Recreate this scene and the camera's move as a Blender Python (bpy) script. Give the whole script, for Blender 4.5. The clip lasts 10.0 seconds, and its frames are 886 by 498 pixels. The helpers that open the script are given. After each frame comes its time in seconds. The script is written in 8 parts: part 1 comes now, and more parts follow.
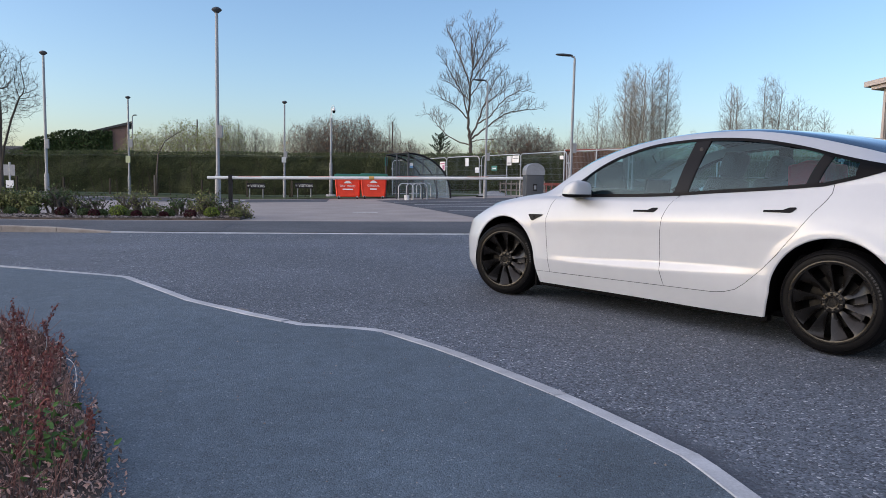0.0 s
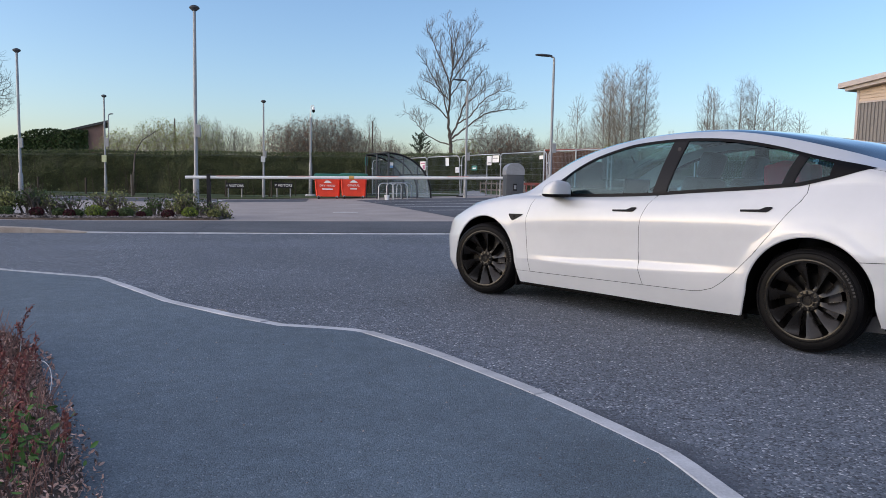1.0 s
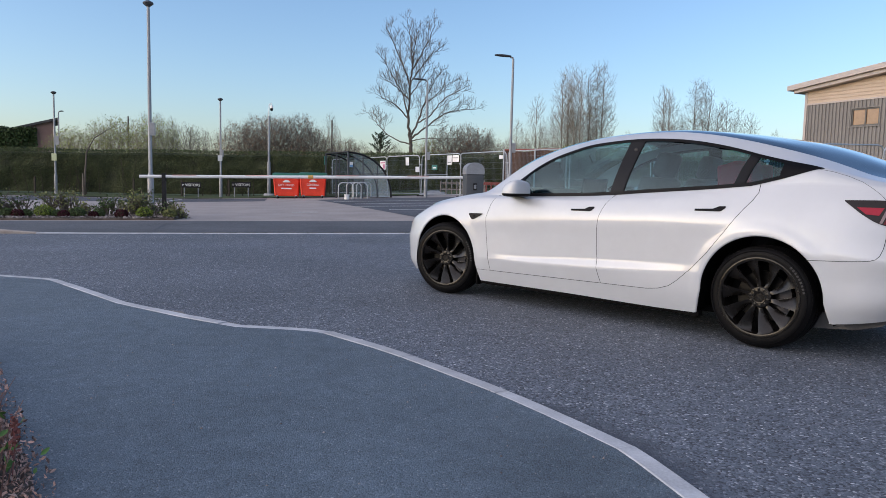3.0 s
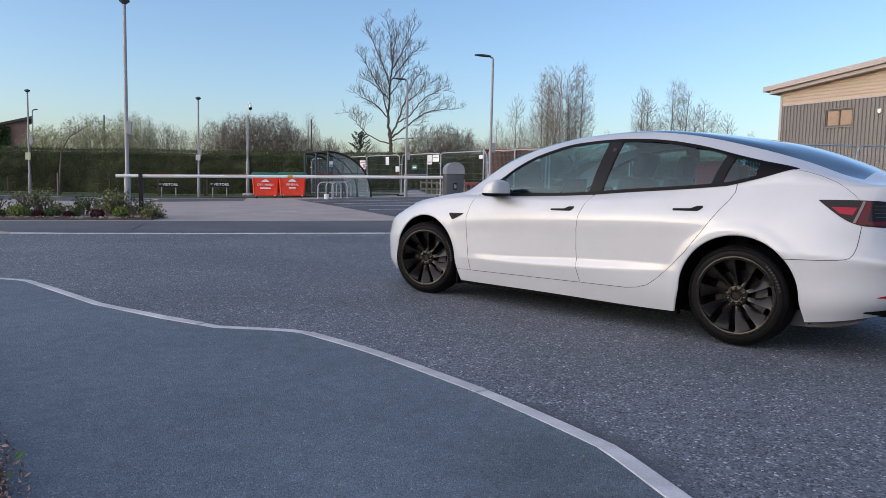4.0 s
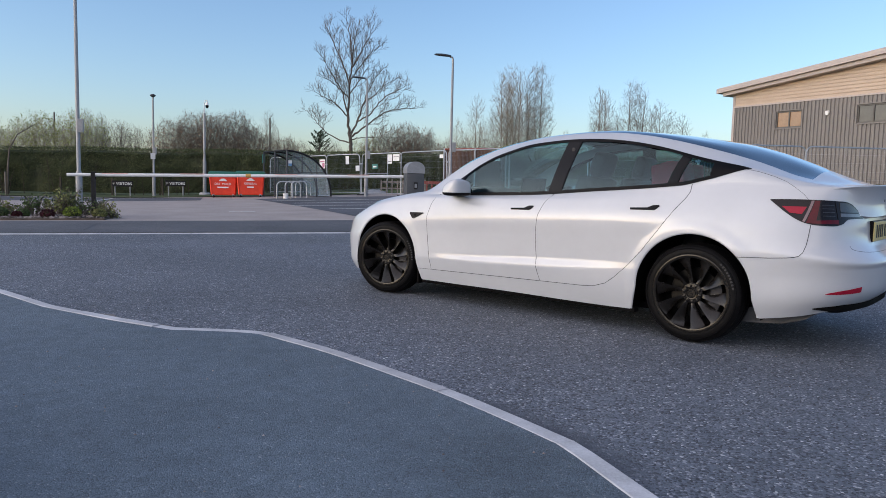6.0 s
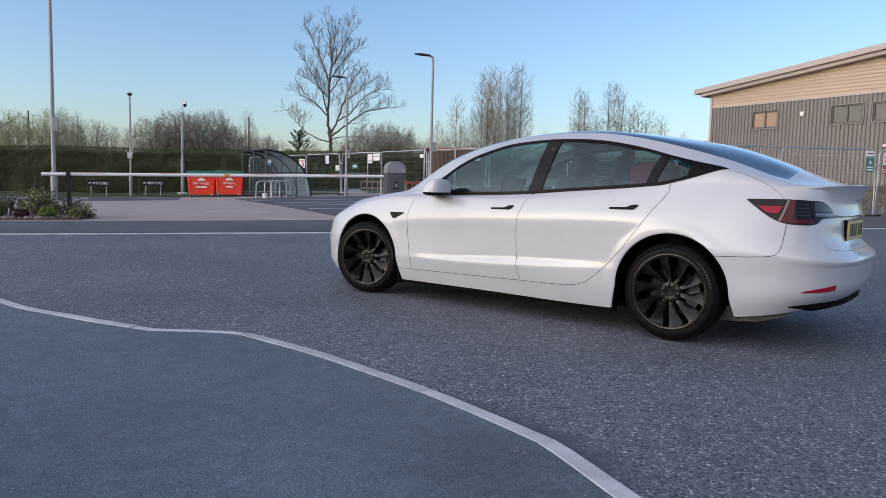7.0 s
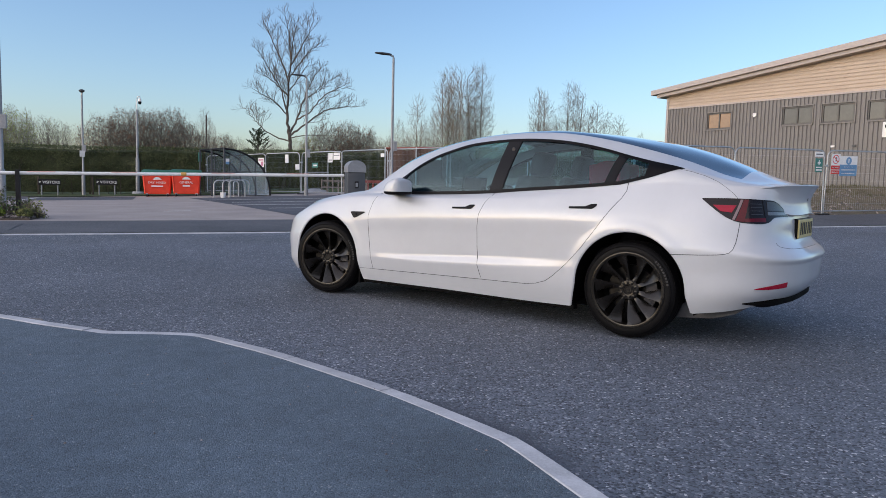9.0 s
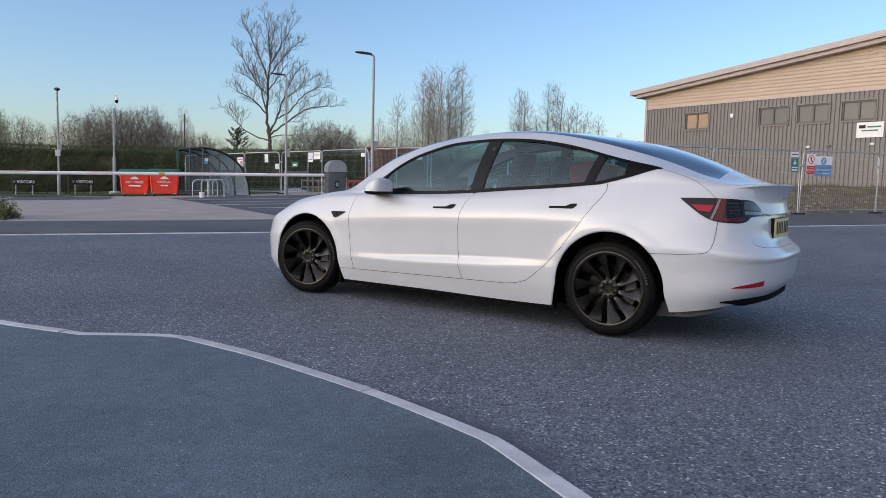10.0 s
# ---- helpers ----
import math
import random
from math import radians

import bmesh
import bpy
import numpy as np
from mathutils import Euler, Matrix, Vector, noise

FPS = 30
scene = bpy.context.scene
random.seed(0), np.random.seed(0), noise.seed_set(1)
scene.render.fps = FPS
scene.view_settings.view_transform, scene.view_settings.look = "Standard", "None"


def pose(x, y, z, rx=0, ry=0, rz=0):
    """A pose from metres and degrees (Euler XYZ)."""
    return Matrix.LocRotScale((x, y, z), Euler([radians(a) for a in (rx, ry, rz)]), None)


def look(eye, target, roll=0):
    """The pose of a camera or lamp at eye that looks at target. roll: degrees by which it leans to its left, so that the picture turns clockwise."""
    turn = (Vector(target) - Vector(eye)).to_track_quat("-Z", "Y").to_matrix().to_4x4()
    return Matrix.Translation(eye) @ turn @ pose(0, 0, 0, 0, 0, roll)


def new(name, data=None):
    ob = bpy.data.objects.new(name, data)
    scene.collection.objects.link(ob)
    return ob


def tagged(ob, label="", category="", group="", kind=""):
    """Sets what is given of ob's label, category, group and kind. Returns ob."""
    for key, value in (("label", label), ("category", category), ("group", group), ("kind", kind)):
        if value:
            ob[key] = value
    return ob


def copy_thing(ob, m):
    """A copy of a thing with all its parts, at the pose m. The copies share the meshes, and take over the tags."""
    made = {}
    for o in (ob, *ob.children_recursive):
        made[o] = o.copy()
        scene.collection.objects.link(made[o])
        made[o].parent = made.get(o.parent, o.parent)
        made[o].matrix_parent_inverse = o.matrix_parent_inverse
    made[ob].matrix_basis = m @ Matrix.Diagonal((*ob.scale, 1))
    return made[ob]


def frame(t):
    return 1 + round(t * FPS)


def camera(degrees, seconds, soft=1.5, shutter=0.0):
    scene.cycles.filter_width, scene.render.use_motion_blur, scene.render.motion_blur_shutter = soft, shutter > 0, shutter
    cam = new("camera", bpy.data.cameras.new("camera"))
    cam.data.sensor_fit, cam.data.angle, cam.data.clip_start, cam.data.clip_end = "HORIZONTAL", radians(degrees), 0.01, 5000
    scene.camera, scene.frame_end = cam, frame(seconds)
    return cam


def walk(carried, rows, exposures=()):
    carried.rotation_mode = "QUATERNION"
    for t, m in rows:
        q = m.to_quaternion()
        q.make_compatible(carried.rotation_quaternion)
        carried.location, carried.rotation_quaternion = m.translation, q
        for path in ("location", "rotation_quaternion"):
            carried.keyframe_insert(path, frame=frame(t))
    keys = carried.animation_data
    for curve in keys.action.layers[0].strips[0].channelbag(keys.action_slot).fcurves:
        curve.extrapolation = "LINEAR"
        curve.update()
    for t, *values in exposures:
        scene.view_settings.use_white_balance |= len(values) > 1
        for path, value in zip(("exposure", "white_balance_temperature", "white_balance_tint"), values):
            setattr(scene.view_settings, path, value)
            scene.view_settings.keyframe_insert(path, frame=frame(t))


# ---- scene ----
cam = camera(63.33, 10.0, soft=0.75)
EYE = (0.0, 0.0, 1.023)


def aim(yaw, pitch, roll):
    a, b = radians(yaw), radians(pitch)
    ahead = Vector((-math.sin(a) * math.cos(b), math.cos(a) * math.cos(b), math.sin(b)))
    return look(EYE, Vector(EYE) + ahead, roll)


PATH = (
    (0.0, aim(-0.114, -5.255, 1.216)),
    (0.5, aim(-0.897, -5.247, 1.225)),
    (1.0, aim(-1.684, -5.240, 1.236)),
    (1.5, aim(-2.473, -5.233, 1.247)),
    (2.0, aim(-3.264, -5.226, 1.259)),
    (2.5, aim(-4.056, -5.220, 1.272)),
    (3.0, aim(-4.847, -5.213, 1.285)),
    (3.5, aim(-5.638, -5.207, 1.298)),
    (4.0, aim(-6.427, -5.201, 1.312)),
    (4.5, aim(-7.215, -5.196, 1.326)),
    (5.0, aim(-8.001, -5.190, 1.340)),
    (5.5, aim(-8.785, -5.184, 1.354)),
    (6.0, aim(-9.568, -5.178, 1.368)),
    (6.5, aim(-10.349, -5.172, 1.381)),
    (7.0, aim(-11.129, -5.166, 1.395)),
    (7.5, aim(-11.907, -5.160, 1.408)),
    (8.0, aim(-12.683, -5.154, 1.420)),
    (8.5, aim(-13.456, -5.147, 1.432)),
    (9.0, aim(-14.227, -5.139, 1.443)),
    (9.5, aim(-14.995, -5.132, 1.453)),
    (10.0, aim(-15.760, -5.124, 1.462)),
)
walk(cam, PATH, exposures=((0.0, 0.76, 5900, 15), (10.0, 0.68, 5900, 15)))

# ---- light ----
world = bpy.data.worlds.new("dusk")
scene.world = world
world.use_nodes = True
wn, wl = world.node_tree.nodes, world.node_tree.links
wn.clear()
sky = wn.new("ShaderNodeTexSky")
sky.sky_type = "NISHITA"
sky.sun_disc = False
sky.sun_elevation = radians(13.0)
sky.sun_rotation = radians(256.0)
sky.air_density, sky.dust_density, sky.ozone_density = 1.0, 1.2, 2.2
bg = wn.new("ShaderNodeBackground")
bg.inputs["Strength"].default_value = 0.135
wo = wn.new("ShaderNodeOutputWorld")
wl.new(sky.outputs[0], bg.inputs[0])
wl.new(bg.outputs[0], wo.inputs[0])
sun = new("sun", bpy.data.lights.new("sun", "SUN"))
sun.data.energy, sun.data.angle, sun.data.color = 2.05, radians(150), (1.0, 0.795, 0.605)
SUN_AZ = radians(231.0)
sun.matrix_world = look((60 * math.sin(SUN_AZ), 60 * math.cos(SUN_AZ), 8.0), (0, 0, 1))


# ---- geometry helpers ----
class Geo:
    """Vertices and faces gathered for one mesh."""

    def __init__(self):
        self.v, self.f = [], []

    def add(self, v, f):
        n = len(self.v)
        self.v.extend([tuple(p) for p in v])
        self.f.extend([tuple(n + i for i in q) for q in f])
        return self

    def box(self, x0, y0, z0, x1, y1, z1, bev=0.0, m=None):
        bm = bmesh.new()
        bmesh.ops.create_cube(bm, size=1.0)
        for p in bm.verts:
            p.co = Vector((x0 + (p.co.x + 0.5) * (x1 - x0), y0 + (p.co.y + 0.5) * (y1 - y0), z0 + (p.co.z + 0.5) * (z1 - z0)))
        if bev:
            bmesh.ops.bevel(bm, geom=list(bm.edges), offset=bev, segments=2, affect="EDGES", profile=0.6)
        if m:
            bm.transform(m)
        self.bm(bm)
        return self

    def bm(self, bm):
        bm.verts.index_update()
        self.add([p.co.copy() for p in bm.verts], [[p.index for p in q.verts] for q in bm.faces])
        bm.free()
        return self

    def tube(self, pts, r, n=8, caps=True):
        pts = [Vector(p) for p in pts]
        rs = r if isinstance(r, (list, tuple)) else [r] * len(pts)
        v, f, ref = [], [], None
        for i, p in enumerate(pts):
            d = (pts[min(i + 1, len(pts) - 1)] - pts[max(i - 1, 0)]).normalized()
            if ref is None:
                ref = d.orthogonal().normalized()
            ref = (ref - d * ref.dot(d)).normalized()
            side = d.cross(ref)
            for k in range(n):
                a = 2 * math.pi * k / n
                v.append(p + rs[i] * (math.cos(a) * ref + math.sin(a) * side))
        for i in range(len(pts) - 1):
            for k in range(n):
                a, b = i * n + k, i * n + (k + 1) % n
                f.append((a, b, b + n, a + n))
        if caps:
            f.append(tuple(range(n - 1, -1, -1)))
            f.append(tuple(range((len(pts) - 1) * n, len(pts) * n)))
        return self.add(v, f)

    def lathe(self, prof, n=24, m=Matrix.Identity(4), caps=False):
        """Profile of (r, z) turned round z."""
        v, f = [], []
        for r, z in prof:
            for k in range(n):
                a = 2 * math.pi * k / n
                v.append(m @ Vector((r * math.cos(a), r * math.sin(a), z)))
        for i in range(len(prof) - 1):
            for k in range(n):
                a, b = i * n + k, i * n + (k + 1) % n
                f.append((a, b, b + n, a + n))
        if caps:
            f.append(tuple(range(n - 1, -1, -1)))
            f.append(tuple(range((len(prof) - 1) * n, len(prof) * n)))
        return self.add(v, f)

    def prism(self, poly, h, m=Matrix.Identity(4)):
        """A flat outline in xy, h thick in z."""
        n = len(poly)
        v = [m @ Vector((x, y, 0)) for x, y in poly] + [m @ Vector((x, y, h)) for x, y in poly]
        f = [tuple(range(n - 1, -1, -1)), tuple(range(n, 2 * n))]
        f += [(i, (i + 1) % n, n + (i + 1) % n, n + i) for i in range(n)]
        return self.add(v, f)

    def mesh(self, name, mat, smooth=False, angle=None):
        me = bpy.data.meshes.new(name)
        me.from_pydata(self.v, [], self.f)
        me.materials.append(mat)
        if smooth:
            me.polygons.foreach_set("use_smooth", [True] * len(me.polygons))
            if angle:
                me.set_sharp_from_angle(angle=radians(angle))
        me.update()
        return me

    def ob(self, name, mat, parent=None, label="", smooth=False, angle=None):
        ob = new(name, self.mesh(name, mat, smooth, angle))
        if parent:
            ob.parent = parent
        return tagged(ob, label=label)


def thing(name, m, label, category, group="", kind=""):
    e = new(name)
    e.empty_display_size = 0.2
    e.matrix_basis = m
    return tagged(e, label, category, group, kind)


def spline(*knots):
    """A smooth function through (x, y) knots."""
    xs, ys = np.array([k[0] for k in knots], float), np.array([k[1] for k in knots], float)
    d = np.diff(ys) / np.diff(xs)
    m = np.empty(len(xs))
    m[0], m[-1] = d[0], d[-1]
    for i in range(1, len(xs) - 1):
        h0, h1 = xs[i] - xs[i - 1], xs[i + 1] - xs[i]
        m[i] = (d[i - 1] * h1 + d[i] * h0) / (h0 + h1)

    def at(x):
        x = np.clip(np.asarray(x, float), xs[0], xs[-1])
        i = np.clip(np.searchsorted(xs, x) - 1, 0, len(xs) - 2)
        h = xs[i + 1] - xs[i]
        u = (x - xs[i]) / h
        return (ys[i] * (1 + 2 * u) * (1 - u) ** 2 + h * m[i] * u * (1 - u) ** 2 + ys[i + 1] * u * u * (3 - 2 * u) + h * m[i + 1] * u * u * (u - 1))

    return at


# ---- materials ----
def nodes_of(name):
    m = bpy.data.materials.new(name)
    m.use_nodes = True
    nt = m.node_tree
    return m, nt, nt.nodes["Principled BSDF"]


def noise_node(nt, scale, detail=4.0, rough=0.6, vec=None):
    n = nt.nodes.new("ShaderNodeTexNoise")
    n.inputs["Scale"].default_value, n.inputs["Detail"].default_value, n.inputs["Roughness"].default_value = scale, detail, rough
    if vec:
        nt.links.new(vec, n.inputs["Vector"])
    return n


def ramp_node(nt, fac, *stops):
    r = nt.nodes.new("ShaderNodeValToRGB")
    e = r.color_ramp.elements
    for i, (p, c) in enumerate(stops):
        q = e[i] if i < 2 else e.new(p)
        q.position, q.color = p, (*c, 1)
    nt.links.new(fac, r.inputs[0])
    return r


def mix_node(nt, kind, fac, a, b):
    x = nt.nodes.new("ShaderNodeMix")
    x.data_type, x.blend_type = "RGBA", kind
    for s, val in ((x.inputs[0], fac), (x.inputs[6], a), (x.inputs[7], b)):
        if isinstance(val, (int, float)):
            s.default_value = val
        elif isinstance(val, tuple):
            s.default_value = (*val, 1)
        else:
            nt.links.new(val, s)
    return x


def bump_node(nt, height, strength, dist, bsdf):
    b = nt.nodes.new("ShaderNodeBump")
    b.inputs["Strength"].default_value, b.inputs["Distance"].default_value = strength, dist
    nt.links.new(height, b.inputs["Height"])
    nt.links.new(b.outputs[0], bsdf.inputs["Normal"])
    return b


def surface(name, c1, c2, rough=0.7, metal=0.0, scale=3.0, fine=40.0, bump=0.2, dist=0.01, coat=0.0, island=0.0, piece=0.0, spec=0.5):
    """A plain surface that varies between two colours at two scales."""
    m, nt, b = nodes_of(name)
    pos = nt.nodes.new("ShaderNodeNewGeometry")
    tc = nt.nodes.new("ShaderNodeTexCoord")
    n1 = noise_node(nt, scale, 5, 0.6, tc.outputs["Object"])
    n2 = noise_node(nt, fine, 3, 0.6, tc.outputs["Object"])
    ad = nt.nodes.new("ShaderNodeMath")
    ad.operation = "MULTIPLY_ADD"
    nt.links.new(n2.outputs[0], ad.inputs[0])
    ad.inputs[1].default_value = 0.5
    nt.links.new(n1.outputs[0], ad.inputs[2])
    r = ramp_node(nt, ad.outputs[0], (0.5, c1), (1.0, c2))
    out = r.outputs[0]
    if island or piece:
        src = pos.outputs["Random Per Island"]
        if piece:
            src = nt.nodes.new("ShaderNodeObjectInfo").outputs["Random"]
        k = island or piece
        hs = nt.nodes.new("ShaderNodeHueSaturation")
        mr = nt.nodes.new("ShaderNodeMapRange")
        mr.inputs[3].default_value, mr.inputs[4].default_value = 1 - k, 1 + k
        nt.links.new(src, mr.inputs[0])
        nt.links.new(mr.outputs[0], hs.inputs["Value"])
        nt.links.new(out, hs.inputs["Color"])
        out = hs.outputs[0]
    nt.links.new(out, b.inputs["Base Color"])
    b.inputs["Metallic"].default_value = metal
    b.inputs["Specular IOR Level"].default_value = spec
    rr = nt.nodes.new("ShaderNodeMapRange")
    rr.inputs[1].default_value, rr.inputs[2].default_value = 0.3, 0.7
    rr.inputs[3].default_value, rr.inputs[4].default_value = max(rough - 0.08, 0.02), min(rough + 0.08, 1)
    nt.links.new(n1.outputs[0], rr.inputs[0])
    nt.links.new(rr.outputs[0], b.inputs["Roughness"])
    b.inputs["Coat Weight"].default_value = coat
    b.inputs["Coat Roughness"].default_value = 0.03
    if bump:
        bump_node(nt, n2.outputs[0], bump, dist, b)
    return m


def asphalt(name, dark, mid, pale, chip, chipscale, patch, bump, dist, low=0.66, high=1.2, kerb_side=False, stain=None):
    """Bound stone: chips in a dark binder, worn paths and stains."""
    m, nt, b = nodes_of(name)
    g = nt.nodes.new("ShaderNodeNewGeometry").outputs["Position"]
    vo = nt.nodes.new("ShaderNodeTexVoronoi")
    vo.inputs["Scale"].default_value = chipscale
    nt.links.new(g, vo.inputs["Vector"])
    sep = nt.nodes.new("ShaderNodeSeparateColor")
    nt.links.new(vo.outputs["Color"], sep.inputs[0])
    r = ramp_node(nt, sep.outputs[0], (0.0, dark), (0.55, mid), (0.86, mid), (0.985, pale), (1.0, chip))
    big = noise_node(nt, patch, 5, 0.6, g)
    r2 = ramp_node(nt, big.outputs[0], (0.32, (low, low, low)), (0.68, (high, high, high)))
    mx = mix_node(nt, "MULTIPLY", 1.0, r.outputs[0], r2.outputs[0])
    med = noise_node(nt, 9.0, 6, 0.7, g)
    r3 = ramp_node(nt, med.outputs[0], (0.3, (0.8, 0.8, 0.8)), (0.7, (1.15, 1.15, 1.15)))
    mx2 = mix_node(nt, "MULTIPLY", 1.0, mx.outputs[2], r3.outputs[0])
    colour = mx2.outputs[2]
    if stain:
        # an old damp stain with a ragged edge
        far_ = nt.nodes.new("ShaderNodeVectorMath")
        far_.operation = "DISTANCE"
        nt.links.new(g, far_.inputs[0])
        far_.inputs[1].default_value = (stain[0], stain[1], 0.02)
        rag = nt.nodes.new("ShaderNodeMath")
        rag.operation, rag.inputs[1].default_value = "MULTIPLY_ADD", 0.9
        nt.links.new(noise_node(nt, 4.0, 6, 0.7, g).outputs[0], rag.inputs[0])
        nt.links.new(far_.outputs["Value"], rag.inputs[2])
        k = ramp_node(nt, rag.outputs[0], (0.4, (0.7, 0.7, 0.69)), (min(0.4 + stain[2], 1.0), (1.0, 1.0, 1.0)))
        colour = mix_node(nt, "MULTIPLY", 1.0, colour, k.outputs[0]).outputs[2]
    if kerb_side:
        # tar and fine dirt hold along the kerb, where no wheel polishes the stones
        def calc(kind, p, q):
            k = nt.nodes.new("ShaderNodeMath")
            k.operation = kind
            for socket, val in zip(k.inputs, (p, q)):
                if isinstance(val, (int, float)):
                    socket.default_value = val
                else:
                    nt.links.new(val, socket)
            return k.outputs[0]

        def away(x0, y0, nx, ny):
            return calc("ADD", calc("MULTIPLY", calc("SUBTRACT", at.outputs[0], x0), nx), calc("MULTIPLY", calc("SUBTRACT", at.outputs[1], y0), ny))

        at = nt.nodes.new("ShaderNodeSeparateXYZ")
        nt.links.new(g, at.inputs[0])
        d = calc("MAXIMUM", away(0.99, 2.64, 0.986, 0.166), away(0.987, 2.64, 0.889, 0.457))
        d = calc("MAXIMUM", d, away(0.99, 2.64, 1.0, 0.0))
        d = calc("ADD", d, calc("MULTIPLY", calc("SUBTRACT", noise_node(nt, 3.5, 5, 0.6, g).outputs[0], 0.5), 0.3))
        d = calc("ADD", d, calc("MULTIPLY", calc("MAXIMUM", calc("SUBTRACT", at.outputs[1], 3.2), 0.0), 1.4))
        clean = nt.nodes.new("ShaderNodeMapRange")
        clean.interpolation_type = "SMOOTHSTEP"
        clean.inputs[1].default_value, clean.inputs[2].default_value = 0.0, 0.24
        nt.links.new(d, clean.inputs[0])
        colour = mix_node(nt, "MIX", clean.outputs[0], kerb_side, colour).outputs[2]
    nt.links.new(colour, b.inputs["Base Color"])
    b.inputs["Roughness"].default_value = 0.74
    b.inputs["Specular IOR Level"].default_value = 0.5
    hm = nt.nodes.new("ShaderNodeMath")
    hm.operation = "MULTIPLY_ADD"
    nt.links.new(vo.outputs["Distance"], hm.inputs[0])
    hm.inputs[1].default_value = -1.0
    nt.links.new(sep.outputs[1], hm.inputs[2])
    bump_node(nt, hm.outputs[0], bump, dist, b)
    return m


M_ROAD = asphalt("road_asphalt", (0.028, 0.033, 0.041), (0.133, 0.152, 0.183), (0.335, 0.35, 0.378), (0.66, 0.66, 0.67), 100.0, 0.35, 0.85, 0.006, 0.78, 1.2, kerb_side=(0.068, 0.076, 0.092))
M_FOOT = asphalt("footway_asphalt", (0.06, 0.0825, 0.1025), (0.116, 0.153, 0.19), (0.172, 0.215, 0.248), (0.29, 0.31, 0.32), 170.0, 0.7, 0.9, 0.003, 0.84, 1.12, stain=(0.7, 2.4, 0.55))
M_FAR_FOOT = asphalt("old_footway_asphalt", (0.062, 0.063, 0.067), (0.094, 0.096, 0.103), (0.125, 0.126, 0.134), (0.14, 0.14, 0.14), 120.0, 0.4, 0.5, 0.003)
M_BAY = asphalt("bay_asphalt", (0.05, 0.052, 0.058), (0.086, 0.089, 0.1), (0.125, 0.127, 0.138), (0.14, 0.14, 0.14), 120.0, 0.3, 0.5, 0.003)
M_KERB = surface("kerb_concrete", (0.325, 0.335, 0.352), (0.52, 0.535, 0.56), 0.85, 0, 5, 90, 0.5, 0.003, piece=0.1)
M_PAVER = surface("worn_block_paving", (0.25, 0.22, 0.202), (0.37, 0.332, 0.307), 0.85, 0, 0.9, 14, 0.3, 0.004)
M_LINE = surface("road_paint", (0.42, 0.42, 0.42), (0.75, 0.75, 0.74), 0.7, 0, 6, 60, 0.2, 0.002)
M_GRASS = surface("grass", (0.035, 0.06, 0.016), (0.085, 0.115, 0.035), 0.9, 0, 0.6, 12, 0.6, 0.03)
M_SOIL = surface("soil_mulch", (0.055, 0.04, 0.03), (0.16, 0.125, 0.1), 0.95, 0, 5, 60, 0.9, 0.02)
M_CHIP = surface("bark_and_stones", (0.1, 0.08, 0.068), (0.27, 0.24, 0.222), 0.9, 0, 30, 90, 0.3, 0.004, island=0.6)
M_STEEL = surface("galvanised_steel", (0.33, 0.35, 0.37), (0.52, 0.54, 0.56), 0.45, 0.75, 3, 30, 0.08, 0.002)
M_COLUMN = surface("grey_column_paint", (0.2, 0.21, 0.22), (0.31, 0.32, 0.335), 0.5, 0.3, 3, 30, 0.08, 0.002)
M_DKGREY = surface("dark_grey_paint", (0.045, 0.05, 0.055), (0.075, 0.08, 0.088), 0.5, 0.1, 3, 30, 0.06, 0.002)
M_BLACK = surface("black_paint", (0.012, 0.012, 0.013), (0.03, 0.03, 0.032), 0.5, 0, 3, 40, 0.06, 0.002, spec=0.15)
M_WHITE = surface("white_paint", (0.66, 0.66, 0.65), (0.82, 0.82, 0.8), 0.5, 0, 4, 40, 0.08, 0.002)
M_RED = surface("red_plastic", (0.62, 0.035, 0.012), (0.85, 0.07, 0.025), 0.45, 0, 2, 30, 0.1, 0.003)
M_GREEN = surface("green_plastic", (0.012, 0.09, 0.04), (0.025, 0.15, 0.065), 0.45, 0, 2, 30, 0.1, 0.003)
M_BLUE = surface("blue_sign", (0.12, 0.25, 0.43), (0.16, 0.31, 0.5), 0.5, 0, 2, 30, 0, 0.001)
M_SIGNRED = surface("red_sign", (0.5, 0.02, 0.02), (0.65, 0.04, 0.03), 0.5, 0, 2, 30, 0, 0.001)
M_SIGNGREEN = surface("green_sign", (0.03, 0.15, 0.13), (0.05, 0.2, 0.17), 0.5, 0, 2, 30, 0, 0.001)
M_PINK = surface("pink_print", (0.45, 0.16, 0.25), (0.55, 0.22, 0.32), 0.5, 0, 2, 30, 0, 0.001)
M_YELLOW = surface("yellow_sign", (0.42, 0.46, 0.26), (0.52, 0.55, 0.35), 0.5, 0, 2, 30, 0, 0.001)
M_RUBBER = surface("tyre_rubber", (0.003, 0.003, 0.0034), (0.0075, 0.0074, 0.008), 0.5, 0, 5, 60, 0.12, 0.002, spec=0.09)


# ---- ground ----
def gz(x, y):
    """The height of the land: it rises gently away from the road and to the east."""
    rise = max(0.0045 + 0.0012 * (x + 6) - 0.0018 * min(max((5 - x) / 7, 0), 1), -0.002)
    return min(rise * max(y - (8 if rise > 0 else 18), 0), 1.2)


def edge(x):
    """The far edge of the road."""
    return 13.45 + 0.115 * x


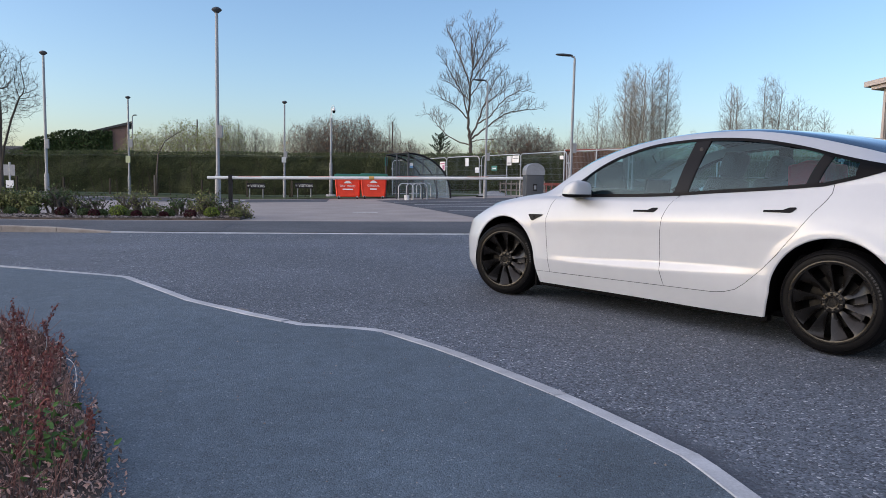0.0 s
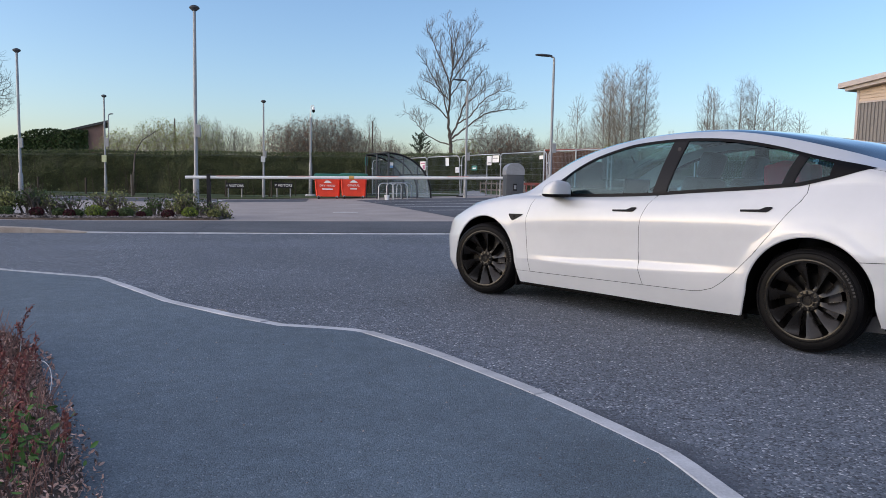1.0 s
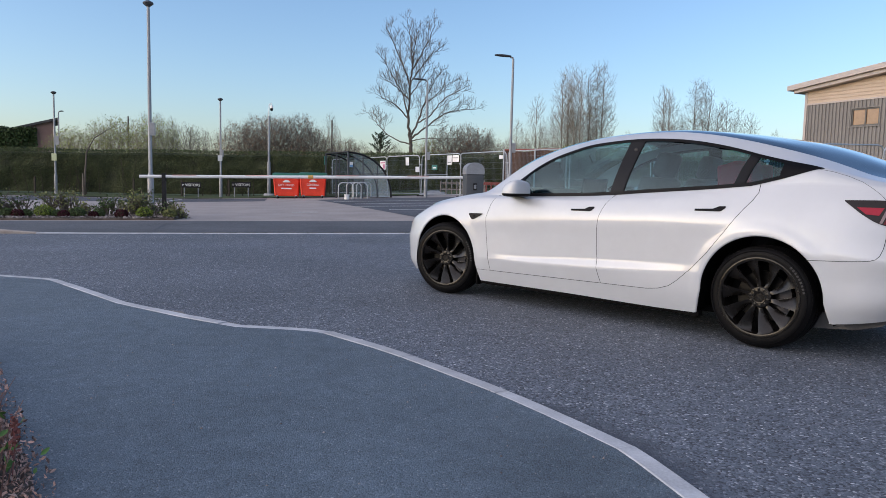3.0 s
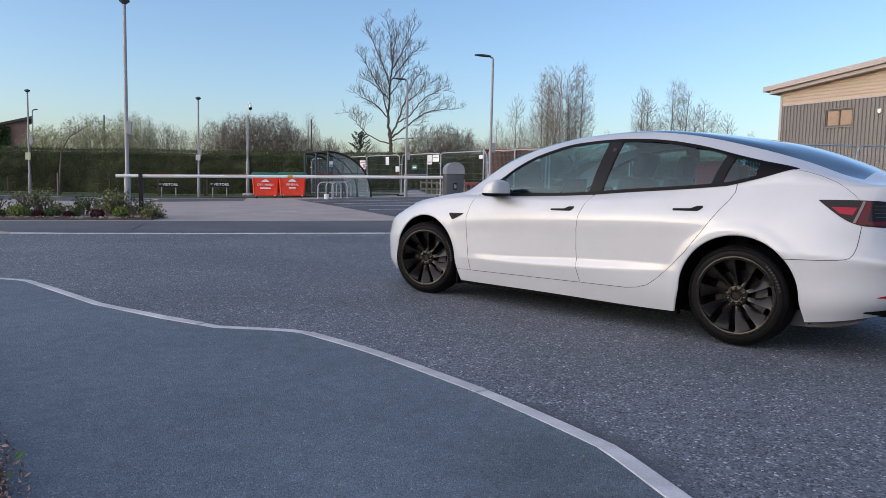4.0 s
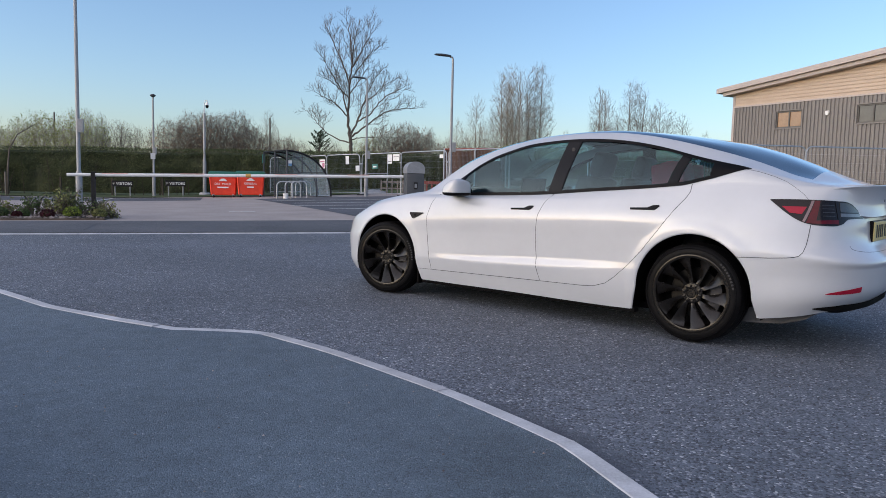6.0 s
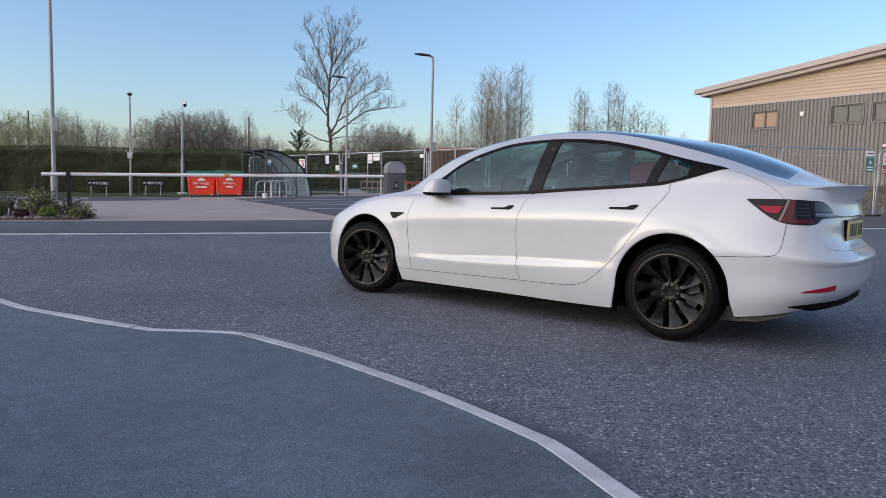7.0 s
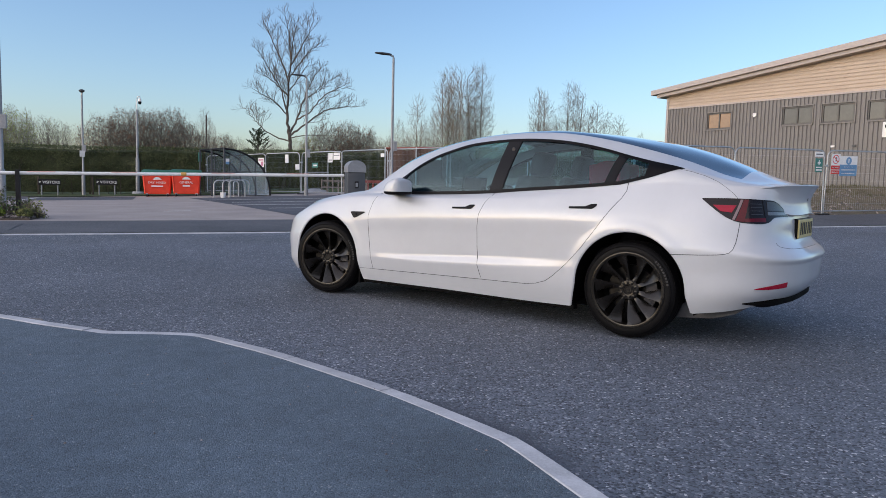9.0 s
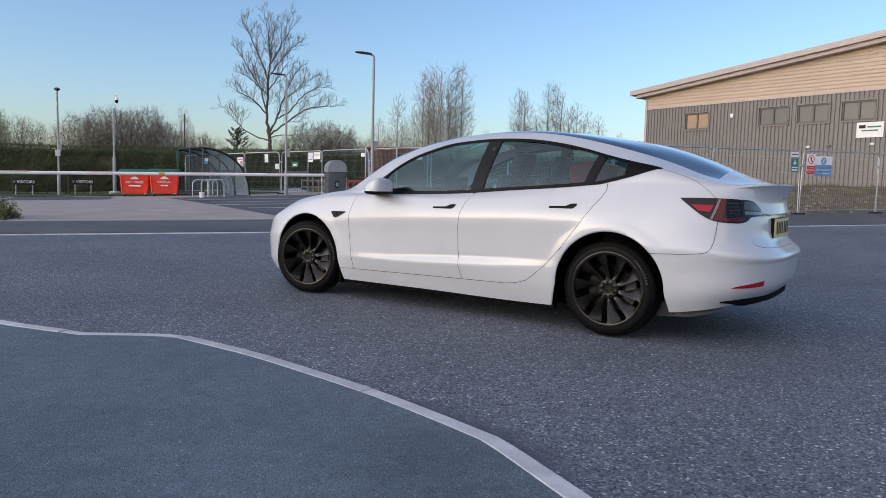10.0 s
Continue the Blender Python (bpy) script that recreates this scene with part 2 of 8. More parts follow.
def sheet(name, poly, dz, mat, step=1.0, parent=None, thick=0.0):
    """A convex piece of ground that follows the land, dz above it."""
    bm = bmesh.new()
    xs, ys = [p[0] for p in poly], [p[1] for p in poly]
    nx, ny = max(1, math.ceil((max(xs) - min(xs)) / step)), max(1, math.ceil((max(ys) - min(ys)) / step))
    grid = [[bm.verts.new((min(xs) + (max(xs) - min(xs)) * i / nx, min(ys) + (max(ys) - min(ys)) * j / ny, 0)) for i in range(nx + 1)] for j in range(ny + 1)]
    for j in range(ny):
        for i in range(nx):
            bm.faces.new((grid[j][i], grid[j][i + 1], grid[j + 1][i + 1], grid[j + 1][i]))
    area = sum(xs[i] * ys[(i + 1) % len(xs)] - xs[(i + 1) % len(xs)] * ys[i] for i in range(len(xs)))
    for i in range(len(poly)):
        a, b = Vector((*poly[i], 0)), Vector((*poly[(i + 1) % len(poly)], 0))
        no = (b - a).cross(Vector((0, 0, 1))) * (1 if area > 0 else -1)
        bmesh.ops.bisect_plane(bm, geom=list(bm.verts) + list(bm.edges) + list(bm.faces), plane_co=a, plane_no=no, clear_outer=True)
    for p in bm.verts:
        p.co.z = gz(p.co.x, p.co.y) + dz
    if thick:
        rim = [e for e in bm.edges if e.is_boundary]
        low = bmesh.ops.extrude_edge_only(bm, edges=rim)["geom"]
        for p in low:
            if isinstance(p, bmesh.types.BMVert):
                p.co.z -= thick
    g = Geo().bm(bm)
    return g.ob(name, mat, parent)


# the land, to the horizon
land = Geo()
us = [-900, -400, -200, -120, -80] + list(range(-60, 62, 3)) + [80, 120, 200, 400, 900]
ws = [-900, -400, -150, -60, -30, -15, -5, 0, 4, 8] + list(range(11, 80, 3)) + [100, 140, 200, 400, 900]
land.add([(x, y, gz(max(min(x, 40), -40), min(y, 60)) - 0.05) for y in ws for x in us],
         [(j * len(us) + i, j * len(us) + i + 1, (j + 1) * len(us) + i + 1, (j + 1) * len(us) + i) for j in range(len(ws) - 1) for i in range(len(us) - 1)])
tagged(land.ob("ground", M_GRASS), "rough grass ground reaching to the horizon", "ground", kind="structure")

tagged(sheet("road", [(-60, -14), (60, -14), (60, edge(60)), (-60, edge(-60))], 0.0, M_ROAD, 1.0),
       "dark grey chip-sealed asphalt road with pale stones", "road", kind="structure")

# near footway: its kerb runs in three straight stretches and two bends
KERB = [(1.3, -14.0), (1.26, 0.5), (1.19, 1.5), (1.1, 2.04), (1.055, 2.31), (1.025, 2.49), (0.99, 2.64), (0.895, 2.85), (0.795, 3.06), (0.685, 3.28), (0.58, 3.47), (0.47, 3.65), (0.335, 3.87), (0.19, 4.1), (0.03, 4.33), (-0.36, 4.82), (-0.62, 4.91), (-0.95, 4.979), (-1.39, 5.31), (-2.03, 5.87), (-2.5, 6.43), (-3.14, 7.18), (-3.9, 7.47), (-4.82, 7.8), (-6.5, 8.2), (-60, 9.0)]


def along(path, gap):
    """Even steps along a broken line: point and direction."""
    out, left = [], 0.0
    for a, b in zip(path, path[1:]):
        a, b = Vector(a), Vector(b)
        n = (b - a).length
        d = (b - a) / n
        while left < n:
            out.append((a + d * left, d))
            left += gap
        left -= n
    return out


def kerb_width(y):
    """The kerb widens a little at its near end."""
    return 0.083 + 0.007 * min(max((2.9 - y) / 0.7, 0), 1)


def offset(path):
    out = []
    for i, p in enumerate(path):
        d = (Vector(path[min(i + 1, len(path) - 1)]) - Vector(path[max(i - 1, 0)])).normalized()
        w = kerb_width(p[1]) - 0.001
        out.append((p[0] - d.y * w, p[1] + d.x * w))
    return out


FOOT_Z = 0.022
near = Geo()
inner = offset(KERB)
rim = inner[:-1] + [(-60, 8.9)]
row = [(*p, FOOT_Z) for p in rim]
back = [(-60.0, p[1], FOOT_Z) if p[1] < 8.9 else (-60.0, 8.95, FOOT_Z) for p in rim]
near.add(row + back, [(i, i + 1, len(row) + i + 1, len(row) + i) for i in range(len(row) - 1)])
near_foot = near.ob("pavement", M_FOOT)
tagged(near_foot, "smooth blue-grey asphalt footway beside the road", "pavement", kind="structure")

# ---- the car ----
from mathutils.bvhtree import BVHTree


def car_paint():
    m, nt, b = nodes_of("pearl_white_paint")
    tc = nt.nodes.new("ShaderNodeTexCoord")
    dust = noise_node(nt, 2.2, 6, 0.65, tc.outputs["Object"])
    r = ramp_node(nt, dust.outputs[0], (0.3, (0.476, 0.496, 0.522)), (0.7, (0.524, 0.545, 0.571)))
    nt.links.new(r.outputs[0], b.inputs["Base Color"])
    fl = noise_node(nt, 900, 2, 0.5, tc.outputs["Object"])
    bump_node(nt, fl.outputs[0], 0.04, 0.0006, b)
    b.inputs["Metallic"].default_value = 0.1
    b.inputs["Roughness"].default_value = 0.48
    b.inputs["Coat Weight"].default_value = 1.0
    b.inputs["Coat Roughness"].default_value = 0.13
    b.inputs["Coat IOR"].default_value = 1.5
    b.inputs["Specular IOR Level"].default_value = 0.25
    return m


def glass(name, tint, rough=0.0, refl=0.09, haze=0.0):
    m, nt, b = nodes_of(name)
    nt.nodes.remove(b)
    out = nt.nodes["Material Output"]
    tr = nt.nodes.new("ShaderNodeBsdfTransparent")
    tr.inputs[0].default_value = (*tint, 1)
    gl = nt.nodes.new("ShaderNodeBsdfGlossy")
    gl.inputs["Color"].default_value = (0.72, 0.94, 1.0, 1)
    gl.inputs["Roughness"].default_value = 0.02 + rough
    lw = nt.nodes.new("ShaderNodeLayerWeight")
    lw.inputs[0].default_value = 0.5
    pw = nt.nodes.new("ShaderNodeMath")
    pw.operation, pw.inputs[1].default_value = "POWER", 4.0
    nt.links.new(lw.outputs["Facing"], pw.inputs[0])
    fr = nt.nodes.new("ShaderNodeMath")
    fr.operation, fr.inputs[1].default_value, fr.inputs[2].default_value = "MULTIPLY_ADD", 0.9 - refl, refl
    nt.links.new(pw.outputs[0], fr.inputs[0])
    mx = nt.nodes.new("ShaderNodeMixShader")
    nt.links.new(fr.outputs[0], mx.inputs[0])
    body = tr
    if haze:
        # a pale blue diffuse share stands for reflected sky and weathering haze
        df = nt.nodes.new("ShaderNodeBsdfDiffuse")
        df.inputs[0].default_value = (0.55, 0.62, 0.7, 1)
        body = nt.nodes.new("ShaderNodeMixShader")
        body.inputs[0].default_value = haze
        nt.links.new(tr.outputs[0], body.inputs[1])
        nt.links.new(df.outputs[0], body.inputs[2])
    nt.links.new(body.outputs[0], mx.inputs[1])
    nt.links.new(gl.outputs[0], mx.inputs[2])
    nt.links.new(mx.outputs[0], out.inputs[0])
    return m


M_PAINT = car_paint()
M_GLASS = glass("tinted_window_glass", (0.46, 0.66, 0.7), 0.0, 0.055)
M_ROOFGLASS = surface("dark_roof_glass", (0.008, 0.01, 0.014), (0.014, 0.017, 0.022), 0.06, 0, 2, 20, 0, 0.001, coat=1.0)
M_TRIM = surface("black_trim", (0.003, 0.003, 0.0035), (0.008, 0.008, 0.009), 0.35, 0, 3, 60, 0.03, 0.001, spec=0.1)
M_PILLAR = surface("gloss_black_pillar", (0.006, 0.0065, 0.008), (0.01, 0.011, 0.013), 0.2, 0, 3, 60, 0, 0.001, spec=0.14)
M_PLASTIC = surface("matt_black_plastic", (0.003, 0.003, 0.0033), (0.007, 0.007, 0.007), 0.8, 0, 5, 80, 0.1, 0.002, spec=0.05)
M_RIM = surface("satin_bronze_black_wheel", (0.0035, 0.0032, 0.003), (0.010, 0.009, 0.0083), 0.23, 0.0, 6, 80, 0.03, 0.001, spec=0.33)
M_DISC = surface("brake_steel", (0.008, 0.008, 0.008), (0.02, 0.019, 0.018), 0.4, 0.9, 8, 60, 0.05, 0.001)
M_SEAT = surface("black_seat", (0.015, 0.015, 0.016), (0.035, 0.035, 0.037), 0.6, 0, 6, 60, 0.1, 0.002)
M_CHILDSEAT = surface("red_child_seat_fabric", (0.5, 0.02, 0.05), (0.7, 0.045, 0.085), 0.8, 0, 6, 90, 0.2, 0.002)
M_LAMPRED = surface("red_lamp_plastic", (0.22, 0.004, 0.018), (0.34, 0.008, 0.03), 0.12, 0, 5, 50, 0, 0.001, spec=0.35)
M_LAMPDEEP = surface("deep_red_lamp_plastic", (0.055, 0.0015, 0.005), (0.11, 0.003, 0.009), 0.12, 0, 5, 50, 0, 0.001, spec=0.35)
M_LAMPDARK = surface("smoked_lamp_plastic", (0.007, 0.006, 0.007), (0.014, 0.011, 0.012), 0.1, 0, 5, 50, 0, 0.001, spec=0.3)
M_LAMPGREY = surface("grey_lamp_insert", (0.03, 0.029, 0.03), (0.06, 0.057, 0.058), 0.2, 0.3, 5, 50, 0, 0.001, coat=0.4)
M_LAMPEDGE = surface("pale_smoked_lamp_edge", (0.16, 0.11, 0.115), (0.24, 0.17, 0.18), 0.15, 0, 5, 50, 0, 0.001)
M_LAMPCLEAR = surface("clear_reversing_lens", (0.08, 0.08, 0.085), (0.15, 0.15, 0.155), 0.12, 0.3, 5, 50, 0, 0.001, coat=0.5)
M_CAMERA = surface("dark_camera_window", (0.03, 0.028, 0.03), (0.05, 0.048, 0.05), 0.5, 0, 5, 50, 0, 0.001, spec=0.2)
M_PLATE = surface("yellow_plate", (0.55, 0.45, 0.17), (0.66, 0.56, 0.26), 0.4, 0, 5, 50, 0, 0.001)

CAR_YAW = -49.95
car = thing("car", pose(0.5696 + 0.905 * 0.7654, 6.6072 + 0.905 * 0.6435, 0, 0, 0, CAR_YAW), "pearl white four-door electric saloon with black wheels parked on the road", "car")
# car space: x runs back from the front axle, y to the far side, z up
WHEELBASE, TYRE = 2.875, 0.334

# lines round the lower body: height, half width, and the ends at nose and tail
SILL = (spline((-0.9, 0.21), (-0.5, 0.185), (0.4, 0.172), (1.3, 0.172), (2.5, 0.172), (3.2, 0.205), (3.5, 0.25), (3.75, 0.31), (3.98, 0.34)),
     spline((-0.9, 0.865), (-0.4, 0.875), (0.0, 0.872), (0.6, 0.862), (2.4, 0.862), (3.3, 0.84), (3.98, 0.76)), -0.80, 3.80)
LOWER = (spline((-0.9, 0.27), (0.5, 0.272), (1.7, 0.292), (2.3, 0.300), (3.2, 0.33), (3.98, 0.42)),
     spline((-0.9, 0.885), (0.0, 0.9), (0.6, 0.892), (2.4, 0.90), (3.3, 0.885), (3.98, 0.82)), -0.85, 3.872)
CREASE = (spline((-0.9, 0.38), (0.6, 0.383), (1.6, 0.411), (2.3, 0.446), (3.1, 0.49), (3.98, 0.52)),
     spline((-0.9, 0.875), (0.0, 0.908), (0.6, 0.914), (1.6, 0.924), (2.4, 0.918), (3.1, 0.905), (3.98, 0.84)), -0.87, 3.889)
SCALLOP = (spline((-0.9, 0.42), (0.6, 0.43), (0.75, 0.425), (1.6, 0.468), (2.3, 0.500), (3.1, 0.54), (3.98, 0.56)),
     spline((-0.9, 0.878), (0.0, 0.912), (0.6, 0.912), (0.8, 0.909), (1.6, 0.906), (2.2, 0.910), (2.5, 0.916), (3.1, 0.908), (3.98, 0.848)), -0.873, 3.893)
WAIST = (spline((-0.9, 0.50), (0.6, 0.56), (1.6, 0.59), (2.4, 0.62), (3.2, 0.645), (3.6, 0.638), (3.8, 0.622), (3.98, 0.615)),
     spline((-0.9, 0.875), (0.0, 0.915), (0.6, 0.913), (1.6, 0.914), (2.4, 0.919), (2.9, 0.924), (3.4, 0.90), (3.98, 0.86)), -0.875, 3.892)
LEDGE = (spline((-0.9, 0.525), (0.0, 0.592), (0.6, 0.61), (1.6, 0.642), (2.4, 0.672), (3.2, 0.694), (3.6, 0.69), (3.98, 0.683)),
     spline((-0.9, 0.865), (0.0, 0.912), (0.6, 0.9145), (1.6, 0.918), (2.4, 0.921), (2.9, 0.921), (3.4, 0.891), (3.98, 0.845)), -0.87, 3.818)
SHOULDER = (spline((-0.9, 0.60), (-0.4, 0.70), (0.3, 0.735), (0.6, 0.75), (1.6, 0.797), (2.4, 0.825), (3.0, 0.835), (3.98, 0.845)),
     spline((-0.9, 0.83), (0.0, 0.90), (0.6, 0.918), (1.6, 0.927), (2.3, 0.925), (2.9, 0.91), (3.4, 0.86), (3.98, 0.79)), -0.855, 3.785)
UPPER = (spline((-0.9, 0.625), (-0.6, 0.69), (-0.3, 0.785), (0.1, 0.865), (0.5, 0.895), (1.6, 0.91), (2.4, 0.94), (3.0, 0.955), (3.5, 0.965), (3.98, 0.97)),
     spline((-0.9, 0.79), (0.0, 0.855), (0.6, 0.88), (1.6, 0.885), (2.4, 0.88), (3.0, 0.855), (3.4, 0.81), (3.98, 0.73)), -0.825, 3.772)
BELT = (spline((-0.9, 0.64), (-0.7, 0.66), (-0.5, 0.745), (-0.25, 0.84), (0.0, 0.893), (0.25, 0.928), (0.5, 0.934), (0.9, 0.933), (1.2, 0.940), (1.7, 0.963), (2.0, 0.988), (2.5, 1.027), (2.8, 1.056), (3.1, 1.075), (3.45, 1.063), (3.7, 1.065), (3.98, 1.075)),
     spline((-0.9, 0.72), (-0.4, 0.76), (0.0, 0.79), (0.5, 0.82), (1.0, 0.825), (2.0, 0.825), (2.8, 0.80), (3.2, 0.755), (3.6, 0.70), (3.98, 0.66)), -0.77, 3.80)
LINES = [SILL, LOWER, CREASE, SCALLOP, WAIST, LEDGE, SHOULDER, UPPER, BELT]
FRONT_CAP, REAR_CAP = 0.78, 0.62


def cap(x, xf, xr):
    """How far the plan's outline has closed at nose and tail."""
    c = np.ones_like(x)
    u = np.clip((xf + FRONT_CAP - x) / FRONT_CAP, 0, 1)
    c *= (1 - u**2.8) ** (1 / 2.8)
    u = np.clip((x - (xr - REAR_CAP)) / REAR_CAP, 0, 1)
    return c * (1 - u**3.2) ** (1 / 3.2)


def stations(n_end, n_side):
    """Even steps round the plan outline as fractions of the length: close together at nose and tail."""
    th = np.linspace(0, math.pi / 2, n_end)
    front = (1 - np.cos(th) ** (2 / 2.8))
    rear = (1 - np.cos(th) ** (2 / 3.2))
    return front, np.linspace(0, 1, n_side), rear


FR, SD, RR = stations(40, 250)


def xs_of(xf, xr):
    a = xf + FRONT_CAP * FR
    c = xr - REAR_CAP * RR[::-1]
    b = a[-1] + (c[0] - a[-1]) * SD
    return np.concatenate([a, b[1:-1], c])


def hermite_rows(points, per, breaks=()):
    """Smooth rows through control rows of points."""
    rows, n = [], len(points)
    seg = [np.linalg.norm(points[i + 1] - points[i], axis=1).mean() for i in range(n - 1)]
    m = []
    for i in range(n):
        if i == 0:
            m.append((points[1] - points[0]) / seg[0])
        elif i == n - 1:
            m.append((points[-1] - points[-2]) / seg[-1])
        else:
            m.append(((points[i] - points[i - 1]) / seg[i - 1] * seg[i] + (points[i + 1] - points[i]) / seg[i] * seg[i - 1]) / (seg[i] + seg[i - 1]))
    mo = list(m)
    for i in range(n - 1):
        m = list(mo)
        for q in (i, i + 1):
            if q in breaks:
                m[q] = (points[i + 1] - points[i]) / seg[i]
        k = per[i]
        for j in range(k):
            u, h = j / k, seg[i]
            rows.append(points[i] * (1 + 2 * u) * (1 - u) ** 2 + h * m[i] * u * (1 - u) ** 2 + points[i + 1] * u * u * (3 - 2 * u) + h * m[i + 1] * u * u * (u - 1))
    rows.append(points[-1])
    return rows


def lower_rows():
    ctrl = []
    for zf, wf, xf, xr in LINES:
        x = xs_of(xf, xr)
        c = cap(x, xf, xr)
        c[0] = c[-1] = 0
        ctrl.append(np.stack([x, -wf(x) * c, zf(x)], -1))
    return hermite_rows(ctrl, (4, 5, 5, 8, 6, 9, 8, 8), (2, 3))


# upper body: window top line, roof edge and middle line
BELT_Z, BELT_W, UXF, UXR = LINES[-1]
DLO_Z = spline((-0.9, 0.64), (-0.5, 0.75), (-0.25, 0.845), (0.0, 0.90), (0.25, 0.937), (0.45, 0.957), (0.62, 0.989), (0.76, 1.063), (0.94, 1.185), (1.06, 1.247), (1.24, 1.310), (1.4, 1.352), (1.62, 1.380), (1.83, 1.392),
               (2.03, 1.390), (2.22, 1.376), (2.41, 1.347), (2.59, 1.308), (2.76, 1.262), (2.93, 1.222), (3.12, 1.183), (3.3, 1.131), (3.5, 1.085), (3.7, 1.072), (3.98, 1.075))
DLO_W = spline((-0.9, 0.66), (0.0, 0.74), (0.45, 0.79), (0.62, 0.785), (0.76, 0.765), (1.0, 0.715), (1.4, 0.67), (2.0, 0.65), (2.6, 0.662), (2.9, 0.68), (3.12, 0.70), (3.4, 0.675), (3.7, 0.64), (3.98, 0.60))
EDGE_Z = spline((-0.9, 0.64), (-0.6, 0.725), (-0.4, 0.795), (-0.1, 0.875), (0.2, 0.935), (0.36, 0.967), (0.5, 1.051), (0.63, 1.137), (0.76, 1.208), (1.0, 1.307), (1.35, 1.395), (1.62, 1.429), (1.88, 1.443), (2.15, 1.438), (2.34, 1.417), (2.57, 1.376),
                (2.79, 1.324), (3.04, 1.256), (3.2, 1.205), (3.4, 1.13), (3.6, 1.088), (3.8, 1.076), (3.98, 1.075))
EDGE_W = spline((-0.9, 0.5), (0.0, 0.6), (0.36, 0.70), (0.7, 0.655), (1.0, 0.615), (1.4, 0.575), (2.0, 0.56), (2.6, 0.55), (3.0, 0.545), (3.3, 0.54), (3.98, 0.48))
MID_Z = spline((-0.9, 0.64), (-0.7, 0.70), (-0.5, 0.77), (-0.2, 0.857), (0.1, 0.925), (0.3, 0.965), (0.42, 1.028), (0.6, 1.148), (0.8, 1.255), (1.0, 1.341), (1.3, 1.427), (1.6, 1.462), (1.85, 1.474), (2.1, 1.475), (2.35, 1.459), (2.7, 1.409),
               (2.97, 1.358), (3.13, 1.314), (3.33, 1.242), (3.53, 1.161), (3.7, 1.106), (3.98, 1.082))


def upper_ctrl():
    x = xs_of(UXF, UXR)
    c = cap(x, UXF, UXR)
    c[0] = c[-1] = 0
    out = [np.stack([x, -BELT_W(x) * c, BELT_Z(x)], -1)]
    for zf, wf in ((DLO_Z, DLO_W), (EDGE_Z, EDGE_W)):
        out.append(np.stack([x, -wf(x) * c, zf(x) * c + (1 - c) * BELT_Z(x)], -1))
    zm = MID_Z(x)
    ze = out[-1][:, 2]
    mid = np.where(c > 0.98, zm, zm * c + (1 - c) * BELT_Z(x))
    out.append(np.stack([x, -0.28 * c * EDGE_W(x) / 0.56, ze + (mid - ze) * 0.76], -1))
    out.append(np.stack([x, 0 * x, mid], -1))
    return out


ARCH_R, ARCH_Z = 0.395, 0.345
WHEELS_X = ((0.0, 0.004), (WHEELBASE, 0.009))


def arch_point(cx, a, r):
    """The wheel opening: round above the axle, its legs spreading below."""
    c, q = math.cos(a), math.sin(a)
    if q >= 0:
        return cx + r * c, ARCH_Z + r * q
    return cx + math.copysign(r - 0.22 * r * q, c), ARCH_Z + r * q


def in_arch(dx, z):
    if z >= ARCH_Z:
        return math.hypot(dx, z - ARCH_Z) < ARCH_R
    return abs(dx) < ARCH_R + 0.22 * (ARCH_Z - z)


def flared(rows):
    """Raise a rounded band round each wheel opening."""
    for r in rows:
        for cx, lift in WHEELS_X:
            dz = np.maximum(r[:, 2] - ARCH_Z, 0)
            d = np.hypot(r[:, 0] - cx, dz)
            t = np.clip((d - 0.418) / 0.07, 0, 1)
            w = (1 - t * t * (3 - 2 * t)) * (r[:, 1] < -0.6)
            r[:, 1] -= lift * w
    return rows


LOW, UPC = flared(lower_rows()), upper_ctrl()
SIDE_UP = [UPC[0] + (UPC[1] - UPC[0]) * t + np.stack([0 * UPC[0][:, 0], -0.02 * math.sin(math.pi * t) * np.clip((np.abs(UPC[1][:, 2] - UPC[0][:, 2]) - 0.015) / 0.09, 0, 1), 0 * UPC[0][:, 0]], -1) for t in np.linspace(0, 1, 9)]
TOP_UP = hermite_rows(UPC[1:], (5, 5, 6))
ROWS = LOW + SIDE_UP[1:] + TOP_UP[1:]
N_SIDE = len(SIDE_UP) - 1
NX = len(LOW[0])
# a shell of the whole near half, for laying parts on it
shell_v = [Vector(p) for r in ROWS for p in r]
shell_f = [(j * NX + i, j * NX + i + 1, (j + 1) * NX + i + 1, (j + 1) * NX + i) for j in range(len(ROWS) - 1) for i in range(NX - 1)]
SHELL = BVHTree.FromPolygons(shell_v, shell_f)


def on_side(x, z):
    p, n, _, _ = SHELL.ray_cast(Vector((x, -2, z)), Vector((0, 1, 0)))
    if p is None:
        p, n, _, _ = SHELL.find_nearest(Vector((x, -0.9, z)))
    return p, (n if n.y < 0 else -n)


def on_tail(y, z):
    p, n, _, _ = SHELL.ray_cast(Vector((6, y, z)), Vector((-1, 0, 0)))
    if p is None:
        p, n, _, _ = SHELL.find_nearest(Vector((4, y, z)))
    return p, (n if n.x > 0 else -n)


def both(v, f):
    """The half and its mirror."""
    n = len(v)
    return list(v) + [(p[0], -p[1], p[2]) for p in v], list(f) + [tuple(n + i for i in reversed(q)) for q in f]


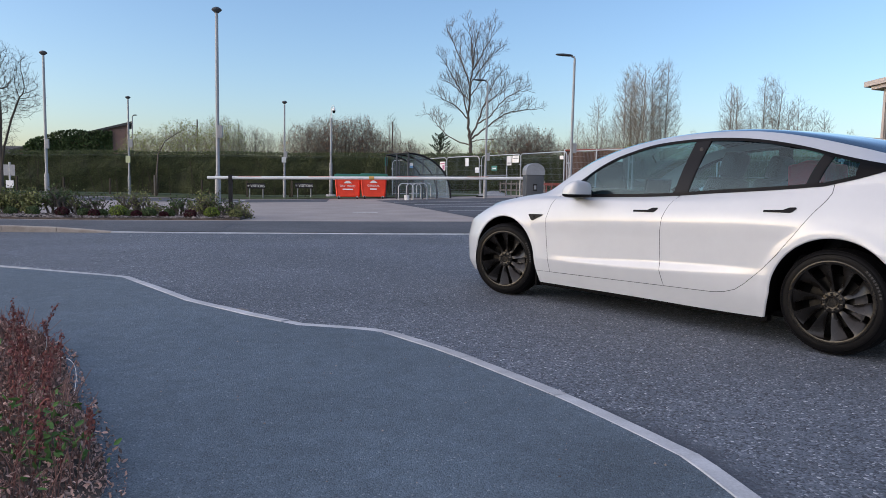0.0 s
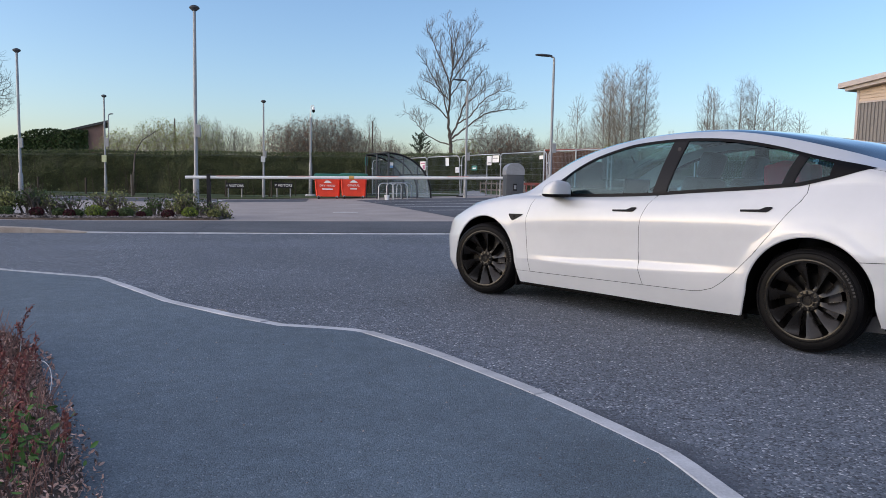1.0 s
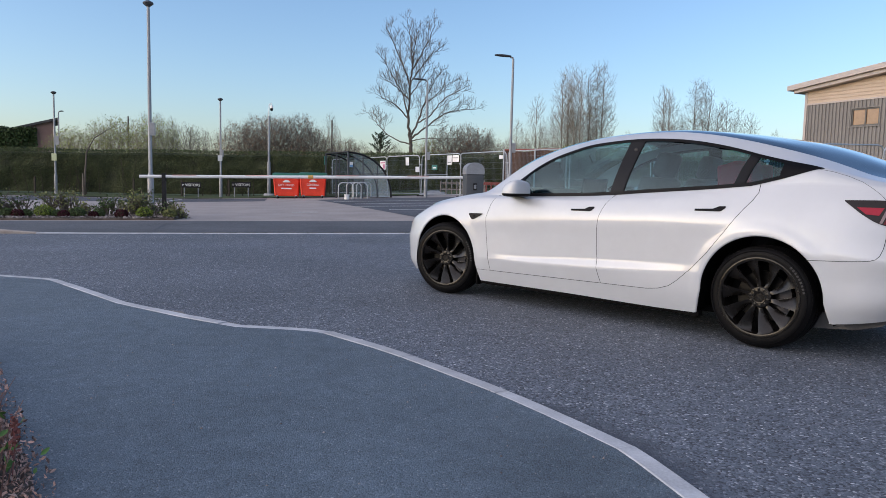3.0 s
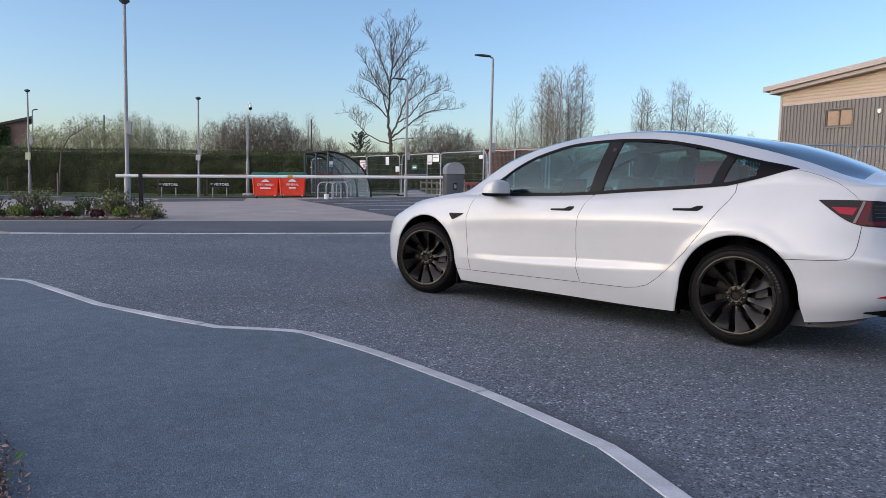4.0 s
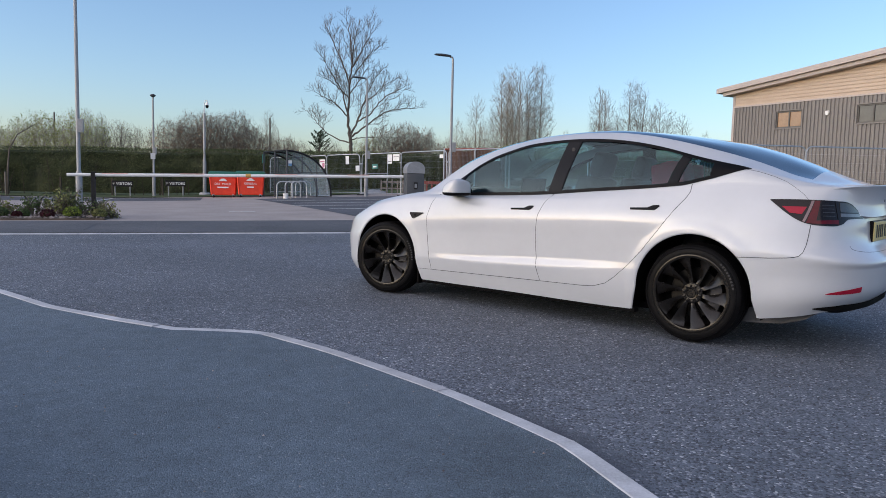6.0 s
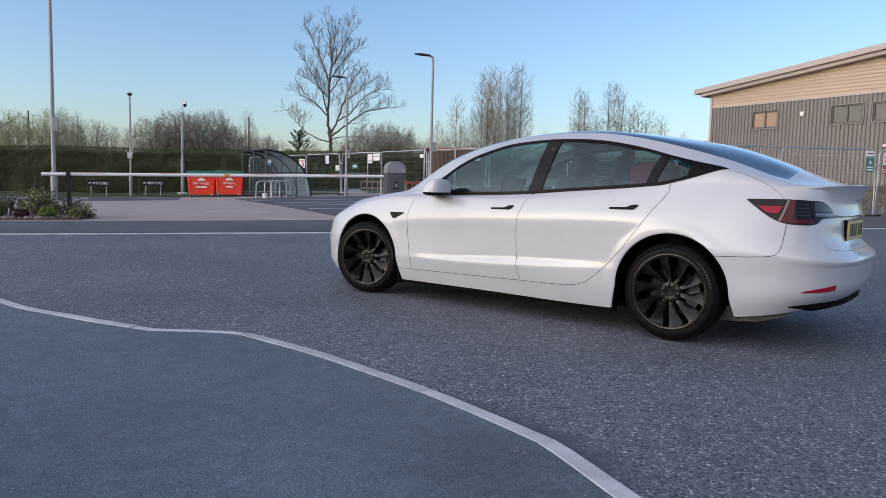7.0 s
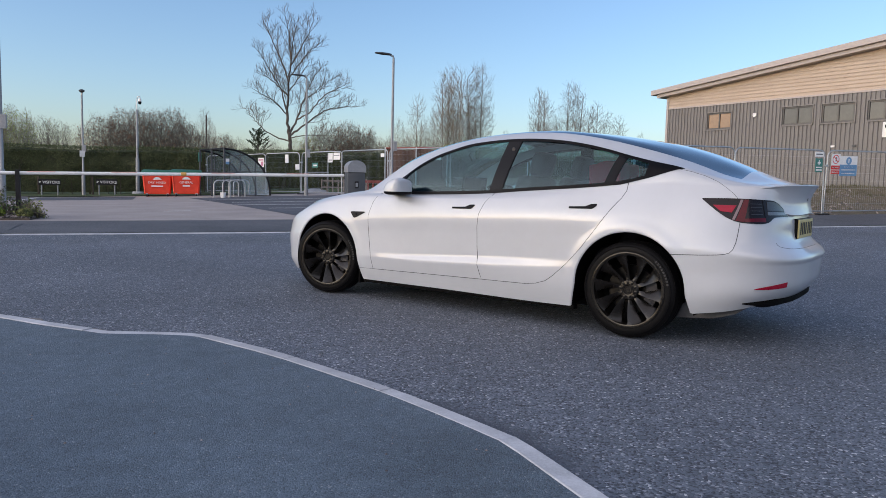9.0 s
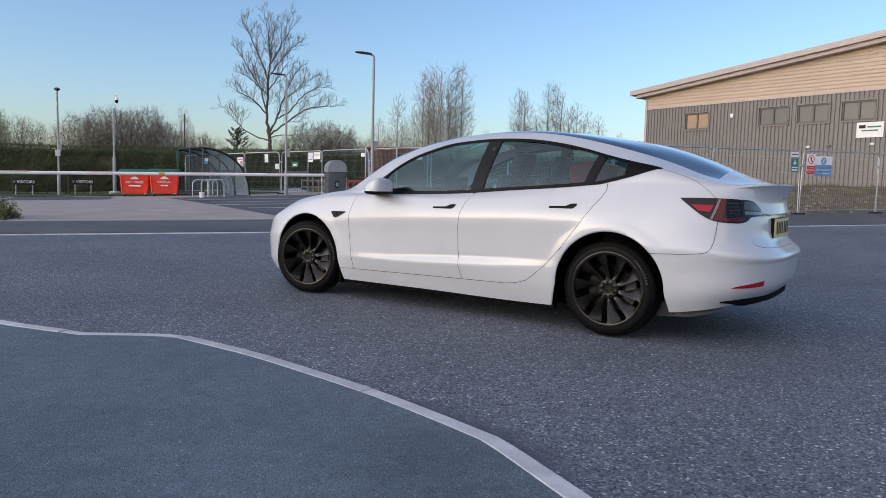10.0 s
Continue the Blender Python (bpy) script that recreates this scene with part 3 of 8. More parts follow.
DOOR_FRONT = [(0.60, 0.93), (0.555, 0.85), (0.52, 0.74), (0.525, 0.6), (0.536, 0.5), (0.55, 0.38), (0.566, 0.276), (0.8, 0.279), (1.1, 0.284), (1.4, 0.289), (1.692, 0.294), (1.672, 0.36), (1.660, 0.411), (1.650, 0.55), (1.652, 0.7), (1.665, 0.80), (1.70, 0.89), (1.762, 0.985)]
DOOR_REAR = [(1.762, 0.985), (1.70, 0.89), (1.665, 0.80), (1.652, 0.7), (1.650, 0.55), (1.660, 0.411), (1.672, 0.36), (1.692, 0.294), (1.9, 0.297), (2.08, 0.300), (2.17, 0.312), (2.25, 0.338), (2.315, 0.385), (2.418, 0.48), (2.528, 0.60), (2.637, 0.745), (2.745, 0.9), (2.79, 0.96), (2.812, 1.01), (2.808, 1.064)]


def inside(poly, x, z):
    hit, n = False, len(poly)
    for i in range(n):
        (x0, z0), (x1, z1) = poly[i], poly[(i + 1) % n]
        if (z0 > z) != (z1 > z) and x < (x1 - x0) * (z - z0) / (z1 - z0) + x0:
            hit = not hit
    return hit


def to_line(line, x, z):
    best = (9, x, z)
    for (x0, z0), (x1, z1) in zip(line, line[1:]):
        dx, dz = x1 - x0, z1 - z0
        t = min(max(((x - x0) * dx + (z - z0) * dz) / (dx * dx + dz * dz), 0), 1)
        d = math.hypot(x - x0 - t * dx, z - z0 - t * dz)
        if d < best[0]:
            best = (d, x0 + t * dx, z0 + t * dz)
    return best


def car_body():
    pts = [Vector(p) for r in LOW for p in r]
    keep = []
    # wheel openings
    hole = [False] * len(pts)
    for cx in (0.0, WHEELBASE):
        for i, p in enumerate(pts):
            if abs(p.x - cx) < 0.6 and p.y < -0.5 and in_arch(p.x - cx, p.z):
                hole[i] = True
    for cx in (0.0, WHEELBASE):
        for j in range(len(LOW) - 1):
            for i in range(NX - 1):
                q = (j * NX + i, j * NX + i + 1, (j + 1) * NX + i + 1, (j + 1) * NX + i)
                ins = [k for k in q if hole[k] and abs(pts[k].x - cx) < 0.6]
                if 0 < len(ins) < 4:
                    for k in ins:
                        p = pts[k]
                        if p.z > ARCH_Z:
                            tx, tz = arch_point(cx, math.atan2(p.z - ARCH_Z, p.x - cx), ARCH_R)
                        else:
                            tz = p.z
                            tx = cx + math.copysign(ARCH_R + 0.22 * (ARCH_Z - tz), p.x - cx)
                            tz = max(tz, float(LINES[0][0](tx)) + 0.004)
                        s, _ = on_side(tx, tz)
                        keep.append((k, s))
    moved = {k for k, _ in keep}
    for k, s in keep:
        pts[k] = Vector((s.x, s.y, s.z))
    # door edges: bring the nearest corners onto the line
    for line in (DOOR_FRONT, DOOR_REAR[7:]):
        for i, p in enumerate(pts):
            if i in moved or hole[i] or not 0.4 < p.x < 2.9 or p.y > -0.6:
                continue
            d, x, z = to_line(line, p.x, p.z)
            if d < 0.0095:
                pts[i] = on_side(x, z)[0]
    groups = {"body": [], "front_door": [], "rear_door": []}
    for j in range(len(LOW) - 1):
        for i in range(NX - 1):
            q = (j * NX + i, j * NX + i + 1, (j + 1) * NX + i + 1, (j + 1) * NX + i)
            if all(hole[k] for k in q):
                continue
            c = sum((pts[k] for k in q), Vector()) / 4
            if inside(DOOR_FRONT, c.x, c.z) or (0.6 < c.x < 1.75 and c.z > 0.93 and c.x < 1.70 + (c.z - 0.89) * 0.65 and c.z > 0.9):
                groups["front_door"].append(q)
            elif inside(DOOR_REAR, c.x, c.z) or (1.75 <= c.x < 2.80 and c.z > 0.985):
                groups["rear_door"].append(q)
            else:
                groups["body"].append(q)
    return pts, groups


def compact(pts, faces):
    idx, v, f = {}, [], []
    for q in faces:
        g = []
        for k in q:
            if k not in idx:
                idx[k] = len(v)
                v.append(tuple(pts[k]))
            g.append(idx[k])
        f.append(tuple(g))
    return v, f


pts, groups = car_body()
up_rows = [SIDE_UP[0]] + SIDE_UP[1:] + TOP_UP[1:]
ux = UPC[0][:, 0]
WIN_X0, WIN_X1, GLASS_X0, GLASS_X1 = 0.66, 3.16, 0.38, 3.49
RISE = spline((2.6, 0.0), (2.74, 0.0), (2.85, 0.018), (2.95, 0.038), (3.05, 0.066), (3.13, 0.09), (3.2, 0.1))


def low_t(x):
    """Where the lower window edge lies on the strip, as a share of its height."""
    hgt = float(DLO_Z(x)) - float(BELT_Z(x))
    return 0.0 if x < 2.6 or hgt < 0.02 else min(max(float(RISE(x)) / hgt, 0), 0.97)


n_top = len(up_rows) - 1
mid_from = N_SIDE + 5
body_v, body_f = compact(pts, groups["body"])
bg_geo = Geo().add(*both(body_v, body_f))
uf, gf, wf_ = [], [], []
for j in range(n_top):
    for i in range(NX - 1):
        xc = 0.5 * (ux[i] + ux[i + 1])
        q = (j * NX + i, j * NX + i + 1, (j + 1) * NX + i + 1, (j + 1) * NX + i)
        if j < N_SIDE and WIN_X0 < xc < WIN_X1:
            continue
        if j >= mid_from and GLASS_X0 < xc < GLASS_X1:
            (wf_ if xc < 1.32 else gf).append(q)
            continue
        uf.append(q)
up_pts = [p for r in up_rows for p in r]
# painted panel under the rising rear window edge
fill_v, fill_f = [], []
fill_end = min(i for i in range(NX - 1) if 0.5 * (ux[i] + ux[i + 1]) >= WIN_X1)
for i in range(fill_end + 1):
    if ux[i] > 2.55:
        b_, a_ = UPC[0][i], UPC[1][i]
        swell = 0.02 * min(max((abs(a_[2] - b_[2]) - 0.015) / 0.09, 0), 1)
        for s_ in np.linspace(0, low_t(float(ux[i])) if i < fill_end else 1.0, 9):
            q_ = b_ + (a_ - b_) * s_
            fill_v.append((q_[0], q_[1] - swell * math.sin(math.pi * s_), q_[2]))
for i in range(len(fill_v) // 9 - 1):
    for k in range(8):
        fill_f.append((i * 9 + k, i * 9 + 9 + k, i * 9 + 10 + k, i * 9 + 1 + k))
bg_geo.add(*both(fill_v, fill_f))
bg_geo.add(*both(*compact(up_pts, uf)))
bm = bmesh.new()
me = bg_geo.mesh("tmp", M_PAINT)
bm.from_mesh(me)
bmesh.ops.remove_doubles(bm, verts=bm.verts, dist=0.0008)
bmesh.ops.recalc_face_normals(bm, faces=bm.faces)
bpy.data.meshes.remove(me)
Geo().bm(bm).ob("body", M_PAINT, car, "pearl white painted body shell", True, 50)
for nm, lab in (("front_door", "white front door"), ("rear_door", "white rear door")):
    v, f = compact(pts, groups[nm])
    for s in (1, -1):
        d = Geo().add([(p[0], p[1] * s, p[2]) for p in v], [q if s > 0 else tuple(reversed(q)) for q in f]).ob(nm, M_PAINT, car, lab, True, 50)
        # handle: a flush black blade, wider at its rear end
        hx, hz = (1.410, 0.835) if nm == "front_door" else (2.420, 0.876)
        h = Geo()
        prof = [(0.0, 0.000), (0.0, 0.012), (0.125, 0.017), (0.165, 0.034), (0.205, 0.036), (0.207, 0.028), (0.185, 0.008), (0.17, 0.002)]
        top, low = [], []
        for a, b in prof:
            p, n = on_side(hx + a, hz + b)
            top.append(p + n * 0.007)
            low.append(p - n * 0.004)
        n = len(prof)
        h.add([(p.x, p.y * s, p.z) for p in top + low], [tuple(range(n))] + [(i, (i + 1) % n, n + (i + 1) % n, n + i) for i in range(n)])
        h.ob("handle", M_TRIM, d, "black door handle")

# seams
def seam(line, parent, r=0.0022, lift=-0.0008):
    out = []
    for (x0, z0), (x1, z1) in zip(line, line[1:]):
        k = max(2, int(math.hypot(x1 - x0, z1 - z0) / 0.03))
        out += [(x0 + (x1 - x0) * i / k, z0 + (z1 - z0) * i / k) for i in range(k)]
    out.append(line[-1])
    pp = []
    for x, z in out:
        p, n = on_side(x, z)
        pp.append(p + n * lift)
    for s in (1, -1):
        Geo().tube([(p.x, p.y * s, p.z) for p in pp], r, 6).ob("seam", M_TRIM, parent, "dark panel gap")


seam(DOOR_FRONT, car)
seam(DOOR_REAR[7:], car)
seam([(3.165, 0.604), (3.348, 0.612), (3.456, 0.621), (3.495, 0.627), (3.522, 0.637), (3.538, 0.657), (3.546, 0.70), (3.550, 0.764), (3.553, 0.825)], car, 0.0019, 0.0002)
seam([(0.40, 0.274), (0.566, 0.276)], car, 0.0017)
seam([(3.11, 1.17), (3.21, 1.15), (3.3, 1.122), (3.38, 1.088), (3.44, 1.05), (3.49, 1.012), (3.52, 0.98)], car, 0.0017)

for nm, faces, m, lab in (("windscreen", wf_, M_GLASS, "raked front windscreen"), ("roof_glass", gf, M_ROOFGLASS, "dark tinted glass roof and rear screen")):
    v, f = both(*compact(up_pts, faces))
    bm = bmesh.new()
    me = Geo().add(v, f).mesh("tmp", m)
    bm.from_mesh(me)
    bmesh.ops.remove_doubles(bm, verts=bm.verts, dist=0.0008)
    bmesh.ops.recalc_face_normals(bm, faces=bm.faces)
    bpy.data.meshes.remove(me)
    Geo().bm(bm).ob(nm, m, car, lab, True)


# side windows: panes and black frames on the strip between belt and roof
def strip(x, t):
    x = min(max(x, WIN_X0), WIN_X1 + 0.02)
    t = low_t(x) + (1 - low_t(x)) * t
    b = Vector((x, -float(BELT_W(x)), float(BELT_Z(x))))
    a = Vector((x, -float(DLO_W(x)), float(DLO_Z(x))))
    p = b + (a - b) * t
    p.y -= 0.02 * math.sin(math.pi * t) * (1 if a.z - b.z > 0.05 else (a.z - b.z) / 0.05)
    return p


def pane(x0, x1, t0, t1, lift, nx=14, nt=6):
    """A patch of the window strip: x0 and x1 are functions of t; t0 and t1 of x."""
    v, f = [], []
    for j in range(nt + 1):
        for i in range(nx + 1):
            s = j / nt
            xm = x0(s) + (x1(s) - x0(s)) * i / nx
            t = t0(xm) + (t1(xm) - t0(xm)) * s
            xm = x0(t) + (x1(t) - x0(t)) * i / nx
            p = strip(xm, t)
            v.append((p.x, p.y - lift, p.z))
    for j in range(nt):
        for i in range(nx):
            k = j * (nx + 1) + i
            f.append((k, k + 1, k + nx + 2, k + nx + 1))
    return v, f


def wide(v, f, thick):
    """Give a patch thickness inwards."""
    n = len(v)
    return list(v) + [(p[0], p[1] + thick, p[2]) for p in v], list(f) + [tuple(n + i for i in reversed(q)) for q in f]


lin = lambda a, b: (lambda t: a + (b - a) * t)
flat = lambda c: (lambda x: c)
B0, B1 = lin(1.689, 1.768), lin(1.80, 1.886)
C0, C1 = lin(2.63, 2.695), lin(2.70, 2.76)
bar = lambda x: 0.028 / max((float(DLO_Z(x)) - float(BELT_Z(x))) * (1 - low_t(x)), 0.03)
lowb = lambda x: min(0.9 * bar(x), 0.5)
topb = lambda x: 1 - min(0.75 * bar(x), 0.5)
for s in (1, -1):
    flip = lambda vf: ([(p[0], p[1] * s, p[2]) for p in vf[0]], [q if s > 0 else tuple(reversed(q)) for q in vf[1]])
    for nm, vf in (("front_window", pane(lin(0.72, 0.84), B0, lowb, topb, -0.004)), ("rear_window", pane(B1, C0, lowb, topb, -0.004)), ("quarter_window", pane(C1, lin(2.93, 2.95), lowb, topb, -0.004))):
        g = Geo().add(*flip(vf)).ob(nm, M_GLASS, car, "tinted side window", True)
        g.visible_shadow = False
    for nm, vf in (("window_frame", pane(flat(WIN_X0), flat(WIN_X1), flat(0.0), lowb, 0.004, 60, 2)), ("window_frame", pane(flat(WIN_X0), flat(WIN_X1), topb, flat(1.0), 0.004, 60, 2)),
                   ("door_pillar", pane(B0, B1, flat(0.0), flat(1.0), 0.003, 4, 8)), ("quarter_pillar", pane(C0, C1, flat(0.0), flat(1.0), 0.003, 4, 8)), ("quarter_corner", pane(flat(2.915), flat(WIN_X1), flat(0), flat(1), 0.003, 12, 3)),
                   ("sail_panel", pane(flat(WIN_X0), lin(0.74, 0.86), flat(0), flat(1), 0.003, 4, 4))):
        Geo().add(*flip(wide(*vf, 0.02))).ob(nm, M_PILLAR if "pillar" in nm else M_TRIM, car, "gloss black pillar" if "pillar" in nm else "black window trim", True, 40)


# wheels
M_SIDEMARK = surface("worn_sidewall_print", (0.02, 0.02, 0.021), (0.035, 0.034, 0.034), 0.7, 0, 5, 60, 0, 0.001)


def wheel_mesh():
    """One wheel about its own axle, y outwards is negative; parts as Geo by name."""
    out = {}
    turn = Matrix.Rotation(radians(90), 4, "X")
    R = TYRE
    tyre = Geo().lathe([(0.238, 0.105), (0.250, 0.118), (0.275, 0.123), (0.300, 0.118), (0.318, 0.106), (R - 0.006, 0.085), (R - 0.001, 0.06), (R, 0.03), (R - 0.006, 0.028), (R - 0.006, 0.022), (R, 0.02), (R, -0.02), (R - 0.006, -0.022), (R - 0.006, -0.028), (R, -0.03),
                        (R - 0.001, -0.06), (R - 0.006, -0.085), (0.318, -0.106), (0.29, -0.118), (0.24, -0.105), (0.235, 0.0), (0.238, 0.105)], 64, turn)
    # tread blocks round the shoulder
    for k in range(72):
        a = 2 * math.pi * k / 72
        m = turn @ Matrix.Rotation(a, 4, "Z") @ Matrix.Translation((R - 0.012, 0, 0.083))
        tyre.box(-0.004, -0.010, -0.016, 0.0025, 0.010, 0.014, 0, m)
    # moulded sidewall ridges
    for r in (0.262, 0.302):
        tyre.lathe([(r - 0.002, 0.121), (r, 0.1245), (r + 0.002, 0.121)], 64, turn)
    marks = Geo()
    for k in range(9):
        a = radians(24 + 4.3 * k)
        marks.box(0.279, -0.006, 0.1222, 0.293, 0.006, 0.1238, 0, turn @ Matrix.Rotation(a, 4, "Z"))
    out["sidewall_mark"] = (marks, M_SIDEMARK, "dark grey plain bars on the sidewall")
    out["tyre"] = (tyre, M_RUBBER, "black road tyre")
    rim = Geo().lathe([(0.264, 0.112), (0.264, 0.122), (0.256, 0.1245), (0.240, 0.121), (0.236, 0.108), (0.232, 0.07), (0.228, -0.05), (0.24, -0.1)], 64, turn)
    out["rim"] = (rim, M_RIM, "satin dark bronze rim")
    hub = Geo().lathe([(0.0, 0.098), (0.028, 0.098), (0.031, 0.094), (0.033, 0.098), (0.04, 0.099), (0.044, 0.094), (0.064, 0.092), (0.07, 0.086), (0.072, 0.06), (0.06, 0.02)], 40, turn)
    hub_bolt = Geo()
    hub_bolt.box(0.044, -0.008, 0.084, 0.066, 0.008, 0.097, 0.003, turn)
    out["hub"] = (hub, M_RIM, "dark wheel hub cover")
    out["hub_rib"] = (hub_bolt, M_RIM, "raised hub rib")
    # ten swept blades, widening outwards and twisted
    blade = Geo()
    sect = [(0.055, 0.026, 0.078, -0.02), (0.075, 0.025, 0.082, 0.0), (0.10, 0.028, 0.088, 0.018), (0.125, 0.036, 0.096, 0.042), (0.15, 0.047, 0.102, 0.068), (0.18, 0.061, 0.108, 0.096), (0.208, 0.074, 0.113, 0.12), (0.230, 0.088, 0.117, 0.138), (0.239, 0.112, 0.119, 0.143), (0.248, 0.157, 0.12, 0.145)]
    v, f = [], []
    for r, w, z, sw in sect:
        for k in range(5):
            u = k / 4 - 0.5
            a = sw + u * w / r
            # a proud leading edge, the face falling away behind it
            deep = 0.040 * min(max((r - 0.07) / 0.06, 0), 1) * min(max((0.256 - r) / 0.03, 0), 1)
            zz = z + 0.004 - deep * (u + 0.5) ** 1.4 - 0.004 * (1 - (u + 0.5))
            v.append((r * math.cos(a), r * math.sin(a), zz))
    n = len(v)
    v += [(p[0], p[1], p[2] - 0.022) for p in v]
    for i in range(len(sect) - 1):
        for k in range(4):
            q = (i * 5 + k, i * 5 + k + 1, (i + 1) * 5 + k + 1, (i + 1) * 5 + k)
            f += [q, tuple(n + c for c in reversed(q))]
        f += [(i * 5, (i + 1) * 5, n + (i + 1) * 5, n + i * 5), (i * 5 + 4, n + i * 5 + 4, n + (i + 1) * 5 + 4, (i + 1) * 5 + 4)]
    blade.add([turn @ Vector(p) for p in v], f)
    out["spoke"] = (blade, M_RIM, "swept wheel blade")
    disc = Geo().lathe([(0.075, 0.03), (0.165, 0.03), (0.168, 0.027), (0.168, 0.005), (0.075, 0.005)], 48, turn)
    out["brake_disc"] = (disc, M_DISC, "steel brake disc")
    cal = Geo()
    cal.prism([(0.115 * math.cos(a), 0.115 * math.sin(a)) for a in np.linspace(-0.35, 0.55, 8)] + [(0.19 * math.cos(a), 0.19 * math.sin(a)) for a in np.linspace(0.55, -0.35, 8)], 0.06, turn @ Matrix.Translation((0, 0, -0.005)))
    out["brake_caliper"] = (cal, M_LAMPGREY, "grey brake caliper")
    well = Geo().lathe([(0.0, -0.02), (0.23, -0.02), (0.236, 0.03)], 40, turn)
    out["wheel_barrel"] = (well, M_PLASTIC, "black inner wheel barrel")
    return out


WM = wheel_mesh()
shared = {k: g.mesh(k, m, True, 35) for k, (g, m, _) in WM.items()}
for cx, side, steer in ((-0.024, 1, 13.0), (-0.024, -1, 13.0), (WHEELBASE, 1, 0.0), (WHEELBASE, -1, 0.0)):
    w = new("wheel")
    w.parent = car
    w.matrix_basis = pose(cx, -0.785 * side, TYRE, 0, 0, (0 if side > 0 else 180) + steer) @ Matrix.Rotation(radians(11 if cx > 1 else 24), 4, "Y")
    tagged(w, "black wheel with ten swept blades")
    for k, (g, m, lab) in WM.items():
        if k in ("spoke", "hub_rib"):
            for i in range(10):
                o = new(k, shared[k])
                o.parent = w
                o.matrix_basis = Matrix.Rotation(2 * math.pi * i / 10, 4, "Y")
        else:
            o = new(k, shared[k])
            o.parent = w
            tagged(o, lab)

# wheel housings, arch lips, floor
for cx in (0.0, WHEELBASE):
    for s in (1, -1):
        lin_ = Geo()
        angs = np.linspace(radians(-20), radians(203), 40)
        v = []
        for a in angs:
            ox, oz = arch_point(cx, a, ARCH_R + 0.012)
            edge_p, _ = on_side(*arch_point(cx, a, ARCH_R + 0.006))
            for y in (-0.50, -0.70, edge_p.y + 0.008):
                v.append((ox, y * s, oz))
        f = [(i * 3 + k, i * 3 + k + 1, i * 3 + k + 4, i * 3 + k + 3) for i in range(39) for k in range(2)]
        lin_.add(v, f)
        back = [(cx + (ARCH_R + 0.02) * math.cos(a), -0.50 * s, ARCH_Z + (ARCH_R + 0.02) * math.sin(a)) for a in np.linspace(radians(-22), radians(202), 30)]
        lin_.add(back, [tuple(range(30))])
        lin_.ob("wheel_housing", M_PLASTIC, car, "black wheel housing", True, 40)
        lip = Geo()
        rows = []
        for a in np.linspace(radians(-22 if cx else -26), radians(206), 60):
            p, n = on_side(*arch_point(cx, a, ARCH_R + 0.001))
            d = Vector((math.cos(a), 0, math.sin(a)))
            rows.append([p - n * 0.001, p - d * 0.008 + Vector((0, 0.004, 0)), p - d * 0.009 + Vector((0, 0.006, 0))])
        lip.add([(p.x, p.y * s, p.z) for r in rows for p in r], [(i * 3 + k, i * 3 + k + 1, i * 3 + k + 4, i * 3 + k + 3) for i in range(59) for k in range(2)])
        lip.ob("arch_lip", M_PAINT, car, "white folded wheel-arch edge", True, 60)
        flap = Geo().box(cx + 0.365, -0.86, 0.13, cx + 0.385, -0.68, 0.30, 0.006)
        if not cx:
            Geo().add([(p[0], p[1] * s, p[2]) for p in flap.v], flap.f).ob("mud_flap", M_PLASTIC, car, "black mud flap")
floor_pan = Geo().box(-0.30, -0.70, 0.16, 3.02, 0.70, 0.20, 0.01)
M_TRAY = surface("grey_scuffed_plastic", (0.05, 0.05, 0.052), (0.1, 0.1, 0.102), 0.6, 0, 6, 50, 0.2, 0.002)
tray = [(3.02, 0.155), (3.25, 0.165), (3.40, 0.18), (3.54, 0.225), (3.64, 0.30), (3.55, 0.34), (3.02, 0.22)]
Geo().prism(tray, 1.4, Matrix.Translation((0, 0.70, 0)) @ Matrix.Rotation(radians(90), 4, "X")).ob("rear_undertray", M_TRAY, car, "grey curved tray under the tail")
floor_pan.ob("underbody", M_PLASTIC, car, "black underbody tray")
for s in (1, -1):
    Geo().box(0.42, min(-0.852 * s, -0.79 * s), 0.142, 2.46, max(-0.852 * s, -0.79 * s), 0.18, 0.008).ob("sill_trim", M_PLASTIC, car, "black lower sill strip")
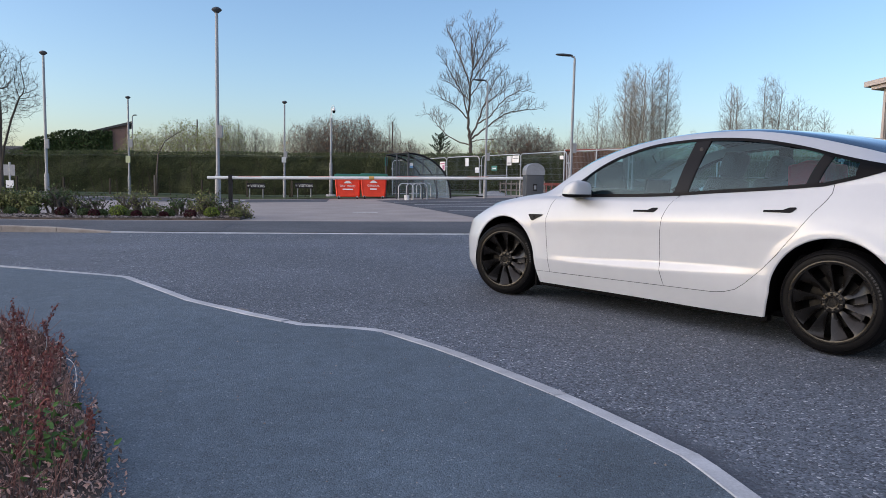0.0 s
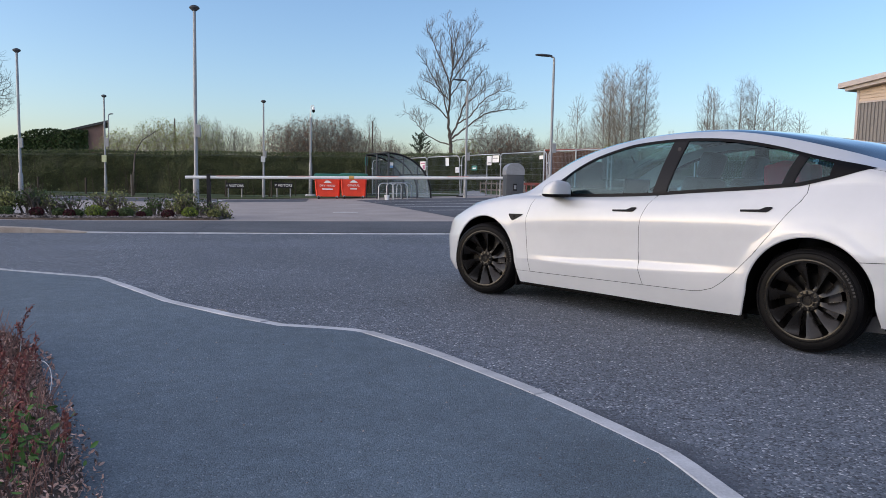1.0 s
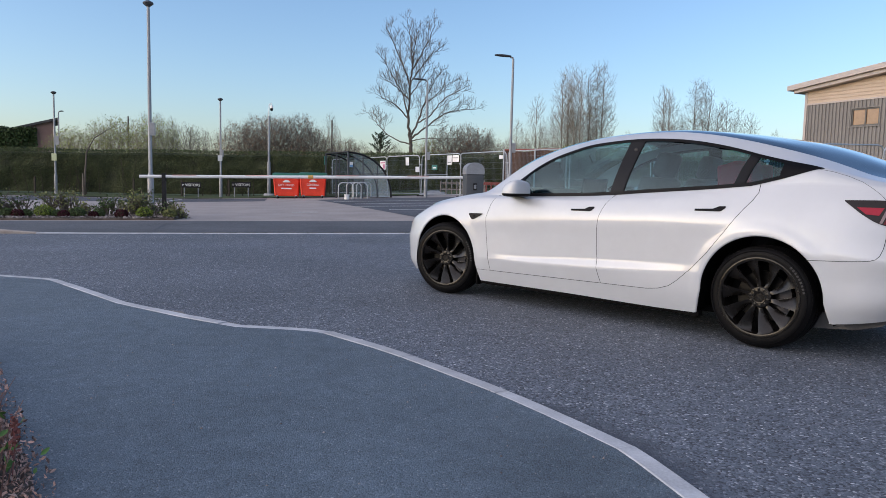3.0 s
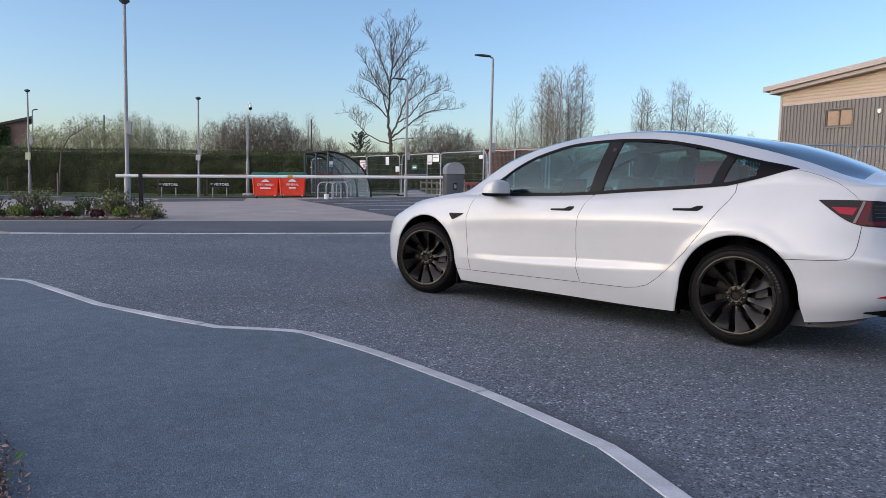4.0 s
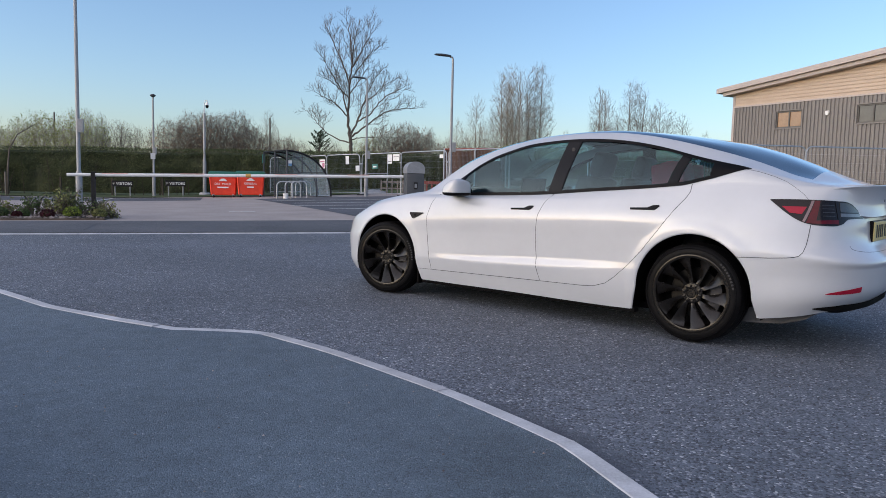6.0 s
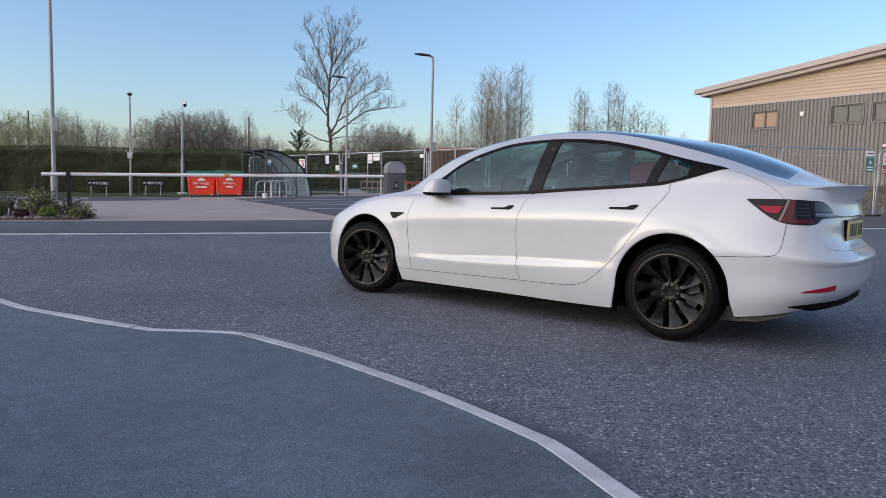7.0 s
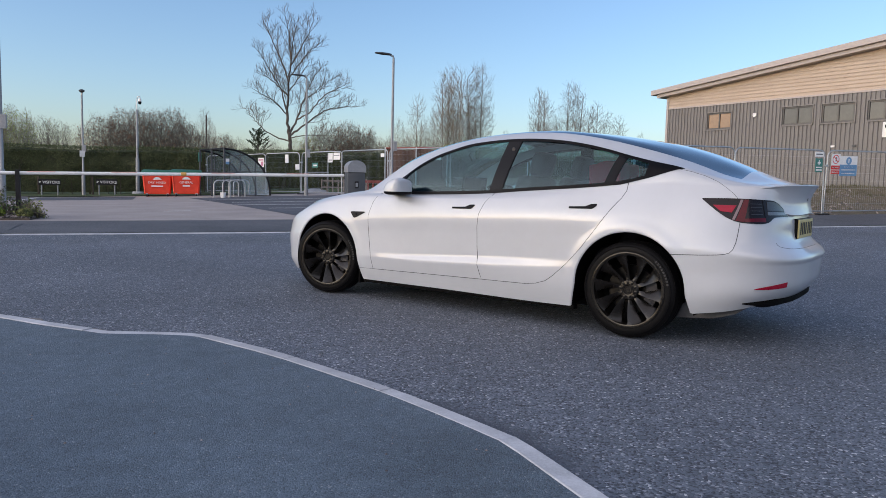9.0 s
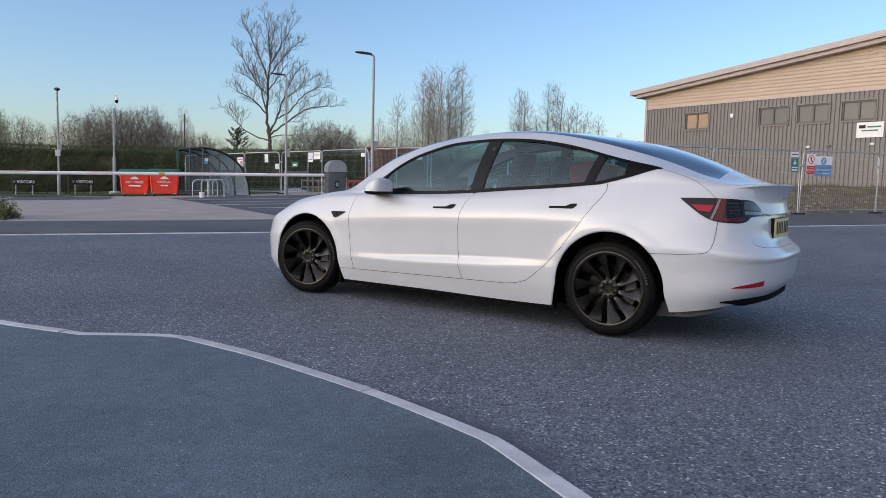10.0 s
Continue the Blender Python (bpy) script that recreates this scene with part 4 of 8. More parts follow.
# door mirrors
for s in (1, -1):
    cap_ = Geo()
    n1, n2 = 20, 12
    v = []
    for j in range(n2 + 1):
        ph = math.pi * j / n2
        for i in range(n1):
            th = 2 * math.pi * i / n1
            sp = lambda c, e: math.copysign(abs(c) ** e, c)
            e = 0.32 if math.cos(th) > 0 else 0.75
            X, Y, Z = sp(math.sin(ph), 0.45) * sp(math.cos(th), e), sp(math.cos(ph), 0.6), sp(math.sin(ph), 0.45) * sp(math.sin(th), e)
            # low and pointed in front, full and squarer behind
            full = 0.42 + 0.58 * min(max((X + 1.05) / 1.45, 0), 1) ** 0.8
            x = 0.905 + 0.104 * X * (0.9 + 0.1 * Y)
            z = 0.955 + (0.110 * Z * full if Z > 0 else 0.028 * Z) * (1.0 - 0.12 * Y)
            v.append((x, -s * (0.995 - 0.108 * Y), z))
    f = [(j * n1 + i, j * n1 + (i + 1) % n1, (j + 1) * n1 + (i + 1) % n1, (j + 1) * n1 + i) for j in range(n2) for i in range(n1)]
    top = [q for k, q in enumerate(f) if k % n1 < n1 // 2]
    mir = Geo().add(*compact(v, top)).ob("door_mirror", M_PAINT, car, "white door mirror cap", True)
    low = [q for k, q in enumerate(f) if k % n1 >= n1 // 2]
    Geo().add(*compact(v, low)).ob("mirror_base", M_TRIM, mir, "black lower mirror shell", True)
    st, foot = Geo(), [(0.70, 0.95, 0.80, 0.02), (0.80, 0.945, 0.845, 0.018), (0.85, 0.940, 0.90, 0.016), (0.88, 0.938, 0.95, 0.014)]
    v = [(x + dx, -s * y, z + dz) for x, z, y, h in foot for dx, dz in ((-0.06, -h), (0.07, -h), (0.07, h), (-0.06, h))]
    st.add(v, [(i * 4 + k, i * 4 + (k + 1) % 4, i * 4 + 4 + (k + 1) % 4, i * 4 + 4 + k) for i in range(3) for k in range(4)])
    st.ob("mirror_foot", M_TRIM, mir, "black mirror foot", True, 40)
    Geo().lathe([(0.0, 0.0), (0.9, 0.0), (1.0, -0.12)], 20, Matrix.Translation((0.986, -s * 0.955, 0.968)) @ Matrix.Rotation(radians(90), 4, "Y") @ Matrix.Diagonal((0.036, 0.08, 0.03, 1))).ob("mirror_glass", M_PILLAR, mir, "mirror glass", True, 40)
    # side camera blade on the front wing
    bl = Geo()
    prof = [(0.312, 0.757), (0.320, 0.766), (0.474, 0.769), (0.480, 0.764), (0.386, 0.720), (0.366, 0.712), (0.350, 0.716)]
    top, low = [], []
    for x, z in prof:
        p, n = on_side(x, z)
        top.append(p + n * 0.008)
        low.append(p - n * 0.004)
    n = len(prof)
    bl.add([(p.x, p.y * s, p.z) for p in top + low], [tuple(range(n))] + [(i, (i + 1) % n, n + (i + 1) % n, n + i) for i in range(n)])
    w = bl.ob("wing_badge", M_TRIM, car, "black triangular wing camera housing")
    p, n = on_side(0.385, 0.745)
    Geo().lathe([(0, 0.012), (0.009, 0.012), (0.011, 0.004)], 16, Matrix.Translation((p.x, p.y * s, p.z)) @ Matrix.Rotation(radians(90 * s), 4, "X")).ob("camera_lens", M_PILLAR, w)
    # pillar camera
    p = strip(1.83, 0.80)
    Geo().lathe([(0, 0.007), (0.014, 0.006), (0.017, 0.0)], 16, Matrix.Translation((p.x, (p.y - 0.003) * s, p.z)) @ Matrix.Rotation(radians(90 * s), 4, "X")).ob("pillar_camera", M_CAMERA, car, "round pillar camera")


# lamps laid on the shell; the plan angle walks round the tail's corner
def round_tail(a, z):
    """The shell seen from outside at plan angle a: 0 from the side, 90 from behind."""
    c = Vector((3.05, 0.0, z))
    d = Vector((math.sin(radians(a)), -math.cos(radians(a)), 0))
    p, n, _, _ = SHELL.ray_cast(c + d * 3, -d)
    if p is None:
        p, n, _, _ = SHELL.find_nearest(c + d)
    return p, (n if n.dot(d) > 0 else -n)


def patch(a0, a1, zl, zh, lift, nx=18, nz=6, thick=0.012, skew=0.0, skew_end=None):
    """A patch of the tail between plan angles; its ends may slant."""
    skew_end = skew if skew_end is None else skew_end
    top, low = [], []
    for j in range(nz + 1):
        for i in range(nx + 1):
            u = i / nx
            a = a0 + (a1 - a0) * u + (skew * (1 - u) + skew_end * u) * j / nz
            z = zl(u) + (zh(u) - zl(u)) * j / nz
            p, n = round_tail(a, z)
            top.append(p + n * lift)
            low.append(p - n * thick)
    w = nx + 1
    f = [(j * w + i, j * w + i + 1, (j + 1) * w + i + 1, (j + 1) * w + i) for j in range(nz) for i in range(nx)]
    n = len(top)
    ring = [i for i in range(w)] + [j * w + nx for j in range(1, nz + 1)] + [nz * w + i for i in range(nx - 1, -1, -1)] + [j * w for j in range(nz - 1, 0, -1)]
    f += [(ring[k], n + ring[k], n + ring[(k + 1) % len(ring)], ring[(k + 1) % len(ring)]) for k in range(len(ring))]
    return top + low, f


def tail_seam(knots, r=0.0017):
    """A panel gap through (plan angle, height) knots, mirrored."""
    az, zz = spline(*[(k, q[0]) for k, q in enumerate(knots)]), spline(*[(k, q[1]) for k, q in enumerate(knots)])
    pp = []
    for u in np.linspace(0, len(knots) - 1, 60):
        p, n = round_tail(float(az(u)), float(zz(u)))
        pp.append(p - n * 0.0006)
    Geo().tube([tuple(p) for p in pp] + [(p.x, -p.y, p.z) for p in reversed(pp[:-1])], r, 6).ob("seam", M_TRIM, car, "dark boot lid gap")


tail_seam([(48.9, 0.70), (49.4, 0.684), (51.8, 0.672), (58, 0.662), (70, 0.658), (90, 0.658)])

# tail skirt, thinning out round the corner
dif = Geo()
sec = []
for i in range(31):
    a = 35 + 55 * i / 30
    e = min((a - 35) / 14, 1.0) ** 0.7
    z = 0.312 + 0.022 * e
    p, n = round_tail(a, z)
    n = Vector((n.x, n.y, 0)).normalized()
    sec.append([p - n * 0.02 + Vector((0, 0, 0.010)), p + n * 0.006 * e, p + n * 0.003 - Vector((0, 0, 0.006 + 0.03 * e)), p - n * 0.06 - Vector((0, 0, 0.012 + 0.05 * e)), p - n * 0.3 - Vector((0, 0, 0.08))])
sec += [[Vector((p.x, -p.y, p.z)) for p in r] for r in reversed(sec[:-1])]
dif.add([p for r in sec for p in r], [(i * 5 + k, (i + 1) * 5 + k, (i + 1) * 5 + k + 1, i * 5 + k + 1) for i in range(len(sec) - 1) for k in range(4)])
dif.ob("rear_skirt", M_PLASTIC, car, "black lower tail skirt", True, 40)


# the lamp in plan angles
for s in (1, -1):
    lo = spline((0, 0.971), (0.06, 0.938), (0.135, 0.897), (0.237, 0.852), (0.336, 0.829), (0.443, 0.823), (0.6, 0.824), (0.65, 0.832), (0.72, 0.858), (0.8, 0.864), (1, 0.866))
    hi = spline((0, 0.975), (0.19, 0.978), (0.4, 0.978), (0.585, 0.974), (0.775, 0.962), (0.87, 0.932), (0.94, 0.898), (1, 0.869))
    put = lambda vf: ([(p.x, p.y * s, p.z) for p in vf[0]], vf[1] if s > 0 else [tuple(reversed(q)) for q in vf[1]])
    lamp_part = lambda vf, m, nm, lab: Geo().add(*put(vf)).ob(nm, m, lamp, lab, True, 40)
    lamp = Geo().add(*put(patch(18.3, 60.5, lo, hi, 0.004, 60, 12))).ob("tail_lamp", M_LAMPDARK, car, "smoked wrap-around tail lamp", True, 40)
    lamp_part(patch(25.4, 29.6, lambda u: 0.895 - 0.006 * u, lambda u: 0.934, 0.0062, 14, 5, 0.012, -2.8, 2.0), M_LAMPRED, "lamp_lens", "bright red side lamp lens")
    lamp_part(patch(29.6, 30.5, lambda u: 0.846 - 0.004 * u, lambda u: 0.972, 0.0058, 5, 10, 0.012, 4.0, 4.2), M_LAMPEDGE, "lamp_edge", "pale smoked lamp edge")
    lamp_part(patch(30.9, 34.3, lambda u: 0.838 - 0.006 * u, lambda u: 0.972, 0.0062, 8, 10, 0.012, 4.0, 2.6), M_LAMPDEEP, "lamp_lens", "deep red slanted lamp lens")
    lamp_part(patch(34.5, 43.9, lambda u: 0.832, lambda u: 0.852 + 0.006 * u, 0.0062, 14, 4), M_LAMPDEEP, "lamp_lens", "deep red lower lamp lens")
    for dz in (0.0, 0.022, 0.044, 0.066):
        lamp_part(patch(37.4, 42.6, lambda u: 0.878 + dz, lambda u: 0.882 + dz, 0.006, 8, 1, 0.012), M_LAMPGREY, "lamp_rib", "grey inner lamp rib")
    lamp_part(patch(43.8, 44.1, lambda u: 0.826, lambda u: 0.972, 0.0048, 2, 8, 0.012, -0.9), M_PLASTIC, "lamp_gap", "dark gap between lamp halves")
    lamp_part(patch(45.2, 57.0, lambda u: 0.905 - 0.004 * u, lambda u: min(float(hi((45.2 + 11.8 * u - 18.3) / 42.2)) - 0.008, 0.962), 0.0062, 20, 5), M_LAMPGREY, "lamp_insert", "grey clear lamp insert")
    lamp_part(patch(45.2, 57.5, lambda u: 0.876, lambda u: 0.898 - 0.004 * u, 0.0062, 16, 3), M_LAMPCLEAR, "lamp_insert", "pale reversing lamp insert")
    Geo().add(*put(patch(37.9, 52.6, lambda u: 0.408 + 0.013 * u**2, lambda u: 0.410 + 0.043 * u**0.75, 0.004, 16, 3))).ob("rear_reflector", M_LAMPRED, car, "red bumper reflector", True, 40)


# boot lid: a ducktail lip over a hollow face, its lower edge standing out over the plate
def top_z(x, y):
    p = SHELL.ray_cast(Vector((x, -abs(y), 3)), Vector((0, 0, -1)))[0]
    return p.z if p is not None else 1.0


def tail_x(y, z):
    return on_tail(-max(abs(y), 0.001), z)[0].x


lid = Geo()
sec, half = [], 0.64
low_edge = spline((0, 0.886), (0.42, 0.884), (0.47, 0.89), (0.52, 0.93), (0.58, 0.97), (0.66, 0.984))
for y in np.linspace(-half, half, 65):
    e = 1 - (abs(y) / half) ** 2
    rim = tail_x(y, 1.04)
    deck = top_z(rim - 0.03, y)
    xl, zl = rim + 0.004 + 0.058 * e**0.8, deck - 0.004 + (1.084 - deck + 0.004) * e
    zb = float(low_edge(abs(y)))
    row = []
    for back in (0.24, 0.18, 0.12, 0.07, 0.03, 0.01):
        tz, m = top_z(min(xl - back, rim - 0.03), y), (1 - back / 0.24) ** 1.6
        row.append((xl - back, y, tz + (zl - tz) * m - 0.003 * (1 - m)))
    row += [(xl, y, zl - 0.001), (xl + 0.002, y, zl - 0.006)]
    for t, inset in ((0.12, 0.012), (0.3, 0.032), (0.5, 0.044), (0.7, 0.042), (0.88, 0.032), (1.0, 0.026)):
        z = zl - 0.006 + (zb - zl + 0.006) * t
        tx = tail_x(y, z) + 0.003
        row.append((max(tx + (xl - inset - tx) * e**0.6, tx), y, z))
    row += [(row[-1][0] - 0.006, y, zb - 0.006), (row[-1][0] - 0.08, y, zb - 0.002)]
    sink = (abs(y) / half) ** 9
    sec.append([(p[0] - 0.022 * sink, y, p[2] - 0.014 * sink) for p in row])
nr = len(sec[0])
lid.add([p for r in sec for p in r], [(i * nr + k, (i + 1) * nr + k, (i + 1) * nr + k + 1, i * nr + k + 1) for i in range(len(sec) - 1) for k in range(nr - 1)])
lid.ob("boot_lid", M_PAINT, car, "white boot lid with a ducktail lip", True, 32)
px = on_tail(-0.2, 0.74)[0].x
Geo().box(px - 0.03, -0.266, 0.712, px + 0.010, 0.266, 0.85, 0.006).ob("plate_holder", M_TRIM, car, "black number plate holder")
pl = Geo().box(px + 0.0105, -0.26, 0.718, px + 0.02, 0.26, 0.844, 0.004).ob("number_plate", M_PLATE, car, "yellow rear number plate")
for k in range(7):
    y = -0.21 + 0.064 * k + (0.02 if k > 3 else 0)
    Geo().box(px + 0.0205, y, 0.74, px + 0.022, y + 0.035, 0.824, 0).ob("plate_mark", M_TRIM, pl, "dark plain bar")
Geo().box(3.795, -0.016, 0.972, 3.812, 0.016, 1.012, 0.004).ob("boot_badge", M_DKGREY, car, "small dark boot badge")
# head lamps along the front wing's upper edge
M_CLEARLAMP = surface("clear_head_lamp", (0.16, 0.18, 0.2), (0.3, 0.33, 0.36), 0.08, 0.2, 12, 60, 0, 0.001, coat=1.0)
ids = [i for i in range(NX) if -0.68 < LOW[-1][i][0] < -0.16]
for s in (1, -1):
    v = []
    for n_, i in enumerate(ids):
        u = n_ / (len(ids) - 1)
        lo, hi = len(LOW) - 3 - int(7 * (1 - u) + 0.5), len(LOW) - 2
        for k in range(6):
            r = lo + (hi - lo) * k / 5
            r0 = int(r)
            p = LOW[r0][i] + (LOW[min(r0 + 1, len(LOW) - 1)][i] - LOW[r0][i]) * (r - r0)
            v.append((p[0] - 0.003, (p[1] - 0.004) * s, p[2] + 0.003))
    Geo().add(v, [(a * 6 + k, (a + 1) * 6 + k, (a + 1) * 6 + k + 1, a * 6 + k + 1) for a in range(len(ids) - 1) for k in range(5)]).ob("head_lamp", M_CLEARLAMP, car, "clear swept head lamp", True)


# cabin
def cushion(name, x0, y0, z0, x1, y1, z1, mat, parent, label, bev=0.05, m=None):
    return Geo().box(x0, y0, z0, x1, y1, z1, bev, m).ob(name, mat, parent, label, True)


for y in (-0.37, 0.37):
    seat = new("seat")
    seat.parent = car
    tagged(seat, "black front seat")
    cushion("seat_base", 1.15, y - 0.25, 0.35, 1.70, y + 0.25, 0.56, M_SEAT, seat, "", 0.06)
    cushion("backrest", -0.06, -0.24, 0, 0.08, 0.24, 0.62, M_SEAT, seat, "", 0.06, pose(1.68, y, 0.52, 0, 18, 0))
    cushion("headrest", -0.05, -0.13, 0.64, 0.06, 0.13, 0.84, M_SEAT, seat, "", 0.045, pose(1.68, y, 0.50, 0, 18, 0))
bench = new("rear_bench")
bench.parent = car
tagged(bench, "black rear bench seat")
cushion("seat_base", 2.25, -0.62, 0.38, 2.72, 0.62, 0.60, M_SEAT, bench, "", 0.06)
cushion("backrest", -0.06, -0.62, 0, 0.09, 0.62, 0.58, M_SEAT, bench, "", 0.06, pose(2.70, 0, 0.56, 0, 24, 0))
for y in (-0.36, 0.36):
    cushion("headrest", -0.05, -0.13, 0.58, 0.06, 0.13, 0.74, M_SEAT, bench, "", 0.045, pose(2.70, y, 0.54, 0, 24, 0))
kid = new("child_seat")
kid.parent = car
tagged(kid, "red fabric child seat on the rear bench")
cushion("shell", -0.08, -0.21, 0, 0.10, 0.21, 0.66, M_CHILDSEAT, kid, "", 0.07, pose(2.24, 0.37, 0.60, 0, -4, 0))
for d in (-0.2, 0.2):
    cushion("side_wing", -0.22, d - 0.035, 0.36, 0.06, d + 0.035, 0.64, M_CHILDSEAT, kid, "", 0.03, pose(2.34, 0.37, 0.60, 0, -4, 0))
cushion("dashboard", 0.55, -0.68, 0.62, 0.95, 0.68, 0.92, M_SEAT, car, "black dashboard", 0.06)
Geo().box(0.0, -0.19, 0.0, 0.02, 0.19, 0.24, 0.008, pose(0.98, 0, 0.86, 0, 8, 0)).ob("screen", M_PILLAR, car, "dark central screen")
wheel_ring = [(0.175 * math.cos(a), 0.175 * math.sin(a), 0) for a in np.linspace(0, 2 * math.pi, 33)]
sw = pose(1.08, 0.37, 0.86, 0, -66, 0)
Geo().tube([sw @ Vector(p) for p in wheel_ring], 0.015, 8, False).tube([sw @ Vector((-0.17, 0, 0)), sw @ Vector((0.17, 0, 0))], 0.02, 6).ob("steering_wheel", M_SEAT, car, "black steering wheel", True)
for s in (1, -1):
    for x0, z0, x1 in ((0.75, 0.30, 1.68), (1.72, 0.30, 2.36), (2.36, 0.80, 2.72)):
        Geo().box(x0, min(-0.80 * s, -0.74 * s), z0, x1, max(-0.80 * s, -0.74 * s), 0.94, 0.02).ob("door_card", M_SEAT, car, "dark inner door panel")
cushion("parcel_shelf", 2.95, -0.66, 0.98, 3.42, 0.66, 1.02, M_SEAT, car, "black parcel shelf", 0.01)

# ---- car park and far side of the road ----
E0 = lambda x, d: (x, edge(x) + d)
tagged(sheet("pavement_far", [E0(-60, 0.12), E0(60, 0.12), E0(60, 3.5), E0(-60, 3.5)], 0.022, M_FAR_FOOT), "dark smooth asphalt footway across the entrance", "pavement", kind="structure")
tagged(sheet("car_park", [(-60, edge(-60) + 3.5), (9.5, edge(9.5) + 3.5), (9.5, 37), (-60, 37)], 0.012, M_PAVER, 1.5), "worn pinkish-grey paved car park", "car park", kind="structure")
bays = sheet("parking_bays", [(0.84, 18.62), (9.4, 19.6), (9.4, 33.0), (-0.2, 33.6), (-3.0, 32.4)], 0.018, M_BAY)
tagged(bays, "dark asphalt parking bays with white lines", "parking bays", kind="structure")
left_bays = sheet("parking_bays", [(-5.6, 35.6), (-5.0, 31.0), (-30, 29.0), (-30, 36.2)], 0.018, M_BAY)
tagged(left_bays, "dark asphalt parking bays with white lines", "parking bays", kind="structure")


def ground_bar(a, b, w, h, z, mat, name, parent=None):
    a, b = Vector(a), Vector(b)
    d = (b - a).normalized() * 0.5 * w
    n = max(1, int((b - a).length / 1.5))
    g, v = Geo(), []
    for i in range(n + 1):
        p = a + (b - a) * i / n
        for s in (1, -1):
            for hh in (0, h):
                x, y = p.x - d.y * s, p.y + d.x * s
                v.append((x, y, gz(p.x, p.y) + z + hh))
    f = []
    for i in range(n):
        k = 4 * i
        f += [(k + 1, k + 3, k + 7, k + 5), (k, k + 1, k + 5, k + 4), (k + 2, k + 6, k + 7, k + 3)]
    f += [(0, 2, 3, 1), (4 * n, 4 * n + 1, 4 * n + 3, 4 * n + 2)]
    g.add(v, f)
    return g.ob(name, mat, parent)


for a, b in (((-1.05, 27.0), (7.6, 27.9)), ((-1.0, 24.75), (7.8, 25.6)), ((0.2, 22.4), (8.0, 23.2)), ((1.0, 20.1), (8.3, 20.9)), ((-2.0, 29.6), (6.0, 30.3))):
    ground_bar(a, b, 0.1, 0.004, 0.02, M_LINE, "bay_line", bays)
for x in (-9.0, -11.4, -13.8, -16.2, -18.6):
    ground_bar((x, 30.2), (x - 0.5, 34.9), 0.1, 0.004, 0.02, M_LINE, "bay_line", left_bays)
for a, b in (((-2.6, 20.9), (-1.9, 21.05)),):
    tagged(ground_bar(a, b, 0.12, 0.004, 0.014, M_LINE, "painted_mark"), "faded white paint mark on the car park", "road marking")
tagged(ground_bar((-4.22, 13.75), (-4.5, 15.5), 0.035, 0.001, 0.023, M_BLACK, "footway_joint"), "dark sealed joint across the far footway", "footway joint")
verge = sheet("grass_verge", [(-60, 37.2), (9.3, 36.6), (9.3, 46), (-60, 46)], 0.05, M_GRASS)
tagged(verge, "mown grass verge under the hedge", "grass", kind="structure")


# ---- hedges, trees, shrubs ----
def leaf_mat(name, c1, c2, island=0.45):
    m = surface(name, c1, c2, 0.65, 0, 1.2, 12, 0, 0.001, island=island, spec=0.25)
    return m


M_HEDGE = leaf_mat("hedge_leaf", (0.034, 0.052, 0.02), (0.115, 0.135, 0.055), 0.25)
# for solid cores under the leaves: the inner shade is put into this colour
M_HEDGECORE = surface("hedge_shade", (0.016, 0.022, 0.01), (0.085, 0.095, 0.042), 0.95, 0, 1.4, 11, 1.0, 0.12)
M_IVY = leaf_mat("ivy_leaf", (0.03, 0.05, 0.018), (0.07, 0.1, 0.035))
M_YOUNG = leaf_mat("young_leaf", (0.16, 0.185, 0.045), (0.29, 0.315, 0.1))
M_BROWNLEAF = leaf_mat("russet_bud", (0.16, 0.085, 0.05), (0.29, 0.165, 0.1))
M_BARK = surface("bark", (0.052, 0.043, 0.036), (0.115, 0.095, 0.079), 0.9, 0, 3, 40, 0.5, 0.01)
M_TWIG = surface("grey_twig", (0.07, 0.058, 0.047), (0.145, 0.122, 0.101), 0.85, 0, 3, 30, 0, 0.01)
M_BIRCH = surface("birch_twig", (0.15, 0.13, 0.105), (0.26, 0.23, 0.19), 0.85, 0, 3, 30, 0, 0.01)
M_DARKSTEM = surface("dark_stem", (0.03, 0.025, 0.018), (0.07, 0.058, 0.042), 0.9, 0, 3, 30, 0, 0.01)
M_CONIFER = leaf_mat("conifer_needle", (0.012, 0.026, 0.012), (0.03, 0.048, 0.02))


def leaves(g, pts, size, rnd, normals=None):
    """One bent leaf, two triangles, at each point."""
    for p in pts:
        a, b = rnd.random() * 6.283, (rnd.random() - 0.5) * 2.6
        u = Vector((math.cos(a) * math.cos(b), math.sin(a) * math.cos(b), math.sin(b)))
        w = u.orthogonal().normalized()
        w.rotate(Matrix.Rotation(rnd.random() * 6.283, 3, u))
        s = size * (0.6 + 0.8 * rnd.random())
        p = Vector(p)
        g.add([p - u * s * 0.5, p + w * s * 0.3, p + u * s * 0.5, p - w * s * 0.3], [(0, 1, 2), (0, 2, 3)])


def put_tree(name, geo, at, label, group, scale=1.0, turn=0.0, bark=None, wood=None, leaf=None, leafsize=0.1, leafshare=1.0, category="tree"):
    trunk, crown, tips = geo
    e = thing(name, pose(*at, 0, 0, turn), label, category, group)
    trunk.ob("trunk", bark or M_BARK, e, "", True)
    crown.ob("crown", wood or M_TWIG, e, "bare twiggy crown")
    if leaf:
        rnd = random.Random(7)
        lg = Geo()
        leaves(lg, [p + Vector((rnd.gauss(0, 0.12), rnd.gauss(0, 0.12), rnd.gauss(0, 0.12))) for p in tips if rnd.random() < leafshare for _ in range(2)], leafsize, rnd)
        lg.ob("foliage", leaf, e, "small spring leaves")
    return e


def far(px, d):
    """A point on the land at a bearing (tangent) and depth."""
    return px * d, d


HEDGE_Y = lambda x: 42.8 + 0.06 * x


